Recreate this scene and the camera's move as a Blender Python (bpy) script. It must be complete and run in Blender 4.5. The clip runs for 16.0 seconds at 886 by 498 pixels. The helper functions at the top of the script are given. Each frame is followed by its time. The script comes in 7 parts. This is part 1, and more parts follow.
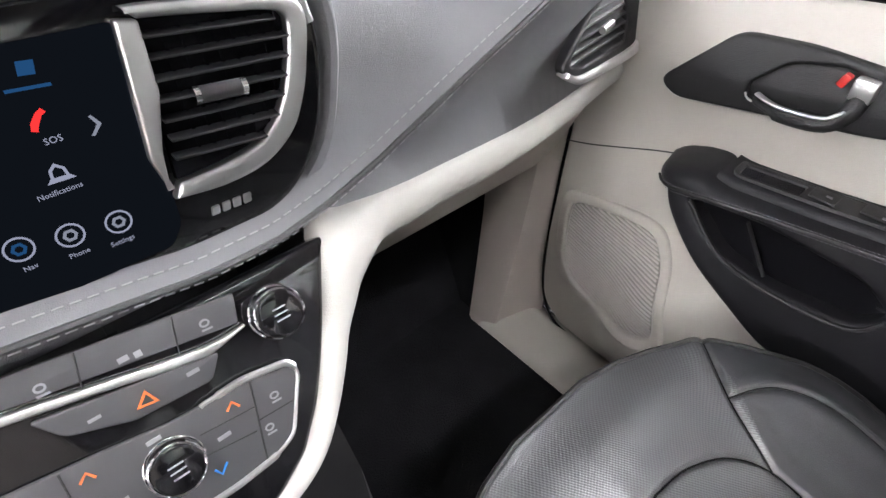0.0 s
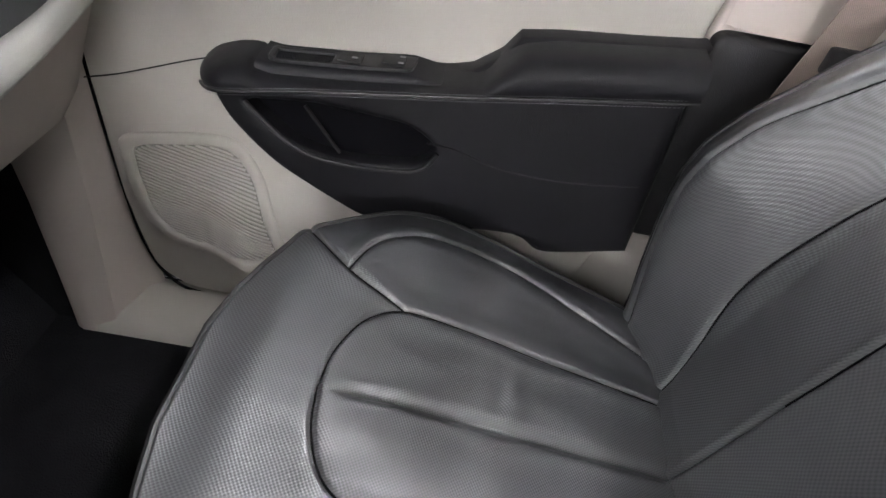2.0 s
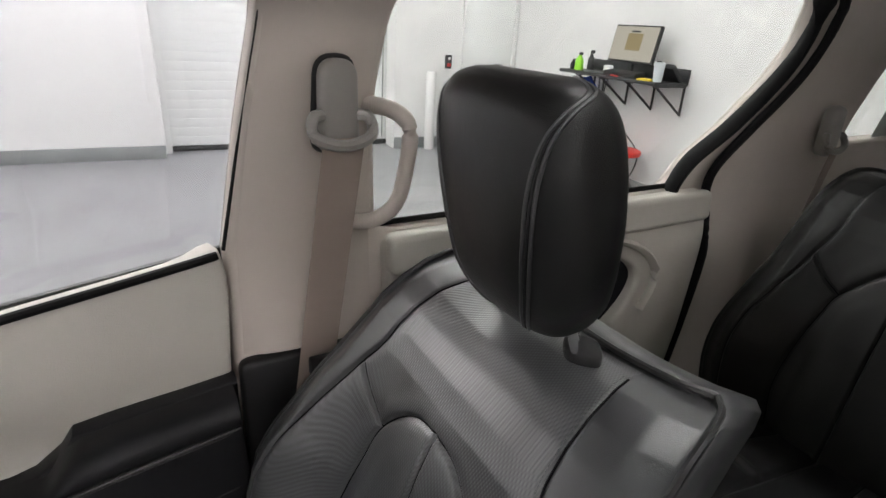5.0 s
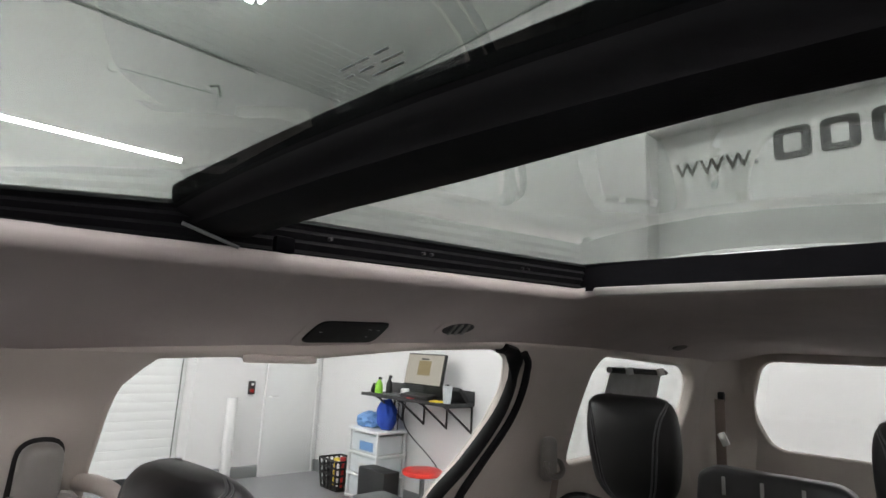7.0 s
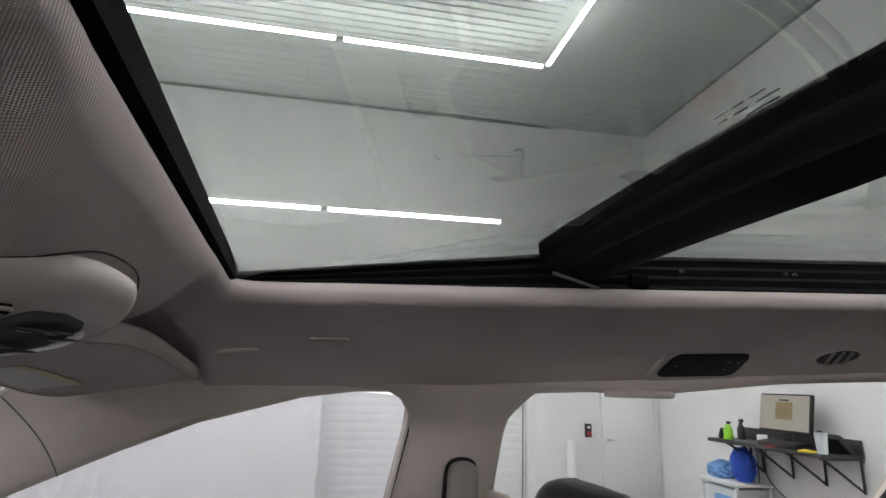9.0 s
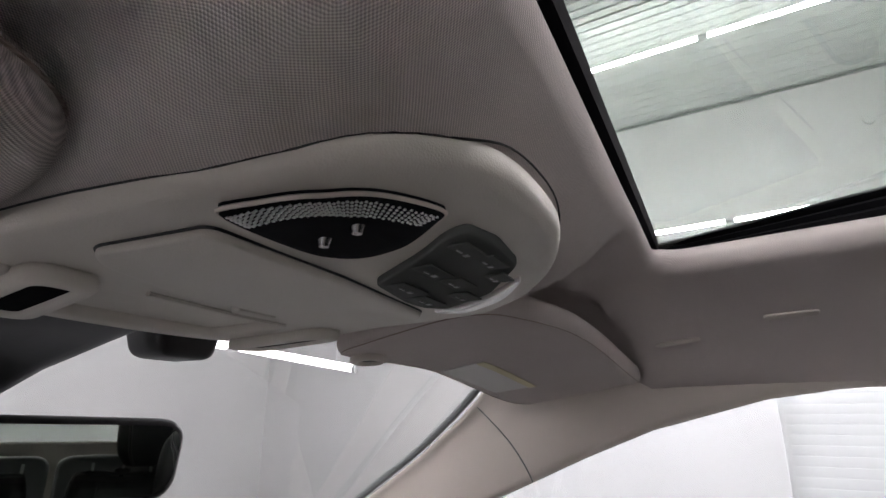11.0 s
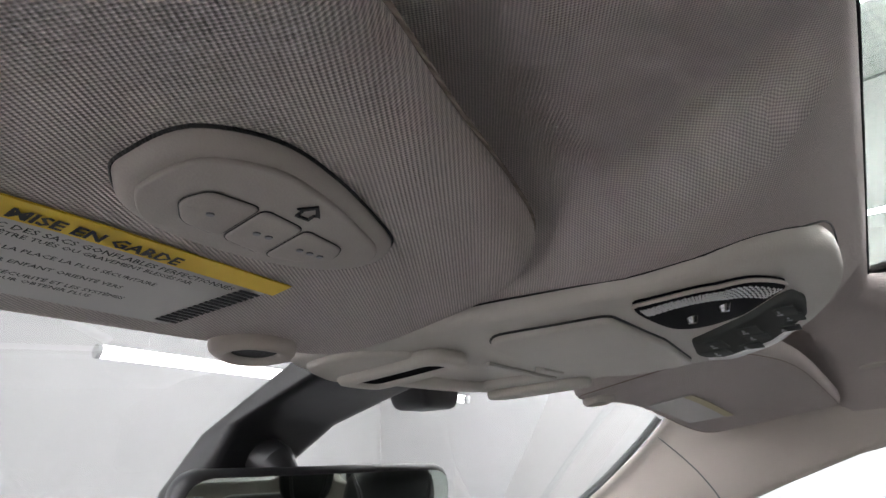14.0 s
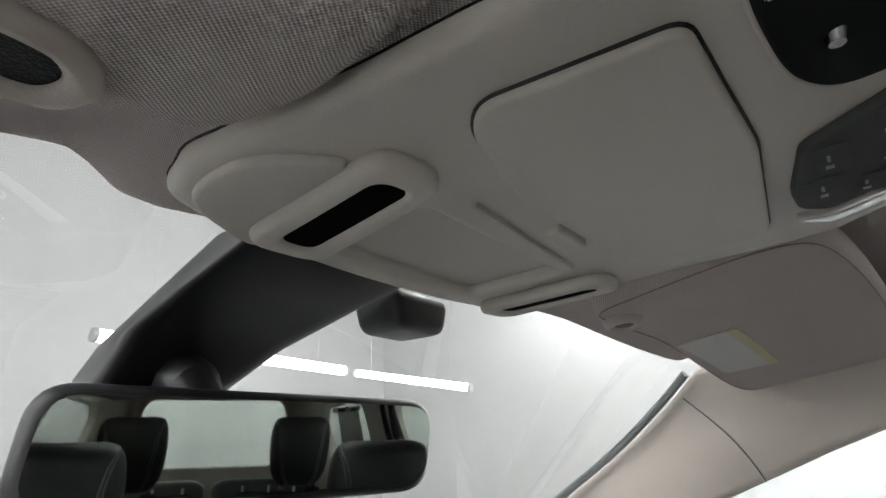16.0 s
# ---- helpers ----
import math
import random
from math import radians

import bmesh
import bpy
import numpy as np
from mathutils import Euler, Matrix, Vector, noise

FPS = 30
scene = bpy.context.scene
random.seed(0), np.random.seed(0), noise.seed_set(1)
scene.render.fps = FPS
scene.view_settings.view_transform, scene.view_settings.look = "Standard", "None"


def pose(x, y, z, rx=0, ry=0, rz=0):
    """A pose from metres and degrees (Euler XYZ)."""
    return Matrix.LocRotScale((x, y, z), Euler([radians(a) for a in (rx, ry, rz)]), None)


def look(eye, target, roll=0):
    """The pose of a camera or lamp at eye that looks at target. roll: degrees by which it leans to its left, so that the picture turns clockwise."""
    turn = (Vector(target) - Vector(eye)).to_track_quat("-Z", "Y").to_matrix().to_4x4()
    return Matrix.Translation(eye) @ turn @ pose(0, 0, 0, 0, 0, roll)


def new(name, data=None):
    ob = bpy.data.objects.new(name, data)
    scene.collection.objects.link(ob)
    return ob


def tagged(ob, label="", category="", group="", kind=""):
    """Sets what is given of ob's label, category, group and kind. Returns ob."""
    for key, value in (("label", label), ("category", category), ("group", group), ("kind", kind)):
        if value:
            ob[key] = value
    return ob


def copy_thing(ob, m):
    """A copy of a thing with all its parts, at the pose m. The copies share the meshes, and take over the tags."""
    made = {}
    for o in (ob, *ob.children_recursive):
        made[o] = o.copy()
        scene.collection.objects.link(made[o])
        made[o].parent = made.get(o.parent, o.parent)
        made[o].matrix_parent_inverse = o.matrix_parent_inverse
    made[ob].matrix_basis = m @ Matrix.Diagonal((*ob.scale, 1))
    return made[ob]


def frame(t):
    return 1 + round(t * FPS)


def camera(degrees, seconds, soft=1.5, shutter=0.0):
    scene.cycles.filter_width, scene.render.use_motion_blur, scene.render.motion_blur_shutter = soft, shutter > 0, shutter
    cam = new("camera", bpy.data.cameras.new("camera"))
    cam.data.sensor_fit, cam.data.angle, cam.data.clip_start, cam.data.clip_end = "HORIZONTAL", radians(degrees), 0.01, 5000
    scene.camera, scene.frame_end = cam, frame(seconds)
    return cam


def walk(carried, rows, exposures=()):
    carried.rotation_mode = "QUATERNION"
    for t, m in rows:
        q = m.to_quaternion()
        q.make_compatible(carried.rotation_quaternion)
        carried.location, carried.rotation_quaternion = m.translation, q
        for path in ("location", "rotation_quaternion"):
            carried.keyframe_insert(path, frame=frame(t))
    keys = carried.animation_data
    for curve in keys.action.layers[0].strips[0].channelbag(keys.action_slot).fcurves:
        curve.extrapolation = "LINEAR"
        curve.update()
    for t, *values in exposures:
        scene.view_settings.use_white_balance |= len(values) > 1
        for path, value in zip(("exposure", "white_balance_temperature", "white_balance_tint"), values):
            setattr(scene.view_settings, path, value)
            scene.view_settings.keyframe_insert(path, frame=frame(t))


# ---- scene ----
cam = camera(77.3, 16.0)
PATH = [
    (0, (-0.001, 0.271, 1.28), (1.008, 1.35, -0.069), 1.5),
    (0.5, (0.041, 0.303, 1.289), (1.274, 1.239, 0.022), 2.6),
    (1, (0.063, 0.306, 1.223), (1.466, 1.017, -0.012), 3.8),
    (1.5, (0.036, 0.295, 1.174), (1.448, 0.542, -0.22), 9.4),
    (2, (0.039, 0.208, 1.211), (1.494, 0.18, -0.161), 10.6),
    (2.5, (0.039, 0.143, 1.271), (1.51, -0.189, -0.042), 10.6),
    (3, (0.012, 0.094, 1.32), (1.51, -0.482, 0.128), 9.6),
    (3.2, (0.003, 0.09, 1.344), (1.553, -0.592, 0.28), 7.2),
    (5.3, (-0.101, -0.011, 1.531), (1.492, -1.041, 0.897), 2.7),
    (5.5, (-0.136, -0.033, 1.547), (1.464, -1.137, 1.078), 2.7),
    (6, (-0.198, -0.031, 1.584), (1.349, -1.298, 1.541), 2.9),
    (6.5, (-0.263, -0.034, 1.613), (1.166, -1.415, 1.836), 2.9),
    (7, (-0.266, -0.011, 1.607), (1.075, -1.449, 1.972), 2.9),
    (7.5, (-0.245, 0.039, 1.599), (1.084, -1.398, 2.008), 2.5),
    (8, (-0.26, 0.079, 1.601), (1.353, -1.036, 1.999), 2.2),
    (8.5, (-0.282, 0.081, 1.597), (1.524, -0.67, 2.013), 1.8),
    (9, (-0.294, 0.075, 1.589), (1.584, -0.43, 2.056), 1.8),
    (9.5, (-0.247, 0.075, 1.572), (1.676, -0.151, 2.072), 1.4),
    (10, (-0.208, 0.092, 1.56), (1.699, 0.409, 2.07), 1.4),
    (10.2, (-0.201, 0.094, 1.551), (1.672, 0.557, 2.078), 1.3),
    (12.3, (-0.222, 0.13, 1.523), (1.332, 1.224, 2.147), -1.5),
    (12.5, (-0.26, 0.139, 1.525), (1.287, 1.243, 2.149), -1.3),
    (13, (-0.321, 0.158, 1.537), (1.213, 1.27, 2.179), -1.6),
    (13.2, (-0.342, 0.155, 1.533), (1.188, 1.262, 2.193), -2.5),
    (13.5, (-0.328, 0.174, 1.542), (1.2, 1.278, 2.211), -2.1),
    (14, (-0.326, 0.178, 1.542), (1.2, 1.277, 2.223), -2.3),
    (14.5, (-0.32, 0.175, 1.544), (1.208, 1.266, 2.232), -2.5),
    (15, (-0.316, 0.172, 1.544), (1.216, 1.252, 2.243), -2.8),
    (15.5, (-0.279, 0.179, 1.534), (1.26, 1.253, 2.225), -2.7),
    (15.7, (-0.24, 0.197, 1.523), (1.294, 1.285, 2.202), -2.4),
    (16, (-0.196, 0.253, 1.497), (1.325, 1.372, 2.157), -1.9),
]
walk(cam, [(t, look(e, g, r)) for t, e, g, r in PATH],
     [(0, 2.0, 6500, 9), (0.25, 1.82, 6500, 9), (0.5, 1.56, 6500, 9), (1.0, 1.22, 6500, 9), (1.6, 1.4, 6500, 9), (2.2, 1.75, 6500, 8), (3.2, 1.8, 6500, 8), (5.3, 0.35, 6800, 8), (6.0, 0.3, 6800, 8), (7.0, 0.38, 6700, 9), (8.2, 0.34, 6600, 10), (9.2, -0.1, 6600, 10), (10.2, 0.22, 6600, 11), (12.3, 0.8, 6500, 7), (15, 1.0, 6500, 5), (16, 0.85, 6550, 1)])

# ---- light ----
world = bpy.data.worlds.new("world")
scene.world = world
world.use_nodes = True
world.node_tree.nodes["Background"].inputs[0].default_value = (0.8, 0.85, 0.9, 1)
world.node_tree.nodes["Background"].inputs[1].default_value = 0.05
LED = 105.0

# ---- materials ----


def material(name, color, rough=0.5, metal=0.0, vary=0.08, vscale=6.0, grain=0.0, gscale=900.0, spec=0.5,
             coat=0.0, rvary=0.06, weave=None, holes=None, streak=None, relief=0.0006):
    """A surface with soft colour drift, a fine grain in relief and, where asked, a knit or rows of pricked holes."""
    m = bpy.data.materials.new(name)
    m.use_nodes = True
    nt = m.node_tree
    p = nt.nodes["Principled BSDF"]
    p.inputs["Roughness"].default_value = rough
    p.inputs["Metallic"].default_value = metal
    p.inputs["Specular IOR Level"].default_value = spec
    p.inputs["Coat Weight"].default_value = coat
    p.inputs["Coat Roughness"].default_value = max(0.03, rough * 0.9)
    N, L = nt.nodes.new, nt.links.new
    tc = N("ShaderNodeTexCoord")
    n1 = N("ShaderNodeTexNoise")
    n1.inputs["Scale"].default_value = vscale
    n1.inputs["Detail"].default_value = 5
    L(tc.outputs["Object"], n1.inputs["Vector"])
    ramp = N("ShaderNodeMapRange")
    L(n1.outputs["Fac"], ramp.inputs["Value"])
    ramp.inputs["From Min"].default_value = 0.3
    ramp.inputs["From Max"].default_value = 0.7
    ramp.inputs["To Min"].default_value = 1 - vary
    ramp.inputs["To Max"].default_value = 1 + vary
    mul = N("ShaderNodeVectorMath")
    mul.operation = "MULTIPLY"
    mul.inputs[0].default_value = color
    L(ramp.outputs[0], mul.inputs[1])
    col = mul.outputs[0]
    rr = N("ShaderNodeMapRange")
    n2 = N("ShaderNodeTexNoise")
    n2.inputs["Scale"].default_value = vscale * 7
    L(tc.outputs["Object"], n2.inputs["Vector"])
    L(n2.outputs["Fac"], rr.inputs["Value"])
    rr.inputs["To Min"].default_value = max(0.02, rough - rvary)
    rr.inputs["To Max"].default_value = min(1.0, rough + rvary)
    L(rr.outputs[0], p.inputs["Roughness"])
    height = None
    if weave:
        dirs, scale, depth = weave
        prev = None
        for d in dirs:
            dot = N("ShaderNodeVectorMath")
            dot.operation = "DOT_PRODUCT"
            dot.inputs[1].default_value = d
            L(tc.outputs["Object"], dot.inputs[0])
            sn = N("ShaderNodeMath")
            sn.operation = "MULTIPLY"
            L(dot.outputs["Value"], sn.inputs[0])
            sn.inputs[1].default_value = scale
            si = N("ShaderNodeMath")
            si.operation = "SINE"
            L(sn.outputs[0], si.inputs[0])
            if prev is None:
                prev = si.outputs[0]
            else:
                mx = N("ShaderNodeMath")
                mx.operation = "MULTIPLY"
                L(prev, mx.inputs[0])
                L(si.outputs[0], mx.inputs[1])
                prev = mx.outputs[0]
        sh = N("ShaderNodeMapRange")
        L(prev, sh.inputs["Value"])
        sh.inputs["From Min"].default_value = -1
        sh.inputs["To Min"].default_value = 1 - depth
        sh.inputs["To Max"].default_value = 1 + depth * 0.4
        m2 = N("ShaderNodeVectorMath")
        m2.operation = "MULTIPLY"
        L(col, m2.inputs[0])
        L(sh.outputs[0], m2.inputs[1])
        col = m2.outputs[0]
        height = prev
        hd = relief
    elif holes:
        spacing, radius = holes
        vo = N("ShaderNodeTexVoronoi")
        vo.inputs["Scale"].default_value = 1 / spacing
        vo.inputs["Randomness"].default_value = 0.0
        rot = N("ShaderNodeMapping")
        rot.inputs["Rotation"].default_value = (0.35, 0.0, 0.78)
        L(tc.outputs["Object"], rot.inputs["Vector"])
        L(rot.outputs[0], vo.inputs["Vector"])
        st = N("ShaderNodeMapRange")
        L(vo.outputs["Distance"], st.inputs["Value"])
        st.inputs["From Min"].default_value = radius * 0.7
        st.inputs["From Max"].default_value = radius * 1.3
        st.inputs["To Min"].default_value = 0.25
        m2 = N("ShaderNodeVectorMath")
        m2.operation = "MULTIPLY"
        L(col, m2.inputs[0])
        L(st.outputs[0], m2.inputs[1])
        col = m2.outputs[0]
        height = st.outputs[0]
        hd = 0.0007
    elif grain:
        vo = N("ShaderNodeTexVoronoi")
        vo.inputs["Scale"].default_value = gscale
        L(tc.outputs["Object"], vo.inputs["Vector"])
        n3 = N("ShaderNodeTexNoise")
        n3.inputs["Scale"].default_value = gscale * 0.35
        n3.inputs["Detail"].default_value = 3
        L(tc.outputs["Object"], n3.inputs["Vector"])
        ad = N("ShaderNodeMath")
        ad.operation = "ADD"
        L(vo.outputs["Distance"], ad.inputs[0])
        L(n3.outputs["Fac"], ad.inputs[1])
        height = ad.outputs[0]
        hd = grain
    if streak:
        wv = N("ShaderNodeTexNoise")
        mp = N("ShaderNodeMapping")
        mp.inputs["Scale"].default_value = streak
        L(tc.outputs["Object"], mp.inputs["Vector"])
        L(mp.outputs[0], wv.inputs["Vector"])
        wv.inputs["Detail"].default_value = 4
        sr = N("ShaderNodeMapRange")
        L(wv.outputs["Fac"], sr.inputs["Value"])
        sr.inputs["To Min"].default_value = 0.85
        sr.inputs["To Max"].default_value = 1.12
        m3 = N("ShaderNodeVectorMath")
        m3.operation = "MULTIPLY"
        L(col, m3.inputs[0])
        L(sr.outputs[0], m3.inputs[1])
        col = m3.outputs[0]
    L(col, p.inputs["Base Color"])
    if height is not None:
        bp = N("ShaderNodeBump")
        bp.inputs["Distance"].default_value = hd
        bp.inputs["Strength"].default_value = 0.8
        L(height, bp.inputs["Height"])
        L(bp.outputs[0], p.inputs["Normal"])
    return m


def glow(name, color, strength):
    m = bpy.data.materials.new(name)
    m.use_nodes = True
    nt = m.node_tree
    nt.nodes.remove(nt.nodes["Principled BSDF"])
    e = nt.nodes.new("ShaderNodeEmission")
    e.inputs[0].default_value = (*color, 1)
    e.inputs[1].default_value = strength
    nt.links.new(e.outputs[0], nt.nodes["Material Output"].inputs[0])
    return m


def glass(name, tint, gloss=1.0):
    m = bpy.data.materials.new(name)
    m.use_nodes = True
    nt = m.node_tree
    nt.nodes.remove(nt.nodes["Principled BSDF"])
    tr = nt.nodes.new("ShaderNodeBsdfTransparent")
    tr.inputs[0].default_value = (*tint, 1)
    gl = nt.nodes.new("ShaderNodeBsdfGlossy")
    gl.inputs["Roughness"].default_value = 0.01
    fr = nt.nodes.new("ShaderNodeLayerWeight")
    fr.inputs[0].default_value = 0.5
    pw = nt.nodes.new("ShaderNodeMath")
    pw.operation = "POWER"
    pw.inputs[1].default_value = 5.0
    nt.links.new(fr.outputs["Facing"], pw.inputs[0])
    mu = nt.nodes.new("ShaderNodeMath")
    mu.operation = "MULTIPLY_ADD"
    mu.inputs[1].default_value = 0.7 * gloss
    mu.inputs[2].default_value = 0.05 * gloss
    mx = nt.nodes.new("ShaderNodeMixShader")
    nt.links.new(pw.outputs[0], mu.inputs[0])
    nt.links.new(mu.outputs[0], mx.inputs[0])
    nt.links.new(tr.outputs[0], mx.inputs[1])
    nt.links.new(gl.outputs[0], mx.inputs[2])
    nt.links.new(mx.outputs[0], nt.nodes["Material Output"].inputs[0])
    return m


KNIT = [(1, 0.0, 0.0), (0.35, 1, 0.0)]
M_BEIGE = material("beige_vinyl", (0.47, 0.45, 0.405), 0.5, grain=0.0004, gscale=700, vary=0.04)
M_CREAM = material("cream_trim", (0.53, 0.523, 0.487), 0.45, grain=0.0003, gscale=800, vary=0.03)
M_TRIM = material("taupe_plastic", (0.53, 0.475, 0.43), 0.5, grain=0.00012, gscale=900, vary=0.04)
M_KNIT = material("headliner_knit", (0.71, 0.637, 0.612), 0.9, weave=(KNIT, 4600.0, 0.45), vary=0.06, spec=0.2)
M_VISOR = material("visor_knit", (0.71, 0.637, 0.61), 0.9, weave=(KNIT, 4200.0, 0.45), vary=0.06, spec=0.2)
M_LEATHER = material("black_leather", (0.034, 0.0355, 0.0385), 0.42, grain=0.00018, gscale=1000, vary=0.15, rvary=0.06, spec=0.9, coat=0.85)
# smoother leather, its colour and gloss lowered for the second row's shade
M_LEATHER_DIM = material("smooth_dimmed_leather", (0.011, 0.0112, 0.0115), 0.40, grain=0.0002, gscale=900, vary=0.15, spec=0.45, coat=0.15)
M_DLEATH = material("door_leather", (0.011, 0.011, 0.0128), 0.46, grain=0.00025, gscale=900, vary=0.12, spec=0.24)
M_PERF = material("perforated_leather", (0.066, 0.069, 0.074), 0.40, weave=([(0.25, 0.95, 0.9), (1.0, -0.2, -0.2)], 1500.0, 0.8), relief=0.00030, vary=0.15, spec=1.0, coat=0.95)
M_PERF.node_tree.nodes["Principled BSDF"].inputs["Coat IOR"].default_value = 1.7
M_DASH = material("dash_leatherette", (0.23, 0.233, 0.246), 0.42, grain=0.00026, gscale=1100, vary=0.1)
M_BLACK = material("black_plastic", (0.009, 0.009, 0.0098), 0.5, grain=0.0004, gscale=900, vary=0.15)
M_SATIN = material("satin_black", (0.011, 0.011, 0.0125), 0.40, grain=0.00006, gscale=1500, vary=0.12)
M_CONSOLE = material("console_plastic", (0.55, 0.515, 0.467), 0.5, grain=0.0001, gscale=1000, vary=0.05)
M_OPENER = material("smooth_grey_plastic", (0.42, 0.378, 0.343), 0.42, grain=0.00005, gscale=1400, vary=0.03)
M_BAND = material("dash_band_leather", (0.16, 0.163, 0.172), 0.42, grain=0.0003, gscale=800, vary=0.12, coat=0.2)
M_GLOSS = material("piano_black", (0.006, 0.006, 0.007), 0.08, vary=0.1, coat=0.5, rvary=0.03)
M_KEY = material("grey_keys", (0.06, 0.06, 0.064), 0.4, vary=0.06)
M_SILVER = material("satin_silver", (0.74, 0.745, 0.735), 0.36, metal=1.0, vary=0.04)
M_CHROME = material("chrome", (0.85, 0.85, 0.86), 0.08, metal=1.0, vary=0.02, rvary=0.03)
M_CARPET = material("black_carpet", (0.020, 0.020, 0.023), 0.95, grain=0.004, gscale=500, vary=0.3, spec=0.1)
M_RUBBER = material("black_rubber", (0.006, 0.006, 0.0065), 0.7, vary=0.15, spec=0.15)
M_MATT = material("matt_black", (0.008, 0.008, 0.009), 0.65, vary=0.1, spec=0.25, grain=0.0002)
M_FLOCK = material("black_flock", (0.005, 0.005, 0.006), 0.95, vary=0.2, spec=0.03, grain=0.0002)
M_COVER = material("belt_cover_plastic", (0.27, 0.255, 0.238), 0.38, grain=0.00005, gscale=1400, vary=0.04)
M_RAIL = material("black_rail", (0.006, 0.006, 0.007), 0.6, vary=0.15, spec=0.1)
M_SHADE = material("blind_housing", (0.017, 0.017, 0.0185), 0.75, vary=0.1, spec=0.06, grain=0.0002)
M_BELT = material("belt_webbing", (0.36, 0.29, 0.25), 0.75, weave=([(0.0, 1, 0.0), (0.0, 0.0, 1)], 2600.0, 0.3), vary=0.05)
M_THREAD = material("grey_thread", (0.19, 0.19, 0.2), 0.7)
M_THREADL = material("light_thread", (0.42, 0.42, 0.43), 0.7)
M_RED = material("red_plastic", (0.42, 0.018, 0.014), 0.4)
M_WHITE = material("white_wall", (0.74, 0.735, 0.73), 0.85, vary=0.03, vscale=0.9, grain=0.0005, gscale=60)
M_CEIL = material("white_ribbed_metal", (0.74, 0.76, 0.74), 0.6, vary=0.04, vscale=1.2, streak=(0.3, 12, 1))
M_FLOOR = material("grey_polished_floor", (0.23, 0.23, 0.24), 0.3, vary=0.12, vscale=1.4, streak=(2, 6, 1))
M_BASE = material("grey_baseboard", (0.24, 0.25, 0.25), 0.6)
M_DOORW = material("white_steel", (0.76, 0.77, 0.76), 0.5, vary=0.02)
M_SHELF = material("dark_shelf", (0.03, 0.03, 0.032), 0.5, vary=0.1)
M_BLUE = material("blue_cloth", (0.01, 0.06, 0.42), 0.7, vary=0.25, vscale=30)
M_LBLUE = material("light_blue_cloth", (0.16, 0.32, 0.6), 0.8, vary=0.3, vscale=40)
M_CLEAR = material("milky_plastic", (0.62, 0.66, 0.68), 0.3, vary=0.08)
M_GREYP = material("grey_plastic", (0.13, 0.14, 0.14), 0.5, vary=0.1)
M_REDP = material("red_pad", (0.65, 0.03, 0.02), 0.4)
M_GREEN = material("lime_plastic", (0.3, 0.7, 0.05), 0.4)
M_YELLOW = material("yellow_paper", (0.85, 0.62, 0.05), 0.6)
M_YLAB = material("yellow_label", (0.80, 0.55, 0.04), 0.5, vary=0.05)
M_PAPER = material("white_label", (0.62, 0.60, 0.58), 0.6, vary=0.04)
M_YPALE = material("pale_yellow_label", (0.56, 0.50, 0.30), 0.5, vary=0.06)
M_INK = material("black_ink", (0.02, 0.02, 0.02), 0.6)
M_WGREY = material("white_ink", (0.27, 0.27, 0.285), 0.5)
M_MIRROR = material("mirror_glass", (0.36, 0.39, 0.37), 0.015, metal=1.0, vary=0.0, rvary=0.0)
M_LENS = material("lamp_lens", (0.010, 0.010, 0.012), 0.75, vary=0.2, spec=0.06)
M_ORANGE = material("orange_mark", (0.75, 0.16, 0.04), 0.5)
M_SIGN = material("sign_letters", (0.03, 0.035, 0.035), 0.5)
# quarter glass, tinted a little more to dim the rear seats
M_QUARTERG = glass("quarter_glass_dim", (0.72, 0.74, 0.73))
M_GLASS = glass("clear_glass", (0.78, 0.80, 0.79))
M_FRONTG = glass("front_glass", (0.75, 0.76, 0.77))
# tint far darker than the real glass, to hold down the bright hall
M_WIND = glass("dimming_screen_glass", (0.30, 0.304, 0.31))
M_ROOF = glass("green_roof_glass", (0.365, 0.385, 0.37), 0.45)
# clearer copy of the roof tint, brightens the rear wall seen through it
M_ROOF2 = glass("lightened_roof_glass", (0.45, 0.472, 0.455), 0.45)
M_KEYD = material("dark_keys", (0.085, 0.090, 0.086), 0.8, vary=0.06, spec=0.05)
M_DCHR = material("smoked_chrome", (0.22, 0.22, 0.225), 0.22, metal=1.0, vary=0.05)
M_SLAT = material("vent_slat", (0.028, 0.028, 0.030), 0.34, vary=0.1)
M_LED = glow("led_strip", (0.99, 0.955, 1.0), LED)
M_LED2 = glow("led_tube", (0.99, 0.955, 1.0), 17.0)
M_SCR = glow("screen_dark", (0.0012, 0.0016, 0.0024), 1.0)
M_UIW = glow("screen_white", (0.080, 0.085, 0.115), 1.0)
M_UIG = glow("screen_grey", (0.062, 0.067, 0.085), 1.0)
M_UIR = glow("screen_red", (0.3, 0.012, 0.012), 1.0)
M_UIB = glow("screen_blue", (0.004, 0.018, 0.048), 1.0)
M_MON = glow("monitor_image", (0.62, 0.56, 0.50), 0.9)
M_MON2 = glow("monitor_sheet", (0.42, 0.33, 0.2), 0.9)

# ---- shape helpers ----


def smooth(obj, angle=40):
    for p in obj.data.polygons:
        p.use_smooth = True
    try:
        obj.data.set_sharp_from_angle(angle=radians(angle))
    except AttributeError:
        pass
    return obj


def thing(name, at, label, category, group="", kind=""):
    """An empty at a thing's base, to hold its parts."""
    e = new(name)
    e.location = at
    e.empty_display_size = 0.05
    return tagged(e, label, category, group, kind)


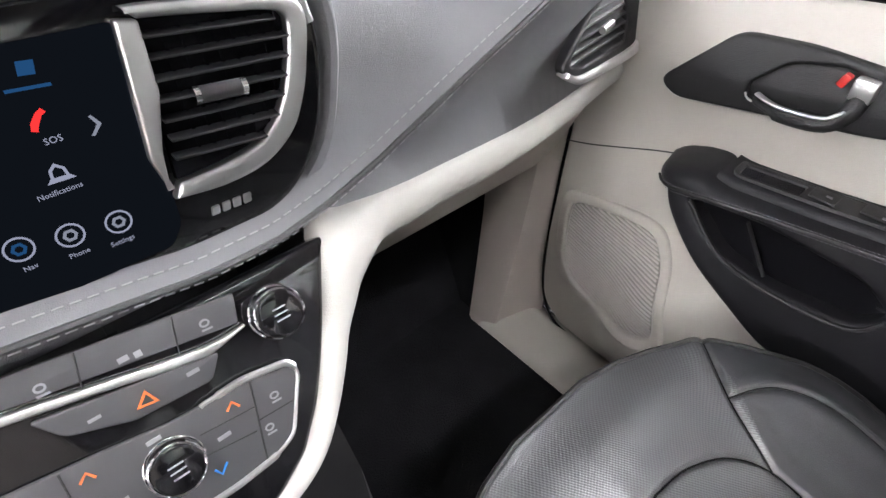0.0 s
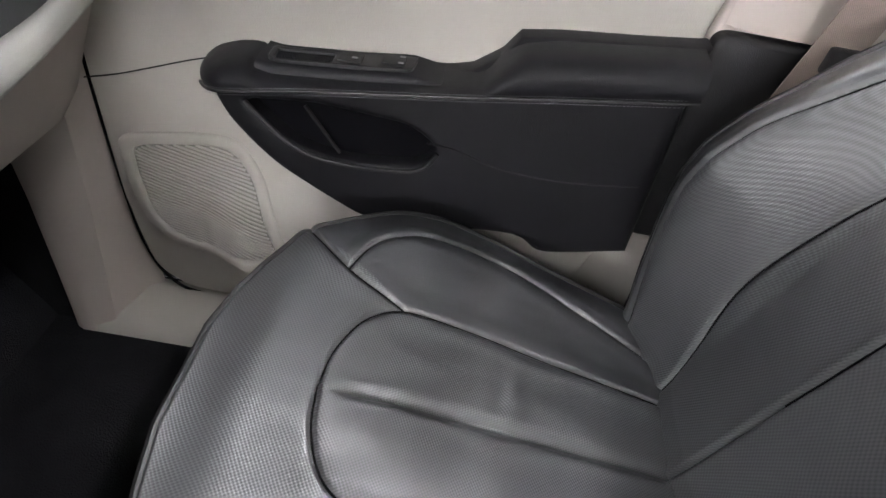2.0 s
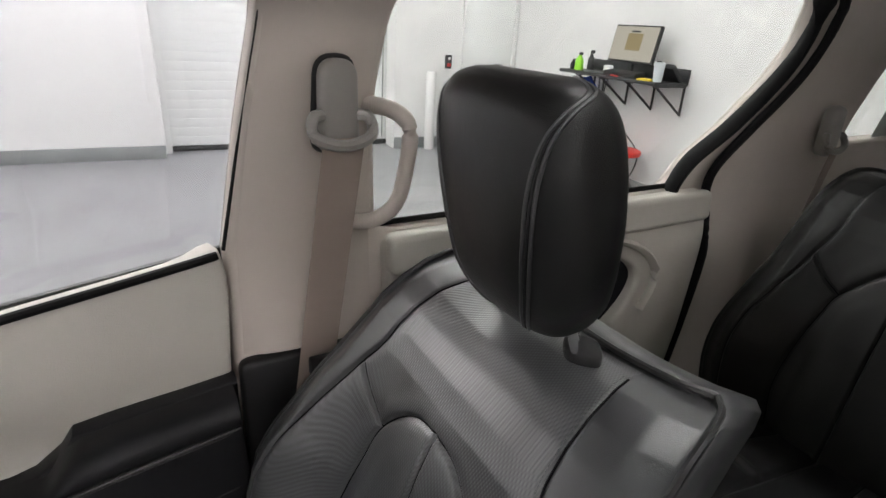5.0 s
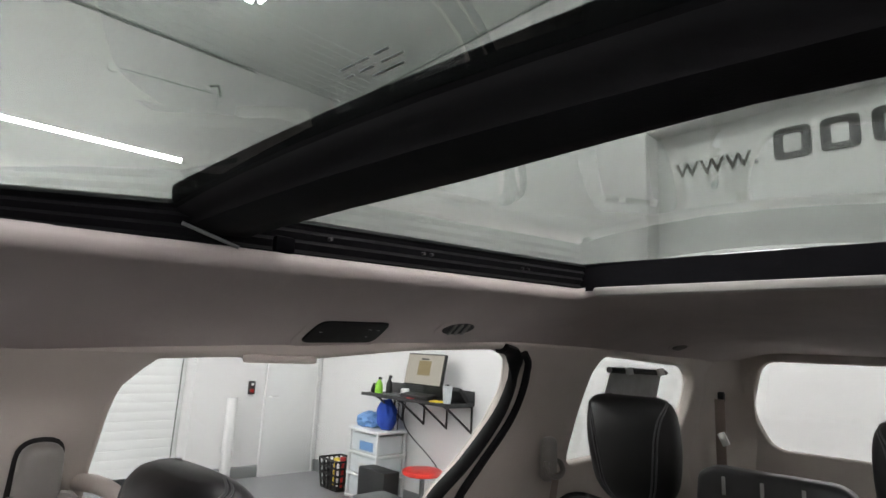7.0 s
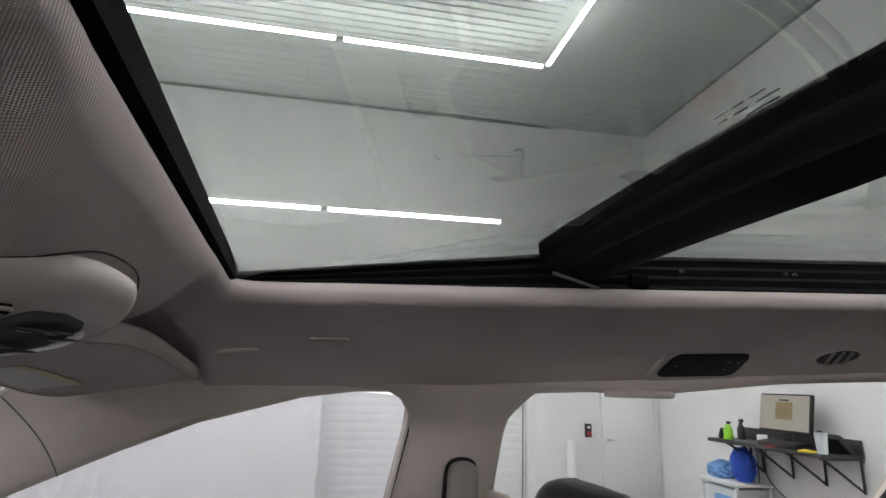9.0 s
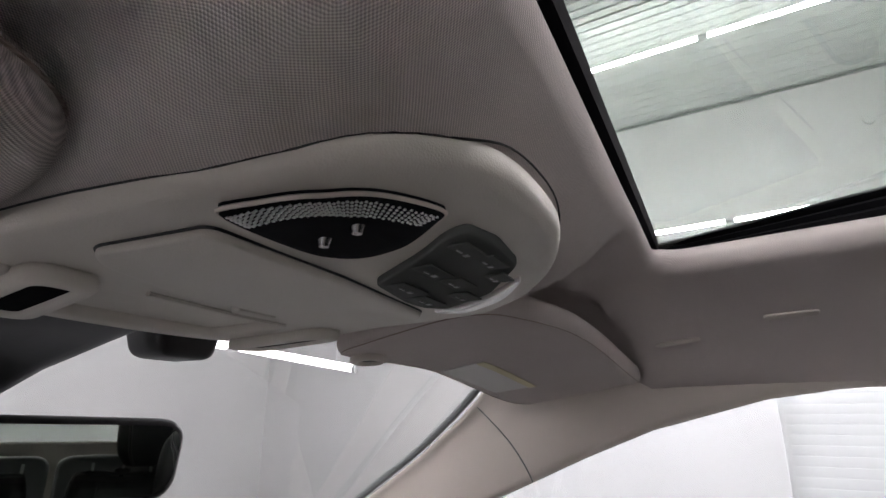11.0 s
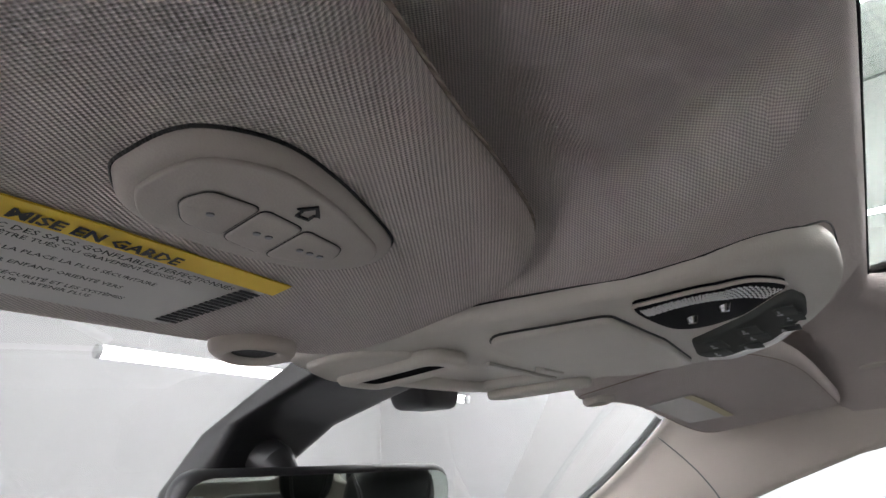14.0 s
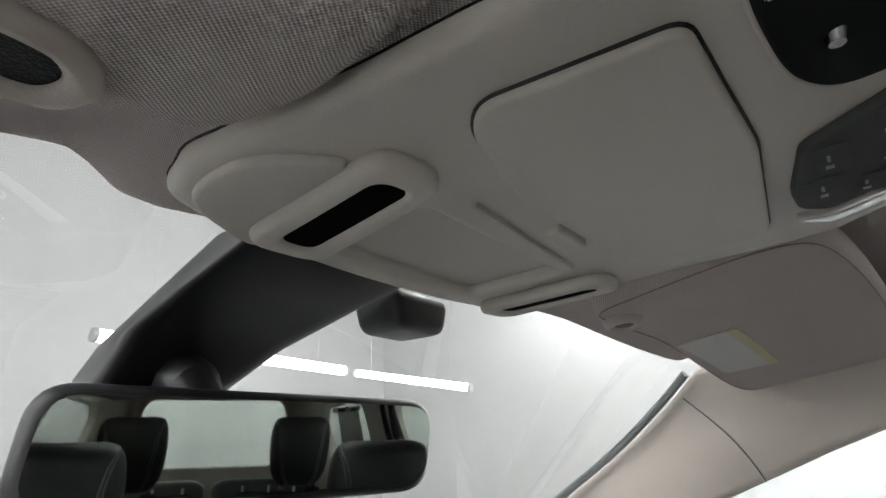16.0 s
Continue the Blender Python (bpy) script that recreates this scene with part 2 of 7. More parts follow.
def part(name, shape, mat, parent=None, label="", angle=40):
    """Links a bmesh, or (verts, faces), as one mesh object under a thing or a part."""
    me = bpy.data.meshes.new(name)
    if isinstance(shape, tuple):
        me.from_pydata(*([list(map(tuple, shape[0]))] + [[]] + [shape[1]]))
    else:
        bmesh.ops.recalc_face_normals(shape, faces=shape.faces)
        shape.to_mesh(me)
        shape.free()
    mats = mat if isinstance(mat, (list, tuple)) else [mat]
    for m in mats:
        me.materials.append(m)
    ob = new(name, me)
    if parent is not None:
        ob.parent = parent
        if parent.parent is None:
            ob.matrix_parent_inverse = parent.matrix_basis.inverted()
    if label:
        ob["label"] = label
    return smooth(ob, angle)


def solid(name, shape, mat, label, category, group="", kind="", angle=40):
    return tagged(part(name, shape, mat, None, "", angle), label, category, group, kind)


def spline(pts, closed=True, n=8):
    """Catmull-Rom through a few control points."""
    P = [Vector(p) for p in pts]
    out = []
    m = len(P)
    for i in range(m if closed else m - 1):
        if closed:
            a, b, c, d = P[i - 1], P[i], P[(i + 1) % m], P[(i + 2) % m]
        else:
            a, b, c, d = P[max(i - 1, 0)], P[i], P[i + 1], P[min(i + 2, m - 1)]
        for k in range(n):
            t = k / n
            out.append(0.5 * ((2 * b) + (c - a) * t + (2 * a - 5 * b + 4 * c - d) * t * t + (3 * b - a - 3 * c + d) * t ** 3))
    if not closed:
        out.append(P[-1])
    return out


def rounded(pts, r, n=5):
    """A closed outline with its corners rounded by r."""
    out = []
    m = len(pts)
    for i in range(m):
        p, a, b = Vector(pts[i]), Vector(pts[i - 1]), Vector(pts[(i + 1) % m])
        rr = r[i] if isinstance(r, (list, tuple)) else r
        da, db = (a - p), (b - p)
        ra = min(rr, da.length * 0.49)
        rb = min(rr, db.length * 0.49)
        s, e = p + da.normalized() * ra, p + db.normalized() * rb
        for k in range(n + 1):
            t = k / n
            out.append(s.lerp(p, t).lerp(p.lerp(e, t), t))
    return out


def sheet(outer, holes=(), depth=0.01, bevel=0.0, step=0.0, place=None):
    """A plate with openings: outline in (u, v), thickness along w, round edges; place(u, v, w) bends it into the world."""
    cu = bpy.data.curves.new("outline", "CURVE")
    cu.dimensions, cu.fill_mode = "2D", "BOTH"
    cu.extrude, cu.bevel_depth, cu.bevel_resolution, cu.offset = max(depth / 2 - bevel, 0.0), bevel, 2 if bevel else 0, -bevel
    for loop in (outer, *holes):
        s = cu.splines.new("POLY")
        s.points.add(len(loop) - 1)
        for q, p in zip(s.points, loop):
            q.co = (p[0], p[1], 0, 1)
        s.use_cyclic_u = True
    ob = bpy.data.objects.new("outline", cu)
    me = ob.to_mesh()
    bm = bmesh.new()
    bm.from_mesh(me)
    ob.to_mesh_clear()
    bpy.data.objects.remove(ob)
    bpy.data.curves.remove(cu)
    bmesh.ops.remove_doubles(bm, verts=bm.verts, dist=1e-5)
    if step:
        for axis in (0, 1):
            lo, hi = min(p[axis] for p in outer), max(p[axis] for p in outer)
            k = int((hi - lo) / step)
            for i in range(1, k + 1):
                no = Vector((axis == 0, axis == 1, 0))
                c = [0, 0, 0]
                c[axis] = lo + (hi - lo) * i / (k + 1)
                bmesh.ops.bisect_plane(bm, geom=bm.verts[:] + bm.edges[:] + bm.faces[:], plane_co=c, plane_no=no)
    if place:
        for v in bm.verts:
            v.co = place(*v.co)
    return bm


def loft(rings, caps=True, closed=True):
    """Joins rings of equally many points."""
    v = [tuple(p) for r in rings for p in r]
    n = len(rings[0])
    f = []
    for i in range(len(rings) - 1):
        for k in range(n if closed else n - 1):
            a, b = i * n + k, i * n + (k + 1) % n
            f.append((a, b, b + n, a + n))
    if caps and closed:
        f.append(tuple(range(n))[::-1])
        f.append(tuple(range((len(rings) - 1) * n, len(rings) * n)))
    bm = bmesh.new()
    vs = [bm.verts.new(p) for p in v]
    for q in f:
        bm.faces.new([vs[i] for i in q])
    return bm


def tube(pts, r, n=8, closed=False, flat=1.0):
    """A round bar along a line; r one radius or one for each point."""
    P = [Vector(p) for p in pts]
    m = len(P)
    rings = []
    up = Vector((0.123, 0.2, 0.97))
    for i in range(m):
        a = P[i - 1] if (i or closed) else P[i]
        b = P[(i + 1) % m] if (i < m - 1 or closed) else P[i]
        t = (b - a).normalized()
        s = t.cross(up)
        if s.length < 1e-3:
            s = t.orthogonal()
        s.normalize()
        up2 = s.cross(t)
        rr = r[i] if isinstance(r, (list, tuple)) else r
        rings.append([P[i] + s * math.cos(2 * math.pi * k / n) * rr + up2 * math.sin(2 * math.pi * k / n) * rr * flat for k in range(n)])
    if closed:
        rings.append(rings[0])
    return loft(rings, caps=not closed)


def box(c, s, bevel=0.0, rot=None, seg=2):
    bm = bmesh.new()
    bmesh.ops.create_cube(bm, size=1)
    bmesh.ops.scale(bm, vec=s, verts=bm.verts)
    if bevel:
        bmesh.ops.bevel(bm, geom=bm.edges[:], offset=bevel, segments=seg, affect="EDGES", profile=0.5)
    if rot is not None:
        bmesh.ops.transform(bm, matrix=rot, verts=bm.verts)
    bmesh.ops.translate(bm, vec=c, verts=bm.verts)
    return bm


def cyl(a, b, r, r2=None, n=24, bevel=0.0):
    a, b = Vector(a), Vector(b)
    bm = bmesh.new()
    bmesh.ops.create_cone(bm, cap_ends=True, segments=n, radius1=r, radius2=r if r2 is None else r2, depth=(b - a).length)
    if bevel:
        es = [e for e in bm.edges if abs(e.verts[0].co.z - e.verts[1].co.z) < 1e-6]
        bmesh.ops.bevel(bm, geom=es, offset=bevel, segments=2, affect="EDGES", profile=0.5)
    q = (b - a).to_track_quat("Z", "Y").to_matrix().to_4x4()
    bmesh.ops.transform(bm, matrix=Matrix.Translation((a + b) / 2) @ q, verts=bm.verts)
    return bm


def merge(*bms):
    out = bmesh.new()
    for b in bms:
        me = bpy.data.meshes.new("tmp")
        b.to_mesh(me)
        b.free()
        out.from_mesh(me)
        bpy.data.meshes.remove(me)
    return out


def sstep(a, b, x):
    t = min(1.0, max(0.0, (x - a) / (b - a)))
    return t * t * (3 - 2 * t)


def lerp_table(tab, x):
    if x <= tab[0][0]:
        return tab[0][1]
    for (a, b), (c, d) in zip(tab, tab[1:]):
        if x <= c:
            return b + (d - b) * (x - a) / (c - a)
    return tab[-1][1]


def words(text, size, m, mat, parent=None, name="lettering", depth=0.0004):
    """Lettering as a thin mesh in the built-in font."""
    cu = bpy.data.curves.new("words", "FONT")
    cu.body, cu.size, cu.extrude, cu.resolution_u = text, size, depth, 2
    ob = bpy.data.objects.new("words", cu)
    me = ob.to_mesh()
    bm = bmesh.new()
    bm.from_mesh(me)
    ob.to_mesh_clear()
    bpy.data.objects.remove(ob)
    bpy.data.curves.remove(cu)
    bmesh.ops.transform(bm, matrix=m, verts=bm.verts)
    return part(name, bm, mat, parent)


def basis(o, u, v, w):
    m = Matrix((u, v, w)).transposed().to_4x4()
    m.translation = o
    return m

# ---- the hall ----
XR, XL, YB, YF, ZC = 6.13, -6.2, -4.59, 7.0, 5.12
# the car is parked a few degrees out of square with the hall
HALL = Matrix.Translation((XR, YB, 0)) @ Matrix.Rotation(radians(-4.6), 4, "Z") @ Matrix.Translation((-XR, -YB, 0))


def square_with_hall(before):
    """Turns all that was built since into the hall's own axes."""
    for o in list(scene.collection.objects):
        if o not in before and o.parent is None:
            o.matrix_basis = HALL @ o.matrix_basis


outside = set(scene.collection.objects)


def slab(c, s, name, mat, label, bevel=0.0):
    return solid(name, box(c, s, bevel), mat, label, name.split("_")[0], kind="structure")


slab(((XR + XL) / 2, (YB + YF) / 2, -0.05), (XR - XL + 2.4, YF - YB + 0.6, 0.1), "floor", M_FLOOR, "dark grey polished tile floor of the hall")
slab(((XR + XL) / 2, (YB + YF) / 2, ZC + 0.1), (XR - XL + 2, YF - YB + 0.6, 0.2), "ceiling", M_CEIL, "white ribbed metal ceiling of the hall")
slab(((XR + XL) / 2, YF + 0.1, ZC / 2), (XR - XL + 0.6, 0.2, ZC), "wall_front", M_WHITE, "plain white painted wall ahead of the car")
slab((XL - 0.1, (YB + YF) / 2, ZC / 2), (0.2, YF - YB, ZC), "wall_left", M_WHITE, "plain white painted side wall")
# the wall with the roller shutter in a deep opening
SH0, SH1, SHZ = -2.92, -0.34, 2.75
wr = merge(box((XR + 0.15, (YB + SH0) / 2, ZC / 2), (0.3, SH0 - YB, ZC)),
           box((XR + 0.15, (YF + SH1) / 2, ZC / 2), (0.3, YF - SH1, ZC)),
           box((XR + 0.15, (SH0 + SH1) / 2, (ZC + SHZ) / 2), (0.3, SH1 - SH0, ZC - SHZ)))
wall_right = solid("wall_right", wr, M_WHITE, "white painted wall with a roller shutter opening", "wall", kind="structure")
# rear wall with a recess high up that holds the sign
SX0, SX1, SZ0, SZ1 = -2.3, 1.45, 2.38, 3.44
rear = sheet([(XL - 0.2, 0), (XR + 0.3, 0), (XR + 0.3, ZC), (XL - 0.2, ZC)], [[(SX0, SZ0), (SX1, SZ0), (SX1, SZ1), (SX0, SZ1)]], 0.3,
             place=lambda u, v, w: Vector((u, YB - 0.15 + w, v)))
solid("wall_rear", rear, M_WHITE, "white painted wall with a recessed sign panel", "wall", kind="structure")
sign = thing("sign", (SX1 - 1, YB - 0.2, SZ0), "white sign panel with large dark letters in a wall recess", "sign")
part("panel", box(((SX0 + SX1) / 2, YB - 0.22, (SZ0 + SZ1) / 2), (SX1 - SX0 + 0.02, 0.04, SZ1 - SZ0 + 0.02), 0.004), M_DOORW, sign)
words("www.", 0.265, basis((1.30, YB - 0.195, 3.065), (-1, 0, 0), (0, 0, 1), (0, 1, 0)), M_SIGN, sign, "letters")
for i, wd in enumerate((0.235, 0.225, 0.25, 0.23, 0.23)):
    x = 0.585 - i * 0.285
    part("letter_block", sheet(rounded([(x - wd, 3.055), (x, 3.055), (x, 3.29), (x - wd, 3.29)], 0.05), [rounded([(x - wd + 0.062, 3.105), (x - 0.062, 3.105), (x - 0.062, 3.24), (x - wd + 0.062, 3.24)], 0.02)], 0.006,
         place=lambda u, v, w: Vector((u, YB - 0.195 + w, v))), M_SIGN, sign)

# roller shutter
shutter = thing("roller_shutter", (XR + 0.34, (SH0 + SH1) / 2, 0), "closed white roller shutter with thin horizontal slats", "shutter")
slat = None
for i in range(27):
    z = 0.06 + i * 0.101
    if slat is None:
        slat = part("slat", sheet([(-1.45, 0.0005), (1.45, 0.0005), (1.45, 0.1005), (-1.45, 0.1005)], (), 0.03, 0.0025,
                    place=lambda u, v, w: Vector((w, u, v))), M_DOORW, shutter)
        slat.matrix_parent_inverse = Matrix.Identity(4)
        slat.location = (0, 0, z)
    else:
        o = slat.copy()
        scene.collection.objects.link(o)
        o.location = (0, 0, z)
part("bottom_bar", box((XR + 0.34, (SH0 + SH1) / 2, 0.03), (0.05, 2.9, 0.06), 0.008), M_SHELF, shutter)
part("guide", box((XR + 0.33, SH0 - 0.16, SHZ / 2), (0.06, 0.06, SHZ)), M_DOORW, shutter)
part("guide", box((XR + 0.27, SH1 - 0.03, SHZ / 2), (0.1, 0.06, SHZ)), M_DOORW, shutter)
part("cord", tube([(XR + 0.31, -2.885, 2.7), (XR + 0.31, -2.865, 0.1)], 0.006), M_GREYP, shutter)
part("track", box((XR + 0.31, -3.035, 1.60), (0.03, 0.022, 1.55)), M_SHELF, shutter, "dark steel track")

# baseboards
for i, (a, b) in enumerate(((YB, -4.535), (-3.80, SH0), (SH1, YF))):
    solid("baseboard", box((XR - 0.008, (a + b) / 2, 0.07), (0.016, b - a, 0.14), 0.003), M_BASE, "grey baseboard along the white wall", "baseboard", kind="structure")
solid("baseboard", box(((XL + XR) / 2, YB + 0.008, 0.07), (XR - XL, 0.016, 0.14), 0.003), M_BASE, "grey baseboard along the white wall", "baseboard", kind="structure")

# plain steel door in the side wall
door = thing("door_1", (XR - 0.01, -4.16, 0), "closed flat white steel door with a lever handle", "door", kind="structure")
part("leaf", box((XR - 0.012, -4.165, 1.06), (0.03, 0.69, 2.10), 0.003), M_DOORW, door)
part("frame", sheet([(-4.535, 0.0), (-3.79, 0.0), (-3.79, 2.17), (-4.535, 2.17)], [[(-4.513, 0.002), (-3.818, 0.002), (-3.818, 2.115), (-4.513, 2.115)]], 0.05, 0.004,
     place=lambda u, v, w: Vector((XR - 0.01 - w, u, v))), M_WHITE, door)
for z in (0.3, 1.05, 1.8):
    part("hinge", cyl((XR - 0.035, -4.51, z - 0.05), (XR - 0.035, -4.51, z + 0.05), 0.012, n=10), M_SILVER, door)
part("lever", tube([(XR - 0.03, -3.86, 0.95), (XR - 0.075, -3.86, 0.95), (XR - 0.075, -3.95, 0.95)], 0.011), M_SILVER, door)

outlet = thing("wall_switch", (XR, -3.61, 0.98), "small black switch box with red and green keys on the wall", "switch")
part("case", box((XR - 0.02, -3.61, 1.06), (0.04, 0.08, 0.16), 0.006), M_SHELF, outlet)
part("button", box((XR - 0.043, -3.61, 1.025), (0.01, 0.05, 0.04), 0.003), M_RED, outlet, "red button")
part("button", box((XR - 0.043, -3.61, 1.10), (0.01, 0.03, 0.03), 0.003), M_DOORW, outlet, "white button")
solid("drain_pipe", cyl((XR - 0.09, -3.36, 0), (XR - 0.09, -3.36, 0.95), 0.062, n=24, bevel=0.01), M_WHITE, "short white painted bollard by the wall", "bollard")
# thin pull line on brackets high up
line = thing("wall_line", (XR, -2.1, 4.5), "thin cord between two small brackets on the wall", "cord")
part("hub", cyl((XR, -1.61, 4.52), (XR - 0.05, -1.61, 4.52), 0.06), M_DOORW, line)
part("cord", tube([(XR - 0.04, -1.61, 4.52), (XR - 0.04, -2.72, 4.60)], 0.006, 6), M_GREYP, line)
part("hook", tube([(XR, -2.66, 4.70), (XR - 0.12, -2.72, 4.68), (XR - 0.05, -2.78, 4.58)], 0.016, 6), M_GREYP, line)
part("drop_line", tube([(XR - 0.03, -2.75, 4.6), (XR - 0.03, -2.76, 3.76)], 0.005, 6), M_GREYP, line)

# dark joint between the wall panels and the ceiling
solid("trim", box((XR - 0.012, (YF - 3.2) / 2, ZC - 0.022), (0.024, YF + 3.2, 0.028), 0.004), M_BASE, "dark grey edge strip under the ceiling", "trim", kind="structure")
solid("trim", box(((XL + XR) / 2, YB + 0.008, ZC - 0.012), (XR - XL, 0.016, 0.016), 0.003), M_BASE, "thin grey edge strip under the ceiling", "trim", kind="structure")

# ceiling ribs and light strips
ribs = []
for i in range(70):
    ribs.append(box((4.7 - i * 0.11, 1.2, ZC - 0.008), (0.045, 7.2, 0.016)))
for i in range(9):
    ribs.append(box((6.05 - i * 0.16, 1.2, ZC - 0.004), (0.012, 11.4, 0.008)))
tagged(part("ceiling_ribs", merge(*ribs), M_CEIL), "thin ribs of the metal ceiling", "ceiling rib", kind="stuff")


ZL = ZC - 0.35


def strip(a, b, r=0.022, mat=None):
    a, b = Vector(a), Vector(b)
    lamp = thing("light_strip", (a + b) / 2, "bright white tube lamp in a slim housing", "lamp", "light strips of the hall")
    part("tube", tube([a, b], r, 10), mat or M_LED, lamp)
    for e in (a, b):
        d = (b - a).normalized() * 0.02
        part("end_cap", tube([e - d, e + d], r * 1.1, 10), M_DOORW, lamp)
    for k in (0.15, 0.85):
        q = a.lerp(b, k)
        if q.z < ZC - 0.1:
            part("hanger", tube([q + Vector((0, 0, r)), Vector((q.x, q.y, ZC))], 0.003, 5), M_DOORW, lamp)
    return lamp


# the two strips at x -4.5 are added out of view, for more light
for a, b in (((4.18, -2.34, ZL), (4.18, -0.29, ZL)), ((4.18, -0.25, ZL), (4.18, 1.82, ZL)), ((4.18, 1.86, ZL), (4.18, 3.94, ZL)),
             ((4.15, -2.37, ZL), (2.12, -2.37, ZL)), ((2.08, -2.37, ZL), (0.01, -2.37, ZL)), ((-0.03, -2.37, ZL), (-2.10, -2.37, ZL)),
             ((-4.5, -2.3, ZL), (-4.5, 0.72, ZL)), ((-4.5, 0.76, ZL), (-4.5, 3.75, ZL))):
    strip(a, b)
# the last three strips are added out of view to brighten the cabin
for a, b in (((5.12, -2.18, 3.36), (5.19, -0.24, 3.36)), ((5.19, -0.20, 3.36), (5.26, 1.74, 3.36)), ((5.26, 1.78, 3.36), (5.33, 3.7, 3.36)),
             ((-5.7, -2.4, 3.0), (-5.7, 0.9, 3.0)), ((-5.7, 1.0, 3.0), (-5.7, 4.3, 3.0)), ((-5.2, YB + 0.5, 3.2), (-2.6, YB + 0.5, 3.2))):
    strip(a, b)
square_with_hall(outside)
strip((1.85, 5.6, 2.49), (4.85, 5.6, 2.41), 0.06, M_LED2)
strip((4.95, 5.5, 2.38), (5.2, 3.9, 2.08), 0.045, M_LED2)
strip((-3.4, 5.6, 2.49), (-0.75, 5.6, 2.49), 0.06, M_LED2)

# ---- car shell ----
CX = 0.04


def mirror_x(bm):
    for v in bm.verts:
        v.co.x = 2 * CX - v.co.x
    bmesh.ops.reverse_faces(bm, faces=bm.faces)
    return bm


def z_edge(y):
    """Height of the headliner's outer edge."""
    return lerp_table([(-3.3, 1.57), (-2.75, 1.605), (-1.9, 1.635), (-1.34, 1.628), (-0.33, 1.585), (-0.14, 1.575), (0.3, 1.572), (0.5, 1.565), (0.62, 1.56)], y)


def z_mid(y):
    if y < -1.3:
        return 1.762 - 0.085 * ((-1.3 - y) / 1.9) ** 1.5
    if y < 0.14:
        return 1.689 - 0.056 * y
    return lerp_table([(0.14, 1.681), (0.16, 1.676), (0.19, 1.666), (0.215, 1.656), (0.24, 1.646), (0.27, 1.640), (0.3, 1.637), (0.4, 1.632), (0.5, 1.626), (0.62, 1.608)], y)


def z_con(y):
    """Underside of the overhead console."""
    return lerp_table([(0.165, 1.634), (0.175, 1.629), (0.194, 1.618), (0.22, 1.607), (0.25, 1.600), (0.30, 1.598), (0.34, 1.597), (0.42, 1.593), (0.55, 1.588)], y)


def liner(x, y):
    a = min(1.0, max(0.0, (abs(x - CX) - 0.34) / 0.335))
    dip = max(0.0, z_mid(y) - z_con(y) - 0.011) * (math.exp(-((x - 0.052) / 0.185) ** 10) if x > 0.052 else math.exp(-((x - 0.052) / 0.163) ** 20)) * sstep(0.140, 0.185, y)
    # a hollow over the passenger's visor
    e = lerp_table([(0.0, 0.30), (0.03, 0.259), (0.085, 0.245), (0.16, 0.235), (0.3, 0.218), (0.46, 0.208), (0.525, 0.224)], x - CX - 0.156)
    hollow = 0.026 * sstep(e - 0.014, e + 0.008, y) * sstep(0.46, 0.42, y) * sstep(0.20, 0.24, x) * sstep(0.71, 0.68, x)
    # a sharper one round the driver's
    u = CX - x - 0.156
    e = lerp_table([(-0.03, 0.31), (-0.012, 0.288), (0.02, 0.268), (0.10, 0.250), (0.16, 0.238), (0.3, 0.220), (0.5, 0.210)], u)
    hollow += 0.022 * sstep(e - 0.030, e + 0.002, y) * sstep(-0.012, 0.035, u) * sstep(0.46, 0.42, y)
    return z_mid(y) - (z_mid(y) - z_edge(y)) * a ** 1.35 - dip + hollow - 0.010 * sstep(0.60, 0.70, x) * sstep(0.42, 0.30, y)


SR = rounded([(-0.30, 0.147), (0.411, 0.147), (0.411, -1.26), (-0.30, -1.26)], 0.035, 6)
outer = spline([(-0.635, -3.2), (-0.635, -1.5), (-0.635, 0.30), (-0.62, 0.44), (-0.38, 0.52), (-0.17, 0.53), (-0.06, 0.495), (CX, 0.485), (0.16, 0.492), (0.27, 0.522), (0.46, 0.512), (0.60, 0.470), (0.69, 0.40), (0.715, 0.30), (0.715, -1.5), (0.715, -3.2), (CX, -3.28)], True, 5)
hl = sheet(outer, [SR], 0.028, 0.0135, 0.014, lambda u, v, w: Vector((u, v, liner(u, v) + 0.014 + w)))
solid("headliner", hl, M_KNIT, "warm grey knitted headliner with a large roof opening", "headliner", kind="structure", angle=60)


def x_side(y, z):
    """Inner face of the side trim."""
    x = lerp_table([(0.3, 0.735), (0.7, 0.745), (1.0, 0.752), (1.17, 0.765), (1.40, 0.730), (1.56, 0.695), (1.66, 0.66)], z)
    return x - 0.05 * sstep(-2.0, -3.2, y)


side_outline = [(-3.25, 0.35), (-0.075, 0.35), (-0.083, 1.168), (-0.112, 1.36), (-0.138, 1.50), (-0.142, 1.54), (-0.128, 1.562), (-0.10, 1.572), (-0.04, 1.568), (0.046, 1.556), (0.204, 1.513), (0.311, 1.470), (0.457, 1.405),
                (0.75, 1.25), (1.05, 1.07), (1.12, 1.11), (0.72, 1.390), (0.60, 1.468), (0.52, 1.528), (0.455, 1.585), (0.0, 1.60), (-1.3, 1.65), (-3.25, 1.64)]
slide_win = rounded([(-0.330, 1.168), (-0.312, 1.38), (-0.325, 1.51), (-0.352, 1.572), (-0.52, 1.58), (-0.60, 1.572), (-0.70, 1.582), (-0.942, 1.606), (-1.28, 1.626), (-1.372, 1.60), (-1.388, 1.52), (-1.338, 1.42), (-1.236, 1.316), (-1.134, 1.237), (-1.095, 1.168)], 0.03, 3)
quarter_win = rounded([(-1.76, 1.25), (-1.84, 1.54), (-1.90, 1.622), (-2.68, 1.60), (-2.80, 1.54), (-2.80, 1.44), (-2.70, 1.25)], 0.06, 4)
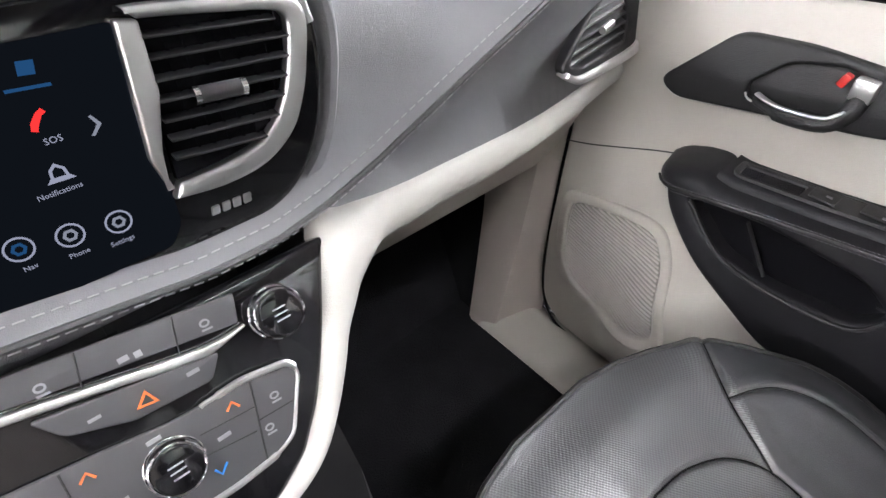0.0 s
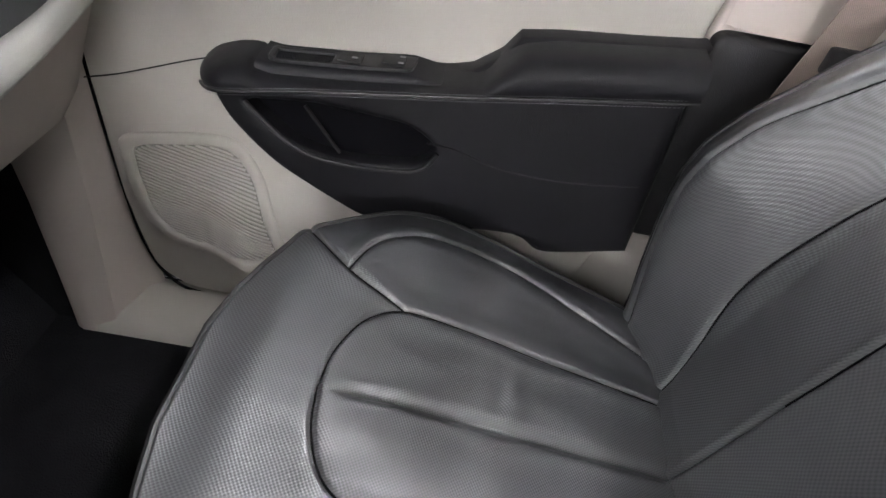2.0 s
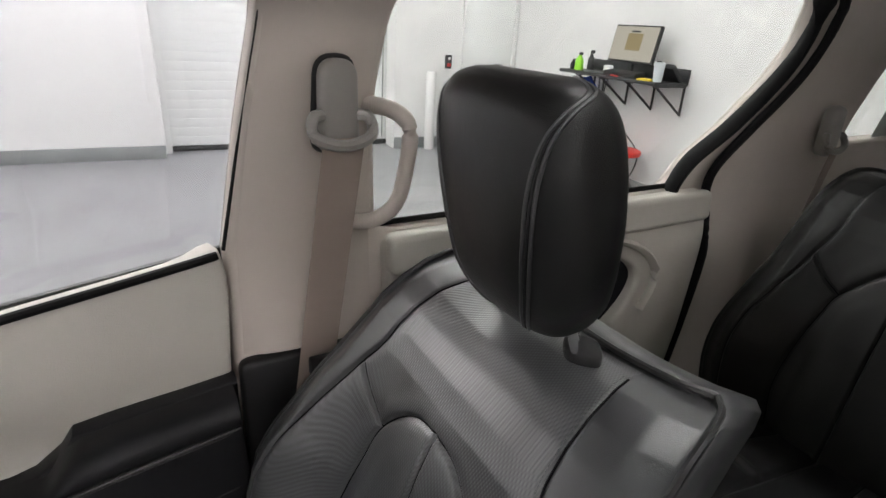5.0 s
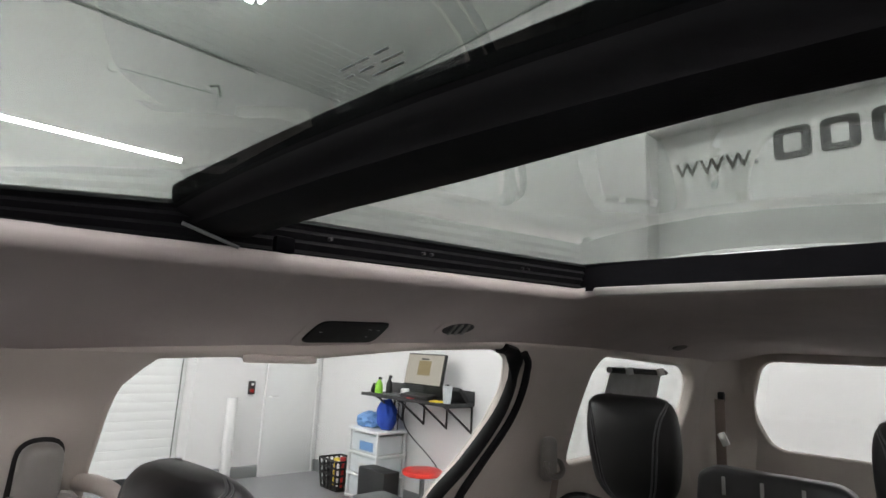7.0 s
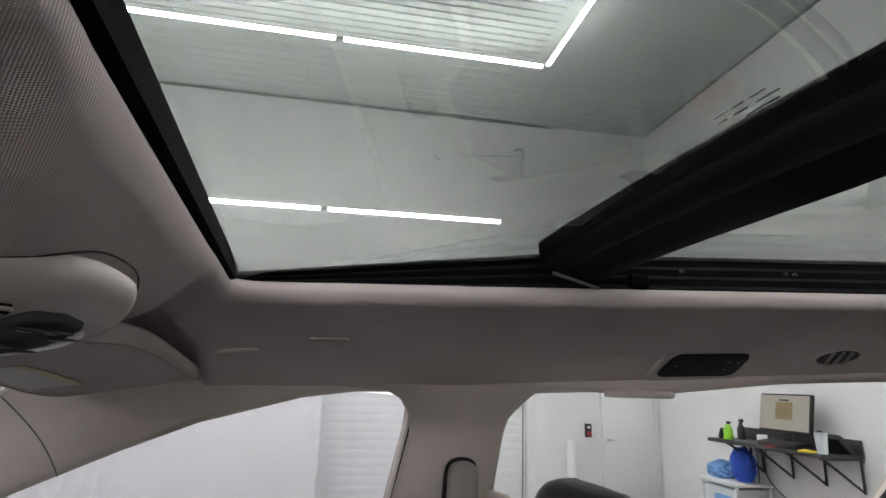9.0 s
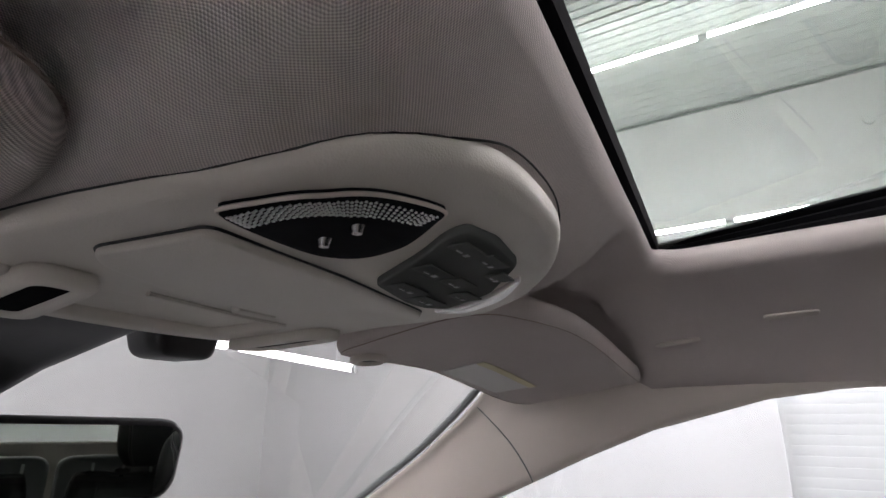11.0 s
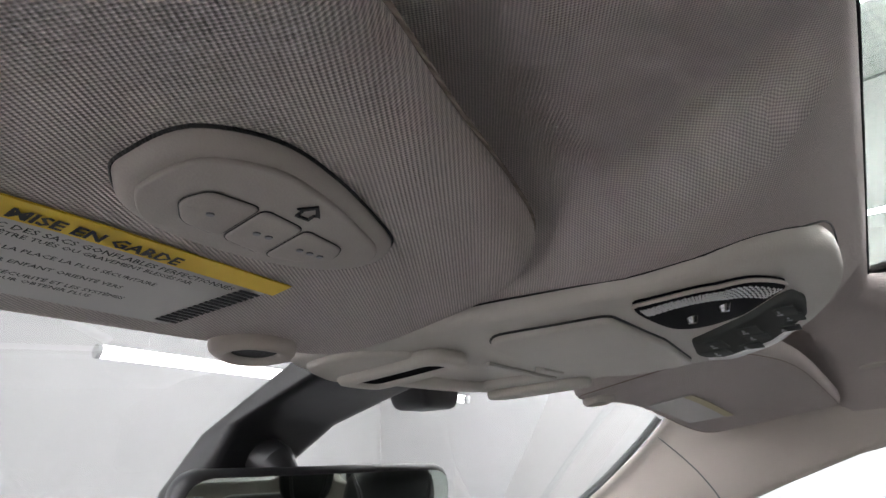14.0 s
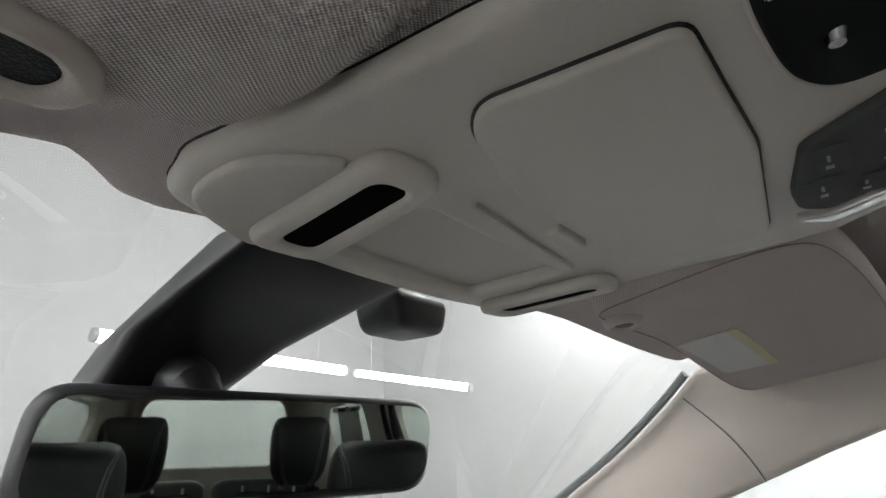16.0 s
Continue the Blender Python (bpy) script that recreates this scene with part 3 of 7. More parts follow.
for side in (1, -1):
    # unseen left side gets no sliding window, which keeps the rear cabin darker
    sb = sheet(side_outline, [slide_win, quarter_win] if side > 0 else [quarter_win], 0.06, 0.012, 0.08, lambda u, v, w: Vector((x_side(u, v) + 0.03 - w, u, v)))
    if side < 0:
        mirror_x(sb)
    solid("side_trim", sb, M_TRIM, "warm grey pillar and side trim with window openings", "trim", kind="structure", angle=50)

# joint between the pillar's cover and the side trim
solid("pillar_joint", tube([Vector((x_side(y, z) - 0.0004, y, z)) for y, z in spline([(0.478, 1.548), (0.452, 1.522), (0.430, 1.497), (0.413, 1.472), (0.400, 1.447), (0.394, 1.432)], False, 5)], 0.0011, 6), M_GREYP, "thin joint line across the windscreen pillar trim", "trim", kind="structure")

# rubber lip where the pillar meets the windscreen
solid("pillar_seal", tube([Vector((x_side(y, z) - 0.020, y + 0.002, z + 0.002)) for y, z in spline([(0.46, 1.578), (0.52, 1.526), (0.60, 1.466), (0.72, 1.388), (0.92, 1.2475), (1.10, 1.124)], False, 5)], 0.006, 8), M_GREYP, "thin grey lip along the windscreen pillar", "seal", kind="structure")

# floor, firewall, tail of the car
solid("car_floor", sheet(rounded([(-0.72, -3.2), (0.80, -3.2), (0.80, 1.15), (-0.72, 1.15)], 0.1), (), 0.04, 0.01, place=lambda u, v, w: Vector((u, v, 0.26 + w))),
      M_CARPET, "black carpet of the car floor", "floor", kind="structure")
fire = loft([[(-0.75, 0.9, 0.27), (-0.75, 1.12, 0.55), (-0.75, 1.15, 1.05)], [(0.83, 0.9, 0.27), (0.83, 1.12, 0.55), (0.83, 1.15, 1.05)]], closed=False)
solid("firewall", fire, M_CARPET, "black carpeted toe board under the dashboard", "wall", kind="structure")
tail_o = [(-0.68, 0.35), (0.76, 0.35), (0.74, 1.2), (0.66, 1.68), (-0.58, 1.68), (-0.66, 1.2)]
rear_win = rounded([(-0.36, 1.22), (0.44, 1.22), (0.52, 1.40), (0.46, 1.64), (-0.38, 1.64), (-0.44, 1.40)], 0.07, 5)
tail = sheet(tail_o, [rear_win], 0.06, 0.01, 0.15, lambda u, v, w: Vector((u, -3.22 + w - 0.10 * (u - CX) ** 2 * -1 + 0.12 * (v - 1.2), v)))
solid("tailgate_trim", tail, M_TRIM, "warm grey tailgate trim round the rear window", "trim", kind="structure")
# corner trims between the side and the tailgate
for side in (1, -1):
    rings = []
    for z in (0.35, 0.8, 1.25, 1.45, 1.62, 1.68):
        x1 = x_side(-2.86, z) + 0.01
        x2 = 0.50 if z > 1.2 else 0.56
        rings.append([(x1, -2.84, z), (x1 - 0.015, -2.95, z), (x1 - 0.07, -3.06, z), (x2 + 0.04, -3.13, z), (x2, -3.16 + 0.12 * (z - 1.2), z)])
    c = loft(rings, closed=False)
    if side < 0:
        mirror_x(c)
    solid("corner_trim", c, M_TRIM, "rounded warm grey corner trim at the back", "trim", kind="structure")


def pane(name, bm, mat, label):
    o = solid(name, bm, mat, label, "window", kind="structure")
    o.visible_shadow = name in ("window_2", "window_3")
    return o


for side in (1, -1):
    for nm, w, lab in (("window_2", slide_win, "clear side glass of the sliding door"), ("window_3", quarter_win, "clear rear quarter glass")):
        c = sum((Vector(p) for p in w), Vector((0, 0))) / len(w)
        big = [c + (Vector(p) - c) * 1.04 for p in w]
        g = sheet(big, (), 0.004, 0, 0.12, lambda u, v, q: Vector((x_side(u, v) + 0.045 + q, u, v)))
        pane(nm, mirror_x(g) if side < 0 else g, M_QUARTERG if nm == "window_3" else M_GLASS, lab)
    if side < 0:
        continue
    fw = [(-0.11, 1.12), (-0.17, 1.56), (0.05, 1.575), (0.3, 1.49), (0.75, 1.26), (1.06, 1.06), (0.6, 1.03)]
    g = sheet(fw, (), 0.004, 0, 0.12, lambda u, v, q: Vector((x_side(u, v) + 0.04 + q, u, v)))
    pane("window_1", mirror_x(g) if side < 0 else g, M_FRONTG, "clear front side glass")
ws = []
for i in range(13):
    u = -1 + i / 6
    x = CX + u * 0.76
    ws.append([(x * (1 - 0.0) , 0.575 - 0.11 * u * u + t * (0.78 - 0.10 * u * u), 1.625 - 0.035 * u * u - t * 0.55) for t in (-0.12, 0, 0.25, 0.5, 0.75, 1.0)])
pane("windscreen", loft(ws, closed=False), M_WIND, "large raked windscreen, tinted dark to hold down the hall")
g = sheet([(CX + (p[0] - CX) * 1.05, 1.43 + (p[1] - 1.43) * 1.06) for p in rear_win], (), 0.004, 0, 0.12, lambda u, v, q: Vector((u, -3.26 + q + 0.10 * (u - CX) ** 2 + 0.12 * (v - 1.2), v)))
pane("window_4", g, M_GLASS, "rear window glass")

# outer skin: closes the roof and the flanks round the cabin
skin = sheet([(-0.70, -3.3), (0.78, -3.3), (0.78, 0.30), (0.66, 0.46), (CX, 0.54), (-0.58, 0.46), (-0.70, 0.30)], [rounded([(-0.365, 0.165), (0.465, 0.165), (0.465, -1.285), (-0.365, -1.285)], 0.03)], 0.01, 0, 0.15,
             lambda u, v, w: Vector((u, v, liner(u, v) + 0.045 + w)))
solid("roof_skin", skin, M_BLACK, "sheet metal roof above the headliner", "roof", kind="structure")
for side in (1, -1):
    fl = sheet([(-3.3, 0.25), (1.2, 0.25), (1.2, 1.04), (0.6, 1.05), (-0.08, 1.155), (-3.3, 1.16)] if side > 0 else [(-3.3, 0.25), (-0.08, 0.25), (-0.08, 1.155), (-3.3, 1.16)], (), 0.01, 0, 0.3, lambda u, v, w: Vector((0.825 + w, u, v)))
    solid("body_side", mirror_x(fl) if side < 0 else fl, M_BLACK, "body metal behind the door trims", "body", kind="structure")

# ---- sunroof ----
ETX, ETY = -0.045, -0.190


def z_glass(y):
    return lerp_table([(-1.4, 1.85), (-1.306, 1.845), (-0.273, 1.774), (0.137, 1.714), (0.17, 1.711)], y)


roof = thing("sunroof", (CX, -0.5, 1.74), "panoramic roof with two green tinted panes and a black crossbar", "sunroof")
for nm, y0, y1 in (("front_pane", -0.30, 0.155), ("rear_pane", -1.33, -0.345)):
    g = sheet(rounded([(-0.36, y0), (0.44, y0), (0.44, y1), (-0.36, y1)], 0.02), (), 0.005, 0, 0.1, lambda u, v, w: Vector((u, v, z_glass(v) + 0.012 + w - 0.02 * ((u - CX) / 0.4) ** 2)))
    o = part(nm, g, M_ROOF if nm == "front_pane" else M_ROOF2, roof)
    o.visible_shadow = False


def rail(x0, sgn):
    rings = []
    for i in range(30):
        y = 0.15 - i * 1.50 / 29
        zl, zg = z_mid(y) + 0.010, z_glass(y) - 0.001
        n = 4
        r = [(x0 + sgn * 0.006, y, zl - 0.008), (x0 + sgn * -0.002, y, zl - 0.001)]
        for k in range(n):
            t0, t1 = (k + 0.15) / n, (k + 0.75) / n
            r.append((x0 + sgn * (0.007 + 0.008 * t0), y, zl + (zg - zl) * t0))
            r.append((x0 + sgn * (0.001 + 0.008 * t1), y, zl + (zg - zl) * t1))
        r += [(x0 + sgn * 0.020, y, zg + 0.004), (x0 + sgn * 0.07, y, zg + 0.01), (x0 + sgn * 0.07, y, zl - 0.01)]
        rings.append(r)
    return loft(rings)


part("side_rail", rail(0.414, 1), M_RAIL, roof, "ribbed black guide rail")
part("side_rail", rail(-0.303, -1), M_RAIL, roof, "ribbed black guide rail")
part("front_seal", loft([[(x, 0.152, z_mid(0.14) + 0.012), (x, 0.1435, z_mid(0.14) + 0.020), (x, 0.1435, z_glass(0.13) + 0.004), (x, 0.17, z_glass(0.13) + 0.006), (x, 0.17, z_mid(0.14) + 0.02)] for x in (-0.34, -0.1, CX, 0.2, 0.42)]), M_FLOCK, roof)
part("rear_seal", loft([[(x, -1.25, z_mid(-1.26) + 0.012), (x, -1.262, z_mid(-1.26) + 0.03), (x, -1.30, z_glass(-1.3) + 0.004), (x, -1.36, z_glass(-1.3)), (x, -1.32, z_mid(-1.26) + 0.02)] for x in (-0.39, CX, 0.47)]), M_FLOCK, roof)
bar = []
for x in [-0.35 + i * 0.078 for i in range(11)]:
    c = 0.012 * (1 - ((x - CX) / 0.4) ** 2)
    zz = 1.770 + c
    k = 0.034 * sstep(0.1, -0.3, x)
    bar.append([(x, -0.264, zz + 0.010), (x, -0.267, zz - 0.004), (x, -0.276, zz - 0.012), (x, -0.285, zz - 0.016), (x, -0.289, zz - 0.024), (x, -0.325, zz - 0.031), (x, -0.362 + k, zz - 0.028), (x, -0.376 + k, zz - 0.016), (x, -0.380 + k, zz + 0.03), (x, -0.264, zz + 0.022)])
part("crossbar", loft(bar), M_SHADE, roof, "wide black roller blind housing")
part("bracket", box((0.388, -0.40, z_mid(-0.4) + 0.026), (0.012, 0.030, 0.022), 0.004), M_FLOCK, roof)
for y in (-0.47, -0.66, -0.68, -0.95, -0.97):
    part("screw", cyl((0.386, y, z_mid(y) + 0.042), (0.380, y, z_mid(y) + 0.042), 0.003, n=10), M_BLACK, roof)
part("cover_rod", tube([(0.380, -0.262, 1.738), (0.384, -0.335, 1.722)], 0.0022, 6), M_GREYP, roof)
blind = thing("roof_blind", (CX, -1.3, 1.75), "pale grey fabric blind rolled back at the opening", "blind")
part("blind_edge", box((CX, -1.262, z_mid(-1.27) + 0.010), (0.68, 0.034, 0.020), 0.006), M_CREAM, blind)

# ---- overhead console ----
con = thing("overhead_console", (CX, 0.34, 1.60), "taupe plastic overhead console with lamp, buttons and lidded bin", "console")


CC = 0.052


def con_place(off):
    return lambda u, v, w: Vector((u, v, z_con(v) + 0.004 * (abs(u - CC) / 0.13) ** 2.5 + off + w))


con_out = spline([(CC, 0.170), (CC + 0.055, 0.174), (CC + 0.098, 0.195), (CC + 0.121, 0.235), (CC + 0.130, 0.30), (CC + 0.135, 0.36), (CC + 0.150, 0.42), (CC + 0.152, 0.455), (CC + 0.13, 0.475), (CC, 0.482),
                  (CC - 0.13, 0.475), (CC - 0.152, 0.455), (CC - 0.152, 0.42), (CC - 0.146, 0.36), (CC - 0.142, 0.30), (CC - 0.132, 0.245), (CC - 0.108, 0.200), (CC - 0.055, 0.176)], True, 6)
tray_o = rounded([(-0.018, 0.394), (0.118, 0.394), (0.116, 0.460), (-0.014, 0.460)], 0.008)
part("shell", sheet(con_out, [tray_o], 0.016, 0.006, 0.02, con_place(0.008)), M_CONSOLE, con)
part("tray_floor", sheet(rounded([(-0.022, 0.390), (0.122, 0.390), (0.120, 0.464), (-0.018, 0.464)], 0.008), (), 0.002, 0, 0.02, con_place(0.0085)), M_CONSOLE, con, "shallow recessed tray")
# black tube draws the thin shadow line between console and headliner
part("gap_shade", tube([Vector((p[0], p[1], liner(p[0], p[1]) + 0.0003)) for p in con_out], 0.0006, 6, True), M_BLACK, con)
lid_o = rounded([(-0.066, 0.333), (-0.060, 0.270), (0.02, 0.266), (0.124, 0.276), (0.138, 0.286), (0.150, 0.335), (0.112, 0.352), (-0.014, 0.352), (-0.055, 0.343)], 0.007)
part("bin_lid", sheet(lid_o, (), 0.006, 0.0022, 0.02, lambda u, v, w: con_place(-0.0015)(u, v, w) + Vector((0, 0, 0.0025 * math.exp(-((u - 0.105) / 0.028) ** 2 - ((v - 0.295) / 0.011) ** 2)))), M_CONSOLE, con, "closed bin lid with a finger scoop")
part("lid_joint", tube([con_place(-0.0004)(p[0], p[1], 0) for p in lid_o], 0.0010, 5, True), M_BLACK, con)
lens_o = spline([(-0.070, 0.255), (-0.066, 0.238), (-0.055, 0.221), (-0.036, 0.207), (-0.004, 0.197), (0.002, 0.203), (0.005, 0.219), (0.001, 0.237), (-0.012, 0.248), (-0.034, 0.254)], True, 6)
lamp = part("lamp_lens", sheet(lens_o, (), 0.006, 0.002, 0.01, con_place(-0.001)), M_LENS, con, "clear map lamp lens with two bulbs")
part("lens_rim", tube([con_place(-0.0025)(p[0], p[1], 0) for p in lens_o], 0.0011, 5, True), M_TRIM, lamp)
for x, y in ((-0.029, 0.239), (-0.028, 0.2235)):
    part("bulb", cyl((x, y, z_con(y) - 0.002), (x, y, z_con(y) - 0.0055), 0.0034, 0.0022, n=14), M_DCHR, lamp)
dots = []
arc_a = spline([(-0.068, 0.252), (-0.064, 0.239), (-0.0535, 0.2225), (-0.036, 0.2095), (-0.004, 0.1995)], False, 12)
arc_b = spline([(-0.0535, 0.252), (-0.049, 0.238), (-0.041, 0.2275), (-0.028, 0.219), (-0.007, 0.211)], False, 12)
for i, (pa, pb) in enumerate(zip(arc_a, arc_b)):
    for k in range(5):
        q = pa.lerp(pb, (k + 0.3 * (i % 2)) / 6.5)
        dots.append(box((q.x, q.y, con_place(-0.0042)(q.x, q.y, 0).z), (0.0011, 0.0011, 0.0007)))
part("prism_band", merge(*dots), M_SILVER, lamp, "band of small clear prisms")
keys_o = rounded([(0.016, 0.206), (0.020, 0.196), (0.05, 0.192), (0.090, 0.195), (0.110, 0.220), (0.112, 0.248), (0.100, 0.261), (0.078, 0.262), (0.032, 0.254)], 0.006)
kp = part("key_panel", sheet(keys_o, (), 0.005, 0.0015, 0.012, con_place(-0.002)), M_KEYD, con, "dark grey button panel")
for x, y, w, h in ((0.036, 0.206, 0.026, 0.017), (0.064, 0.204, 0.024, 0.017), (0.088, 0.210, 0.018, 0.020), (0.040, 0.226, 0.026, 0.017), (0.068, 0.226, 0.022, 0.020), (0.094, 0.234, 0.022, 0.020), (0.050, 0.246, 0.026, 0.015), (0.080, 0.250, 0.026, 0.016)):
    c = con_place(-0.0048)(x, y, 0)
    kb = part("button", box(c, (w, h, 0.0012), 0.0005), M_KEYD, kp)
    part("mark", box((c.x - w * 0.12, c.y, c.z - 0.0008), (w * 0.22, 0.0012, 0.0004)), M_WGREY, kb)
    part("mark", box((c.x + w * 0.20, c.y, c.z - 0.0008), (w * 0.12, 0.0030, 0.0004)), M_WGREY, kb)
part("chrome_strip", sheet(spline([(0.118, 0.204), (0.134, 0.222), (0.136, 0.246), (0.118, 0.263), (0.124, 0.240)], True, 5), (), 0.005, 0.0015, 0.02, con_place(-0.002)), M_SILVER, con)
for a, b in ((Vector((-0.052, 0.368)), Vector((-0.038, 0.466))), (Vector((0.152, 0.370)), Vector((0.154, 0.468)))):
    d, q = (b - a).normalized(), Vector((-(b - a).y, (b - a).x)).normalized()
    o = rounded([a + q * 0.018, b + q * 0.023, b - q * 0.021, a - q * 0.017], 0.015)
    h = rounded([a + d * 0.014 + q * 0.008, b - d * 0.012 + q * 0.009, b - d * 0.012 - q * 0.009, a + d * 0.014 - q * 0.008], 0.007)
    ring = part("slot_rim", sheet(o, [h], 0.010, 0.0042, 0.02, con_place(-0.0034)), M_CONSOLE, con, "raised rim of a grip slot")
    # black sheet almost flush with the rim, for the slot's shaded inside
    part("slot_shade", sheet(h, (), 0.002, 0, 0.02, con_place(-0.0050)), M_FLOCK, ring)
part("front_lobe", sheet(spline([(-0.094, 0.420), (-0.078, 0.396), (-0.066, 0.392), (-0.058, 0.43), (-0.046, 0.474), (-0.072, 0.470), (-0.092, 0.455)], True, 6), (), 0.006, 0.0028, 0.02, con_place(-0.0005)), M_CONSOLE, con)
part("rib", tube([con_place(-0.001)(x, y, 0) for x, y in ((-0.008, 0.374), (0.05, 0.377), (0.108, 0.381))], 0.0018, 6), M_CONSOLE, con)
part("latch", sheet(rounded([(0.040, 0.356), (0.074, 0.356), (0.072, 0.366), (0.042, 0.366)], 0.003), (), 0.006, 0.002, 0.02, con_place(-0.001)), M_CONSOLE, con)

# printed marks on the front roof pane
for i, (a, b) in enumerate(((0.0, 0.012), (0.016, 0.010), (0.030, 0.014), (0.0, 0.018), (0.022, 0.012), (0.038, 0.008), (0.004, 0.010), (0.018, 0.016), (0.006, 0.014))):
    part("glass_mark", box((ETX + a, ETY - (i // 3) * 0.008, z_glass(ETY) + 0.007), (b, 0.0017, 0.0006)), M_GREYP, roof)

# ---- sun visors ----


def visor(sgn):
    """A padded visor; sgn 1 for the passenger's side."""
    def X(u):
        return CX + sgn * (0.156 + u)
    v = thing("sun_visor", (X(0.25), 0.33, 1.60), "warm grey knitted sun visor folded up against the headliner" if sgn > 0 else "warm grey knitted sun visor with a garage opener and warning label", "sun visor", "sun visors")

    def zz(y):
        return lerp_table([(0.18, 1.628), (0.24, 1.620), (0.304, 1.6085), (0.46, 1.5805)], y) - (0.005 if sgn > 0 else 0.0)

    def put(off):
        return lambda a, b, w: Vector((X(a), b, zz(b) - (0.038 if sgn > 0 else 0.03) * sstep(0.15, 0.48, a) + off + w))
    o = spline([(-0.004, 0.33), (-0.004, 0.298), (0.006, 0.272), (0.030, 0.255), (0.085, 0.243), (0.16, 0.233), (0.30, 0.216), (0.46, 0.206), (0.525, 0.222), (0.54, 0.26), (0.53, 0.34), (0.49, 0.385), (0.30, 0.406), (0.14, 0.412), (0.04, 0.414), (0.008, 0.405), (0.0, 0.37)], True, 6)
    if sgn < 0:
        o = spline([(-0.018, 0.34), (-0.017, 0.312), (-0.009, 0.290), (0.012, 0.273), (0.05, 0.262), (0.10, 0.252), (0.16, 0.239), (0.30, 0.222), (0.46, 0.212), (0.525, 0.226), (0.54, 0.26), (0.53, 0.34), (0.49, 0.385), (0.30, 0.406), (0.14, 0.412), (0.04, 0.414), (0.0, 0.407), (-0.016, 0.378)], True, 6)
    th = 0.024 if sgn > 0 else 0.027
    bm = sheet(o, (), th, 0.0085 if sgn > 0 else 0.0125, 0.02, put(th / 2))
    if sgn < 0:
        bmesh.ops.reverse_faces(bm, faces=bm.faces)
    part("pad", bm, M_VISOR, v)
    mid = sum(o, Vector((0, 0))) / len(o)
    inset = []
    for k in range(len(o)):
        d = (o[(k + 1) % len(o)] - o[k - 1]).normalized()
        q = Vector((-d.y, d.x))
        inset.append(o[k] + q * (0.0045 if q.dot(mid - o[k]) > 0 else -0.0045))
    if sgn > 0:
        part("edge_seam", tube([put(0.0006)(p[0], p[1], 0) for p in inset], 0.0006, 5, True), M_BELT, v)
    else:
        part("edge_seam", tube([put(th * 0.62)(p[0], p[1], 0) for p in o], 0.0009, 5, True), M_BELT, v)
    clip = spline([(0.032, 0.400), (0.042, 0.389), (0.064, 0.388), (0.077, 0.401), (0.062, 0.413), (0.040, 0.413)], True, 6)
    hole = [Vector((0.054, 0.401)) + (p - Vector((0.054, 0.401))) * 0.55 for p in clip]
    part("hinge_ring", sheet(clip, [hole], 0.010, 0.004, 0.01, put(-0.001)), M_TRIM, v)
    part("hinge_well", sheet(hole, (), 0.003, 0, 0.01, put(-0.0016)), M_BLACK, v)
    return v, put, X


v1, put1, X1 = visor(-1)
v2, put2, X2 = visor(1)


def on1(x, y, off):
    """A point under the driver's visor from world x, y."""
    return put1(off)(CX - x - 0.156, y, 0)


def under1(off):
    return lambda a, b, w: on1(a, b, off + w)


hl_o = spline([(-0.282, 0.309), (-0.283, 0.300), (-0.277, 0.283), (-0.258, 0.275), (-0.236, 0.278), (-0.212, 0.286), (-0.194, 0.294), (-0.190, 0.304), (-0.198, 0.316), (-0.220, 0.323), (-0.25, 0.324), (-0.272, 0.320)], True, 6)
hl_o = [Vector((-0.19, 0.304)) + (p - Vector((-0.19, 0.304))) * 0.95 for p in hl_o]
ho = part("opener", sheet(hl_o, (), 0.010, 0.004, 0.01, under1(0.0)), M_OPENER, v1, "oval grey garage opener panel")
part("opener_face", sheet([Vector((-0.238, 0.302)) + (p - Vector((-0.238, 0.302))) * 0.86 for p in hl_o], (), 0.002, 0.0008, 0.01, under1(-0.0053)), M_OPENER, ho)
# black tube for the shade in the groove round the opener
part("gap_shade", tube([on1(p[0], p[1], -0.0006) for p in hl_o], 0.0007, 5, True), M_BLACK, ho)
kq = ([(-0.268, 0.302), (-0.264, 0.294), (-0.2485, 0.2935), (-0.2495, 0.3125), (-0.262, 0.311)], [(-0.2475, 0.2937), (-0.2315, 0.296), (-0.2325, 0.3155), (-0.2485, 0.3128)], [(-0.2305, 0.2962), (-0.213, 0.299), (-0.210, 0.306), (-0.218, 0.3135), (-0.2315, 0.3157)])
for i, q4 in enumerate(kq):
    q4 = [Vector((-0.19, 0.304)) + (Vector(p) - Vector((-0.19, 0.304))) * 0.95 for p in q4]
    x, y = sum(p[0] for p in q4) / len(q4), sum(p[1] for p in q4) / len(q4)
    b = part("button", sheet(rounded(q4, 0.003), (), 0.002, 0.0008, 0.01, under1(-0.0062)), M_OPENER, ho)
    part("button_edge", tube([on1(p[0], p[1], -0.0066) for p in rounded(q4, 0.003)], 0.0003, 4, True), M_BLACK, b)
    for k in range(i + 1):
        q = on1(x + (k - i / 2) * 0.004, y, -0.0073)
        part("dot", cyl(q, q - Vector((0, 0, 0.0004)), 0.0011, n=8), M_WGREY, b)
hx, hy = -0.234, 0.2893
house = [(a * 0.75, b * 0.75) for a, b in ((-0.0055, 0.0), (-0.0032, 0.0), (-0.0032, 0.004), (0.0032, 0.004), (0.0032, 0.0), (0.0055, 0.0), (0.0, -0.0055))]
part("house_mark", sheet([(hx + a, hy + b) for a, b in house], [[(hx + a * 0.72, hy + 0.0002 + b * 0.72) for a, b in house]], 0.0006, 0, 0, under1(-0.0066)), M_BLACK, ho)
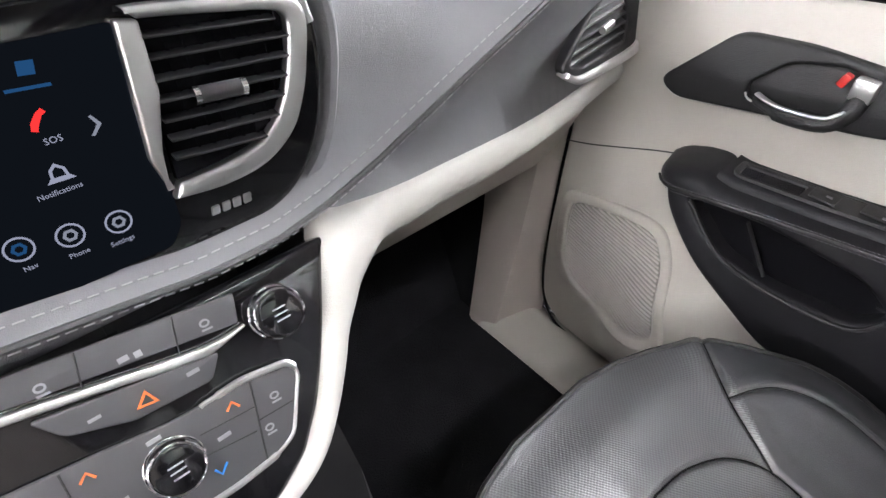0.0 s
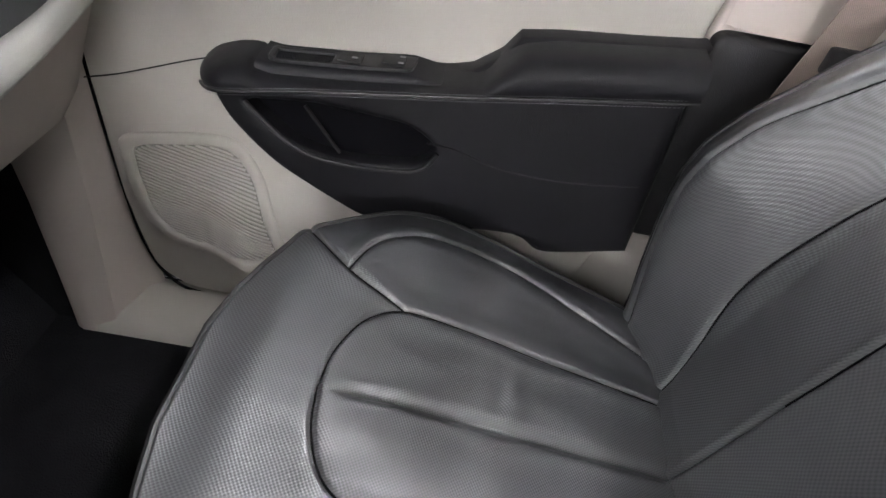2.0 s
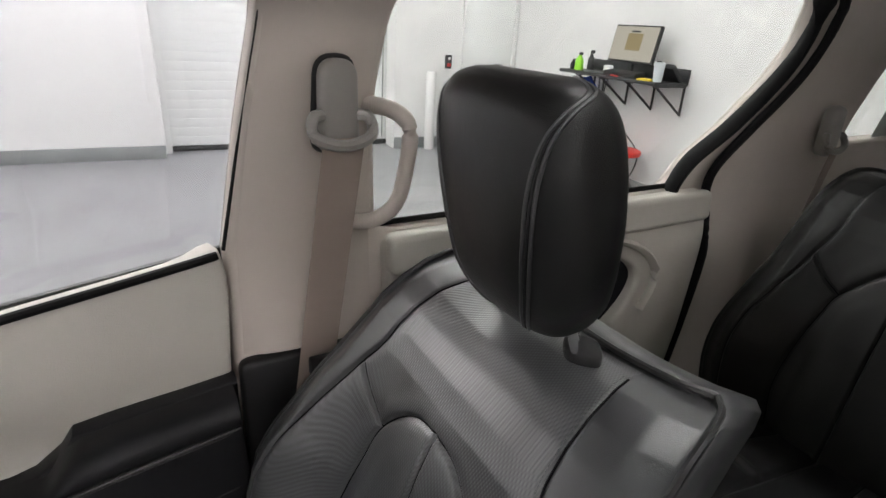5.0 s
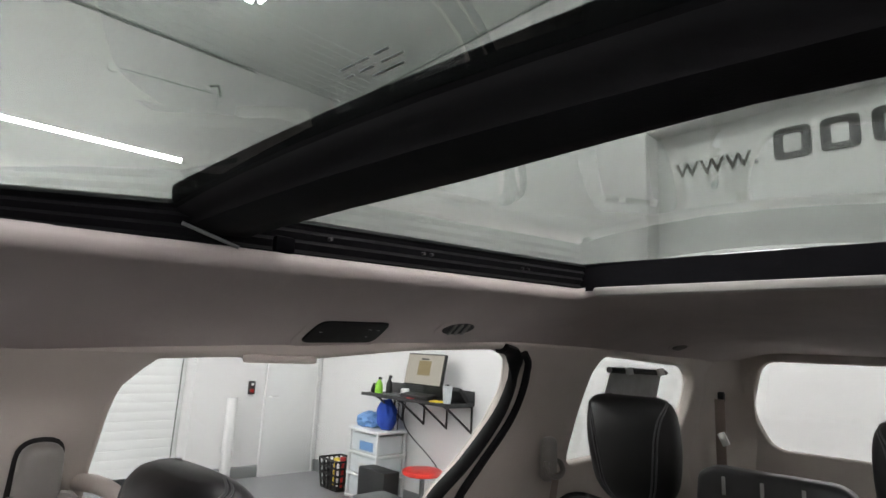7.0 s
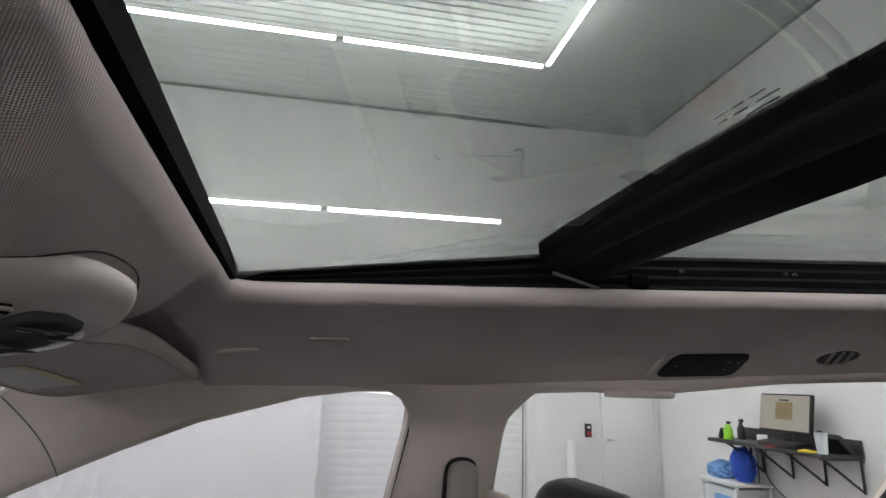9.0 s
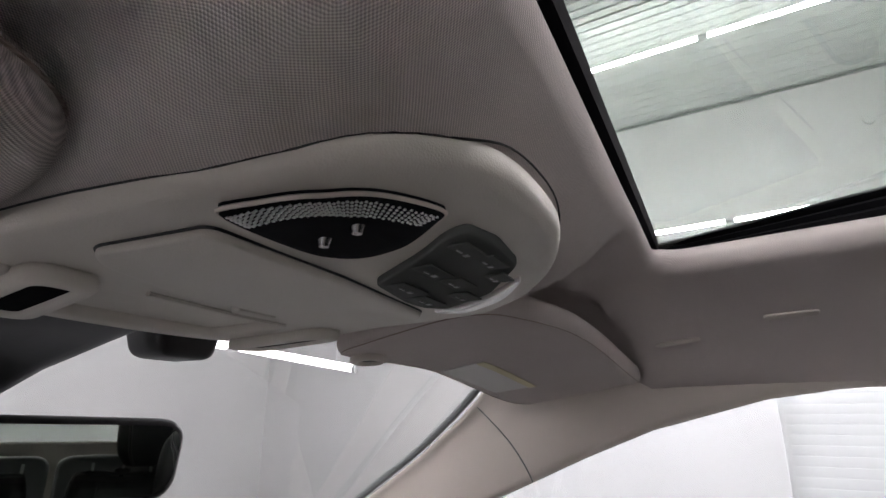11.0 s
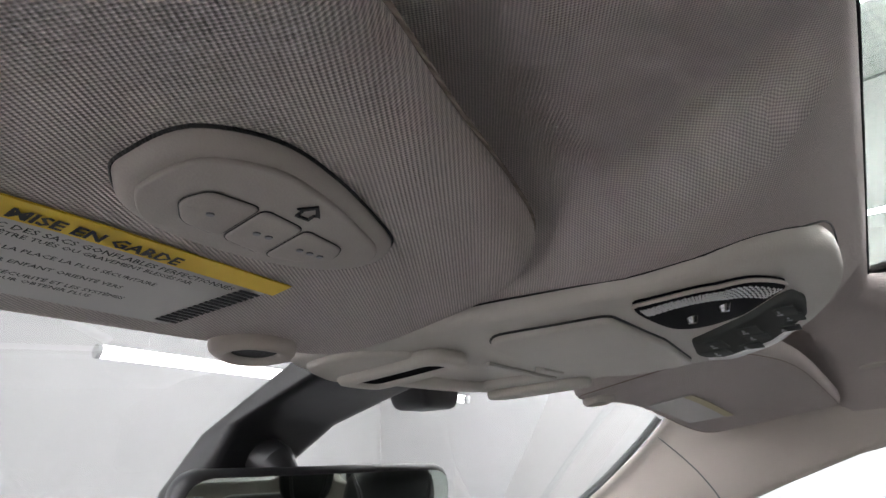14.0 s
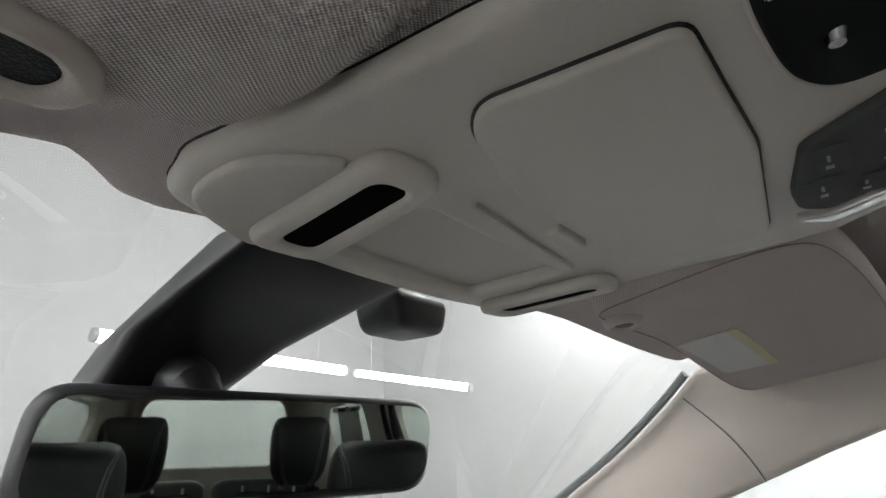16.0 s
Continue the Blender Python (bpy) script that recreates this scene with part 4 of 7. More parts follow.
# warning label, in two languages' worth of lines
A0, A1 = Vector((-0.200, 0.3405)), Vector((-0.284, 0.3315))
LU = (A0 - A1).normalized()
LV = Vector((-LU.y, LU.x))
lab = part("label", sheet([A1 - LU * 0.09, A0, A0 + LV * 0.052 - LU * 0.012, A1 - LU * 0.09 + LV * 0.055], (), 0.0006, 0, 0.02, under1(-0.0004)), M_PAPER, v1, "white and yellow air bag warning label")
part("band", sheet([A1 - LU * 0.09 - LV * 0.001, A0 - LV * 0.001 + LU * 0.001, A0 + LV * 0.0085 + LU * 0.001, A1 - LU * 0.09 + LV * 0.0085], (), 0.0006, 0, 0.02, under1(-0.0010)), M_YLAB, lab, "yellow heading band")


def print1(text, size, start, drop, mat, nm):
    p = start + LV * drop
    cu = bpy.data.curves.new("words", "FONT")
    cu.body, cu.size, cu.resolution_u = text, size, 1
    cu.align_x = "RIGHT"
    cu.offset = 0.00022 if nm == "heading" else 0.00005
    ob = bpy.data.objects.new("words", cu)
    me = ob.to_mesh()
    bm = bmesh.new()
    bm.from_mesh(me)
    ob.to_mesh_clear()
    bpy.data.objects.remove(ob)
    bpy.data.curves.remove(cu)
    for v in bm.verts:
        q = p + LU * v.co.x - LV * v.co.y
        v.co = on1(q.x, q.y, -0.0017)
    part(nm, bm, mat, lab)


L0 = A0 - LU * 0.2
print1("MISE EN GARDE", 0.0067, L0 + LU * 0.159, 0.0068, M_INK, "heading")
for i, (tx, sz, sh) in enumerate((("AVEC DES SACS GONFLABLES PERFECTIONNÉS", 0.0038, 0.185), ("ENFANTS PEUVENT ÊTRE TUÉS OU GRAVEMENT BLESSÉS PAR", 0.0031, 0.171), ("GONFLABLE.", 0.0031, 0.098),
                                  ("LE SIÈGE ARRIÈRE EST LA PLACE LA PLUS SÉCURITAIRE", 0.0031, 0.163), ("ENFANTS.", 0.0031, 0.100), ("INSTALLER UN SIÈGE POUR ENFANT ORIENTÉ VERS", 0.0031, 0.156),
                                  ("DU VÉHICULE.", 0.0031, 0.116), ("LES CEINTURES DE SÉCURITÉ ET LES SYSTÈMES", 0.0031, 0.161), ("DE L'AUTOMOBILISTE POUR OBTENIR PLUS", 0.0031, 0.152), ("SUR LES SACS GONFLABLES.", 0.0031, 0.128))):
    print1(tx, sz, L0 + LU * sh, 0.0124 + i * 0.0036, M_INK, "line_of_text")
for i in range(16):
    p = A0 - LU * 0.003 + LV * (0.011 + i * 0.0024) - LU * 0.0005 * i
    part("code_line", sheet([p, p - LU * 0.009, p - LU * 0.009 + LV * 0.0014, p + LV * 0.0014], (), 0.0002, 0, 0, under1(-0.0012)), M_INK, lab)
# the passenger's label, read from afar
def under2(off):
    return lambda a, b, w: put2(off)(a - CX - 0.156, b, 0) + Vector((0, 0, w))
l2 = part("label", sheet([(0.40, 0.345), (0.55, 0.33), (0.54, 0.385), (0.40, 0.40)], (), 0.0008, 0, 0.02, under2(-0.0008)), M_PAPER, v2, "white and yellow warning label")
part("band", sheet([(0.40, 0.343), (0.55, 0.328), (0.548, 0.338), (0.40, 0.353)], (), 0.0008, 0, 0.02, under2(-0.0018)), M_YPALE, l2)

# ---- rear-view mirror ----
mir = thing("rear_view_mirror", (0.03, 0.57, 1.50), "black rear-view mirror on a bracket at the windscreen", "mirror")
MA, MB = Vector((-0.092, 0.612, 1.499)), Vector((0.158, 0.516, 1.499))
mu_ = Vector((0.963, -0.268, 0)).normalized()
mv_ = Vector((0.0, -0.0245, 1)).normalized()
mw_ = mu_.cross(mv_).normalized()
mv_ = mw_.cross(mu_).normalized()
mc = (MA + MB) / 2
mo = rounded([(-0.133, -0.034), (0.128, -0.036), (0.134, 0.030), (-0.126, 0.036)], 0.022, 6)


def on_m(u, v, w):
    return mc + mu_ * u + mv_ * v + mw_ * w


part("housing", sheet(mo, (), 0.034, 0.010, place=lambda u, v, w: on_m(u, v, w - 0.018)), M_SATIN, mir)
part("glass", sheet([(p[0] * 0.945, p[1] * 0.82) for p in mo], (), 0.003, 0, place=lambda u, v, w: on_m(u, v, w + 0.001)), M_MIRROR, mir, "mirror glass")


def collar_ring(x0, x1, y0, y1, za, zb):
    return [(p[0], p[1], za + (zb - za) * (p[1] - y0) / (y1 - y0)) for p in rounded([(x0, y0), (x1, y0), (x1, y1), (x0, y1)], 0.016, 4)]


part("stalk_cover", loft([collar_ring(-0.030, 0.105, 0.475, 0.55, 1.612, 1.618), collar_ring(-0.036, 0.090, 0.54, 0.61, 1.591, 1.588), collar_ring(-0.042, 0.075, 0.60, 0.66, 1.570, 1.561),
                          collar_ring(-0.052, 0.03, 0.62, 0.70, 1.530, 1.515), collar_ring(-0.05, 0.02, 0.66, 0.73, 1.46, 1.46)]), M_SATIN, mir, "black stalk cover", 60)
part("ball_joint", tube([(0.0, 0.64, 1.55), (0.0, 0.60, 1.535), (0.01, 0.585, 1.51)], [0.022, 0.018, 0.012], 14), M_SATIN, mir)
solid("sensor_box", sheet(rounded([(0.115, 0), (0.19, 0), (0.182, 0.032), (0.125, 0.032)], 0.012), (), 0.05, 0.008, place=lambda u, v, w: Vector((u + 0.0, 0.555 + w, 1.614 - v))), M_SATIN, "small black sensor box at the windscreen", "sensor box")

# ---- switch panel, air outlets, hooks in the headliner ----


def liner_frame(y, x):
    """Point, tangents and inward normal of the headliner on the passenger's side."""
    e = 0.01
    p = Vector((x, y, liner(x, y)))
    u = Vector((0, -1, -(liner(x, y + e) - liner(x, y - e)) / (2 * e))).normalized()
    t = Vector((e, 0, liner(x + e, y) - liner(x, y))).normalized()
    n = t.cross(u).normalized()
    if n.z > 0:
        n = -n
    return p, u, -t, n


p, u, t, n = liner_frame(-0.708, 0.632)
pan = thing("climate_panel", p, "glossy black rear climate control panel set in the headliner", "control panel")
B = basis(p, u, t, n)
part("surround", sheet(rounded([(-0.112, -0.058), (0.112, -0.058), (0.106, 0.056), (-0.108, 0.056)], 0.034), [rounded([(-0.092, -0.040), (0.092, -0.040), (0.086, 0.038), (-0.088, 0.038)], 0.024)], 0.0045, 0.002, place=lambda a, b, w: B @ Vector((a, b, w))), M_KNIT, pan)
part("panel", sheet(rounded([(-0.093, -0.041), (0.093, -0.041), (0.087, 0.039), (-0.089, 0.039)], 0.024), (), 0.008, 0.003, place=lambda a, b, w: B @ Vector((a, b, w + 0.001))), M_MATT, pan)
for a, b in ((-0.068, 0.0), (0.055, -0.016), (0.068, 0.010), (0.045, 0.012)):
    part("mark", box(B @ Vector((a, b, 0.0045)), (0.006, 0.006, 0.001), rot=None), M_WGREY, pan)
for y, x in ((-1.022, 0.614), (-2.36, 0.575)):
    p, u, t, n = liner_frame(y, x)
    av = thing("air_outlet", p, "round grey swivelling air outlet in the headliner", "air outlet", "roof air outlets")
    B2 = basis(p, u, t, n)
    ring = [(math.cos(a) * 0.075, math.sin(a) * 0.042) for a in [i * math.pi / 16 for i in range(32)]]
    inn = [(0.7 * c[0], 0.62 * c[1]) for c in ring]
    part("ring", sheet(ring, [inn], 0.005, 0.002, place=lambda a, b, w: B2 @ Vector((a, b, w))), M_KNIT, av)
    part("well", sheet(inn, (), 0.003, 0, place=lambda a, b, w: B2 @ Vector((a, b, w + 0.001))), M_BLACK, av)
    for k in (-1, 0, 1):
        part("vane", box((0, 0, 0), (0.006, 0.05, 0.006), 0.002, rot=None), M_COVER, av).matrix_parent_inverse = Matrix.Identity(4) @ (av.matrix_basis.inverted() @ B2 @ pose(k * 0.024, 0.0, 0.004, 0, 0, 20))
for y, x in ((0.146, 0.582), (0.019, 0.543)):
    p, u, t, n = liner_frame(y, x)
    B3 = basis(p, u, t, n)
    solid("headliner_plug", sheet(rounded([(-0.028, -0.006), (0.028, -0.006), (0.028, 0.006), (-0.028, 0.006)], 0.005), (), 0.004, 0.0015, place=lambda a, b, w: B3 @ Vector((a, b, w))), M_TRIM, "small oblong cover cap in the headliner", "cover cap", "headliner cover caps")
p, u, t, n = liner_frame(-0.58, 0.695)
solid("coat_hook", sheet(spline([(-0.08, 0.0), (-0.05, 0.008), (0.05, 0.008), (0.08, 0.0), (0.05, -0.008), (-0.05, -0.008)], True, 6), (), 0.016, 0.006, place=lambda a, b, w: Vector((0.69 + b, -0.60 - a, 1.578 + w))), M_TRIM, "grey fold-away hook on the roof rail", "coat hook")

# ---- passenger door ----
door_f = thing("front_door", (0.78, 0.3, 0.32), "beige car door panel with black armrest and bezel, closed", "car door")


def bulge(y, z):
    """How far the lower door swells inwards round the loudspeaker and the bin."""
    s = math.exp(-(((y - 0.57) / 0.13) ** 4)) * sstep(0.80, 0.66, z) * sstep(0.34, 0.50, z)
    b = sstep(0.66, 0.54, z) * sstep(0.30, 0.44, z) * sstep(0.62, 0.50, y)
    return 0.008 * s + 0.05 * b * (0.6 + 0.4 * sstep(0.52, 0.45, z))


def x_door(y, z):
    x = lerp_table([(0.30, 0.765), (0.42, 0.735), (0.60, 0.722), (0.80, 0.732), (0.90, 0.742), (0.95, 0.730), (1.00, 0.722), (1.06, 0.732), (1.12, 0.755), (1.165, 0.785)], z - 0.07 * sstep(0.1, 0.7, 0.7 - y) + 0.03)
    return x - bulge(y, z)


def on_door(off):
    """Thickness grows into the cabin."""
    return lambda u, v, w: Vector((x_door(u, v) + off - w, u, v))


d_out = spline([(0.752, 1.02), (0.745, 0.82), (0.742, 0.60), (0.738, 0.42), (0.71, 0.335), (0.64, 0.305), (0.40, 0.30), (0.16, 0.30), (0.08, 0.34)], False, 5) + \
        spline([(0.0, 0.524), (-0.044, 0.61), (-0.068, 0.70), (-0.072, 1.00), (-0.076, 1.162), (0.0, 1.152), (0.15, 1.128), (0.30, 1.103), (0.50, 1.079), (0.67, 1.063), (0.75, 1.058)], False, 4)
part("panel", sheet(d_out, (), 0.05, 0.010, 0.035, on_door(0.025)), M_BEIGE, door_f, "beige vinyl door panel", 60)
part("belt_seal", tube([Vector((x_door(y, z) - 0.004, y, z + 0.006)) for y, z in spline([(-0.07, 1.163), (0.0, 1.152), (0.15, 1.128), (0.30, 1.103), (0.50, 1.079), (0.67, 1.063), (0.78, 1.056)], False, 5)], 0.007, 8), M_RUBBER, door_f)
# upper crease of the lower panel, its shade drawn as a black tube
part("crease_shade", tube([Vector((x_door(y, z) - 0.0005, y, z)) for y, z in spline([(0.748, 0.772), (0.70, 0.785), (0.648, 0.803), (0.59, 0.824), (0.545, 0.838)], False, 6)], 0.0011, 6), M_BLACK, door_f)

# loudspeaker field with slanted ribs
sp = [(0.698, 0.676), (0.63, 0.696), (0.548, 0.704), (0.513, 0.672), (0.489, 0.60), (0.466, 0.528), (0.484, 0.500), (0.570, 0.482), (0.646, 0.487), (0.690, 0.525), (0.702, 0.588), (0.706, 0.640)]
sp_o = spline(sp, True, 5)
cen = Vector((0.59, 0.60))
# backing in a darker plastic, for the shade in the gaps between ribs
spk = part("speaker_grille", sheet([cen + (p - cen) * 0.93 for p in sp_o], (), 0.006, 0.002, 0.03, on_door(0.001)), M_COVER, door_f, "ribbed beige loudspeaker grille")
part("grille_rim", sheet([cen + (p - cen) * 1.13 for p in sp_o], [[cen + (p - cen) * 0.95 for p in sp_o]], 0.018, 0.006, 0.03, on_door(0.0)), M_BEIGE, spk)


def inside(p, loop):
    c = False
    for i in range(len(loop)):
        a, b = loop[i - 1], loop[i]
        if (a[1] > p[1]) != (b[1] > p[1]) and p[0] < (b[0] - a[0]) * (p[1] - a[1]) / (b[1] - a[1]) + a[0]:
            c = not c
    return c


inner = [cen + (p - cen) * 0.935 for p in sp_o]
for i in range(46):
    base = 0.44 + i * 0.0068
    run = []
    for k in range(83):
        y = 0.712 - k * 0.0032
        z = base - 0.052 * (0.70 - y) / 0.24 + 0.02
        if inside((y, z), inner):
            run.append(Vector((x_door(y, z) - 0.0030, y, z)))
    if len(run) > 3:
        part("rib", tube(run[::3] + ([run[-1]] if (len(run) - 1) % 3 else []), 0.0019, 6), M_BEIGE, spk)

# black handle bezel, lever and lock
bz = rounded([(0.607, 0.943), (0.580, 0.924), (0.484, 0.942), (0.36, 0.962), (0.318, 0.972), (0.297, 0.996), (0.312, 1.016), (0.356, 1.036), (0.441, 1.038), (0.525, 1.030)], 0.018, 4)
cup = rounded([(0.487, 0.958), (0.372, 0.974), (0.368, 1.020), (0.402, 1.028), (0.458, 1.014), (0.492, 0.978)], 0.012, 4)
bez = part("bezel", sheet(bz, [cup], 0.016, 0.005, 0.03, on_door(-0.006)), M_BLACK, door_f, "matt black handle bezel")
part("cup", sheet([Vector((0.43, 0.995)) + (p - Vector((0.43, 0.995))) * 1.05 for p in cup], (), 0.003, 0, 0.02, on_door(-0.001)), M_BLACK, bez)
part("cup_rim", tube([on_door(-0.014)(p[0], p[1], 0) for p in cup[:9]], 0.0014, 6), M_SILVER, bez)
part("bezel_edge", tube([on_door(-0.008)(p[0], p[1], 0) for p in rounded([(0.604, 0.941), (0.580, 0.924), (0.484, 0.942), (0.36, 0.962)], 0.012)[2:-6]], 0.0015, 6), M_SILVER, bez)
lev = [(0.476, 0.962, 0.010), (0.45, 0.962, 0.024), (0.42, 0.965, 0.030), (0.392, 0.971, 0.030), (0.378, 0.985, 0.024), (0.374, 1.002, 0.016)]
lever = part("lever", tube([Vector((x_door(y, z) - d, y, z)) for y, z, d in spline(lev, False, 4)], [0.006] * 5 + [0.010] * 12 + [0.011] * 4, 12), M_BLACK, bez, "black pull lever with a satin silver edge")
part("lever_edge", tube([Vector((x_door(y, z) - d - 0.004, y, z + 0.0085)) for y, z, d in spline(lev[:5], False, 4)], 0.0042, 8, flat=0.6), M_SILVER, lever)
part("lock_slider", box(on_door(-0.018)(0.375, 1.014, 0), (0.016, 0.024, 0.026), 0.004), M_SILVER, bez, "silver lock slider")
part("lock_flag", box(on_door(-0.016)(0.397, 1.017, 0), (0.010, 0.009, 0.016), 0.002, rot=pose(0, 0, 0, 20, 0, 0)), M_RED, bez, "red unlocked mark")

# black lower panel and padded armrest
arm_top = [(-0.074, 0.976), (0.0, 0.966), (0.10, 0.955), (0.148, 0.947), (0.165, 0.920), (0.20, 0.894), (0.25, 0.880), (0.30, 0.872), (0.45, 0.856), (0.54, 0.84)]
arm_bot = [(0.548, 0.815), (0.526, 0.770), (0.474, 0.718), (0.423, 0.682), (0.353, 0.645), (0.30, 0.634), (0.20, 0.642), (0.094, 0.650), (0.05, 0.630), (0.0, 0.636), (-0.084, 0.655)]
pk = rounded([(0.505, 0.800), (0.432, 0.742), (0.365, 0.728), (0.255, 0.740), (0.225, 0.775), (0.27, 0.805), (0.40, 0.812)], 0.02, 4)
arm = part("lower_panel", sheet(arm_top + [(p.x, p.y) for p in spline(arm_bot, False, 4)], [pk], 0.045, 0.010, 0.04, on_door(-0.012)), M_DLEATH, door_f, "black leather lower door panel")
# shallow back coloured black, for the shade of a deeper pocket
part("pocket_back", sheet([Vector((0.36, 0.77)) + (p - Vector((0.36, 0.77))) * 1.06 for p in pk], (), 0.003, 0, 0.03, on_door(-0.004)), M_FLOCK, arm)
part("pocket_lip", tube([Vector((x_door(y, z) - 0.036, y, z)) for y, z in spline([(0.500, 0.800), (0.432, 0.742), (0.365, 0.727), (0.28, 0.732), (0.245, 0.745), (0.228, 0.772)], False, 5)], 0.0035, 8), M_BLACK, arm)
part("pocket_rib", tube([Vector((x_door(y, z) - 0.02, y, z)) for y, z in ((0.42, 0.80), (0.37, 0.735))], 0.003, 8), M_BLACK, arm)
part("lower_seam", tube([Vector((x_door(y, z) - 0.0348, y, z)) for y, z in spline([(0.245, 0.785), (0.20, 0.782), (0.14, 0.765), (0.05, 0.762), (-0.06, 0.775)], False, 5)], 0.0012, 5), M_DLEATH, arm)


def pad_top(y):
    return lerp_table([(-0.066, 0.973), (0.0, 0.964), (0.10, 0.952), (0.145, 0.942), (0.165, 0.922), (0.185, 0.896), (0.25, 0.882), (0.35, 0.869), (0.45, 0.860), (0.468, 0.863), (0.482, 0.871), (0.51, 0.867), (0.54, 0.858), (0.56, 0.848)], y)


def pad_low(y):
    return lerp_table([(-0.066, 0.922), (0.0, 0.912), (0.10, 0.897), (0.20, 0.880), (0.30, 0.865), (0.40, 0.850), (0.50, 0.832), (0.56, 0.820)], y)


rings = []
for i in range(64):
    y = -0.066 + 0.624 * i / 63
    e = math.sqrt(max(0.0, 1 - max(0.0, (y - 0.505) / 0.053) ** 2))
    zt, zb = pad_top(y), pad_low(y)
    zm, hh = (zt + zb) / 2, (zt - zb) / 2 * (0.5 + 0.5 * e)
    x1 = x_door(y, zm) + 0.0
    dx = 0.082 * e + 0.008
    rings.append(spline([(x1, y, zm + hh), (x1 - dx * 0.45, y, zm + hh * 1.02), (x1 - dx * 0.80, y, zm + hh * 0.86), (x1 - dx * 0.97, y, zm + hh * 0.35), (x1 - dx, y, zm - hh * 0.25), (x1 - dx * 0.93, y, zm - hh * 0.8), (x1 - dx * 0.75, y, zm - hh), (x1, y, zm - hh)], False, 3))
pad = part("armrest", loft(rings), M_DLEATH, door_f, "padded black leather armrest", 70)


def stitches(path, size, name, mat, parent, gap=2.0):
    """A row of short threads along a line."""
    P = [Vector(p) for p in path]
    out = []
    d = 0.0
    for a, b in zip(P, P[1:]):
        L = (b - a).length
        if L < 1e-6:
            continue
        t = (b - a) / L
        while d < L:
            c = a + t * d
            out.append(tube([c, c + t * size], size * 0.10, 4))
            d += size * gap
        d -= L
    return part(name, merge(*out), mat, parent)


for off in (0.0, 0.009):
    stitches([Vector((x_door(y, pad_low(y)) - (0.084 * math.sqrt(max(0.0, 1 - max(0.0, (y - 0.505) / 0.053) ** 2)) + 0.0085), y, pad_low(y) + 0.014 - off)) for y in [0.53 - i * 0.02 for i in range(30)]], 0.003, "stitching", M_THREAD, pad, 1.6)
part("piping", tube([Vector((x_door(y, pad_low(y)) - (0.084 * math.sqrt(max(0.0, 1 - max(0.0, (y - 0.505) / 0.053) ** 2)) + 0.0075), y, pad_low(y) + 0.0095)) for y in [0.545 - i * 0.01 for i in range(62)]], 0.0020, 8), M_LEATHER_DIM, pad)
pod_rings = []
for i in range(18):
    y = 0.235 + 0.237 * i / 17
    h = 0.010 * sstep(0.235, 0.285, y) * (1 - 0.3 * sstep(0.45, 0.472, y))
    z0 = pad_top(y)
    x1 = x_door(y, z0)
    pod_rings.append([(x1 + 0.005, y, z0 - 0.01), (x1 + 0.005, y, z0 + h), (x1 - 0.054, y, z0 + h), (x1 - 0.060, y, z0 + h * 0.75), (x1 - 0.063, y, z0 + h * 0.2), (x1 - 0.064, y, z0 - 0.012)])
pod = part("switch_pod", loft(pod_rings), M_DLEATH, door_f, "black window switch pod")


def on_pod(off):
    return lambda u, v, w: Vector((x_door(u, pad_top(u)) - 0.012 - v, u, pad_top(u) + 0.0095 + off + w))


sw_o = rounded([(0.27, 0.0), (0.462, 0.0), (0.460, 0.040), (0.275, 0.041)], 0.012)
well = rounded([(0.378, 0.007), (0.454, 0.007), (0.452, 0.034), (0.378, 0.034)], 0.006)
swp = part("switch_plate", sheet(sw_o, [well], 0.006, 0.002, 0.03, on_pod(0.001)), M_SATIN, pod)
part("well_floor", sheet(well, (), 0.002, 0, 0.03, on_pod(-0.0005)), M_CARPET, swp)
for y in (0.355, 0.30):
    part("switch", box(on_pod(0.007)(y, 0.021, 0), (0.026, 0.030, 0.003), 0.0014), M_BLACK, swp)
for y, v in ((0.350, 0.023), (0.290, 0.014), (0.290, 0.032)):
    part("mark", box(on_pod(0.0088)(y, v, 0), (0.004, 0.007, 0.0006)), M_WGREY, swp)
part("plate_rim", tube([on_pod(0.004)(p[0], p[1], 0) for p in sw_o], 0.0007, 5, True), M_BLACK, swp)

solid("kick_carpet", loft([[(x + 0.03, 1.15, z), (x + 0.024, 0.98, z), (x + 0.022, 0.85, z)] for x, z in ((0.632, 0.27), (0.642, 0.32), (0.66, 0.42), (0.682, 0.55), (0.70, 0.70), (0.715, 0.9), (0.72, 1.05))], closed=False), M_CARPET, "black carpet on the side of the footwell", "trim", kind="structure")
# sill, kick panel and hinge gap in front of the door
solid("kick_panel", loft([[(x + 0.03, 0.86 + 0.10 * (z - 0.27), z), (x + 0.006, 0.858 + 0.10 * (z - 0.27), z), (x, 0.845 + 0.08 * (z - 0.27), z), (x, 0.82, z), (x + 0.012, 0.785, z), (0.775, 0.752, z)] for x, z in ((0.632, 0.27), (0.642, 0.32), (0.66, 0.42), (0.682, 0.55), (0.70, 0.70), (0.715, 0.9), (0.72, 1.05))], closed=False), M_TRIM, "warm grey kick panel ahead of the door", "trim", kind="structure")
sill = loft([[(0.632, y, 0.27), (0.638, y, 0.295), (0.66, y, 0.312), (0.74, y, 0.312), (0.79, y, 0.28)] for y in (0.83, 0.74, 0.5, 0.2, -0.1, -0.4)], closed=False)
solid("sill_trim", sill, M_BEIGE, "beige plastic sill trim under the door", "trim", kind="structure")
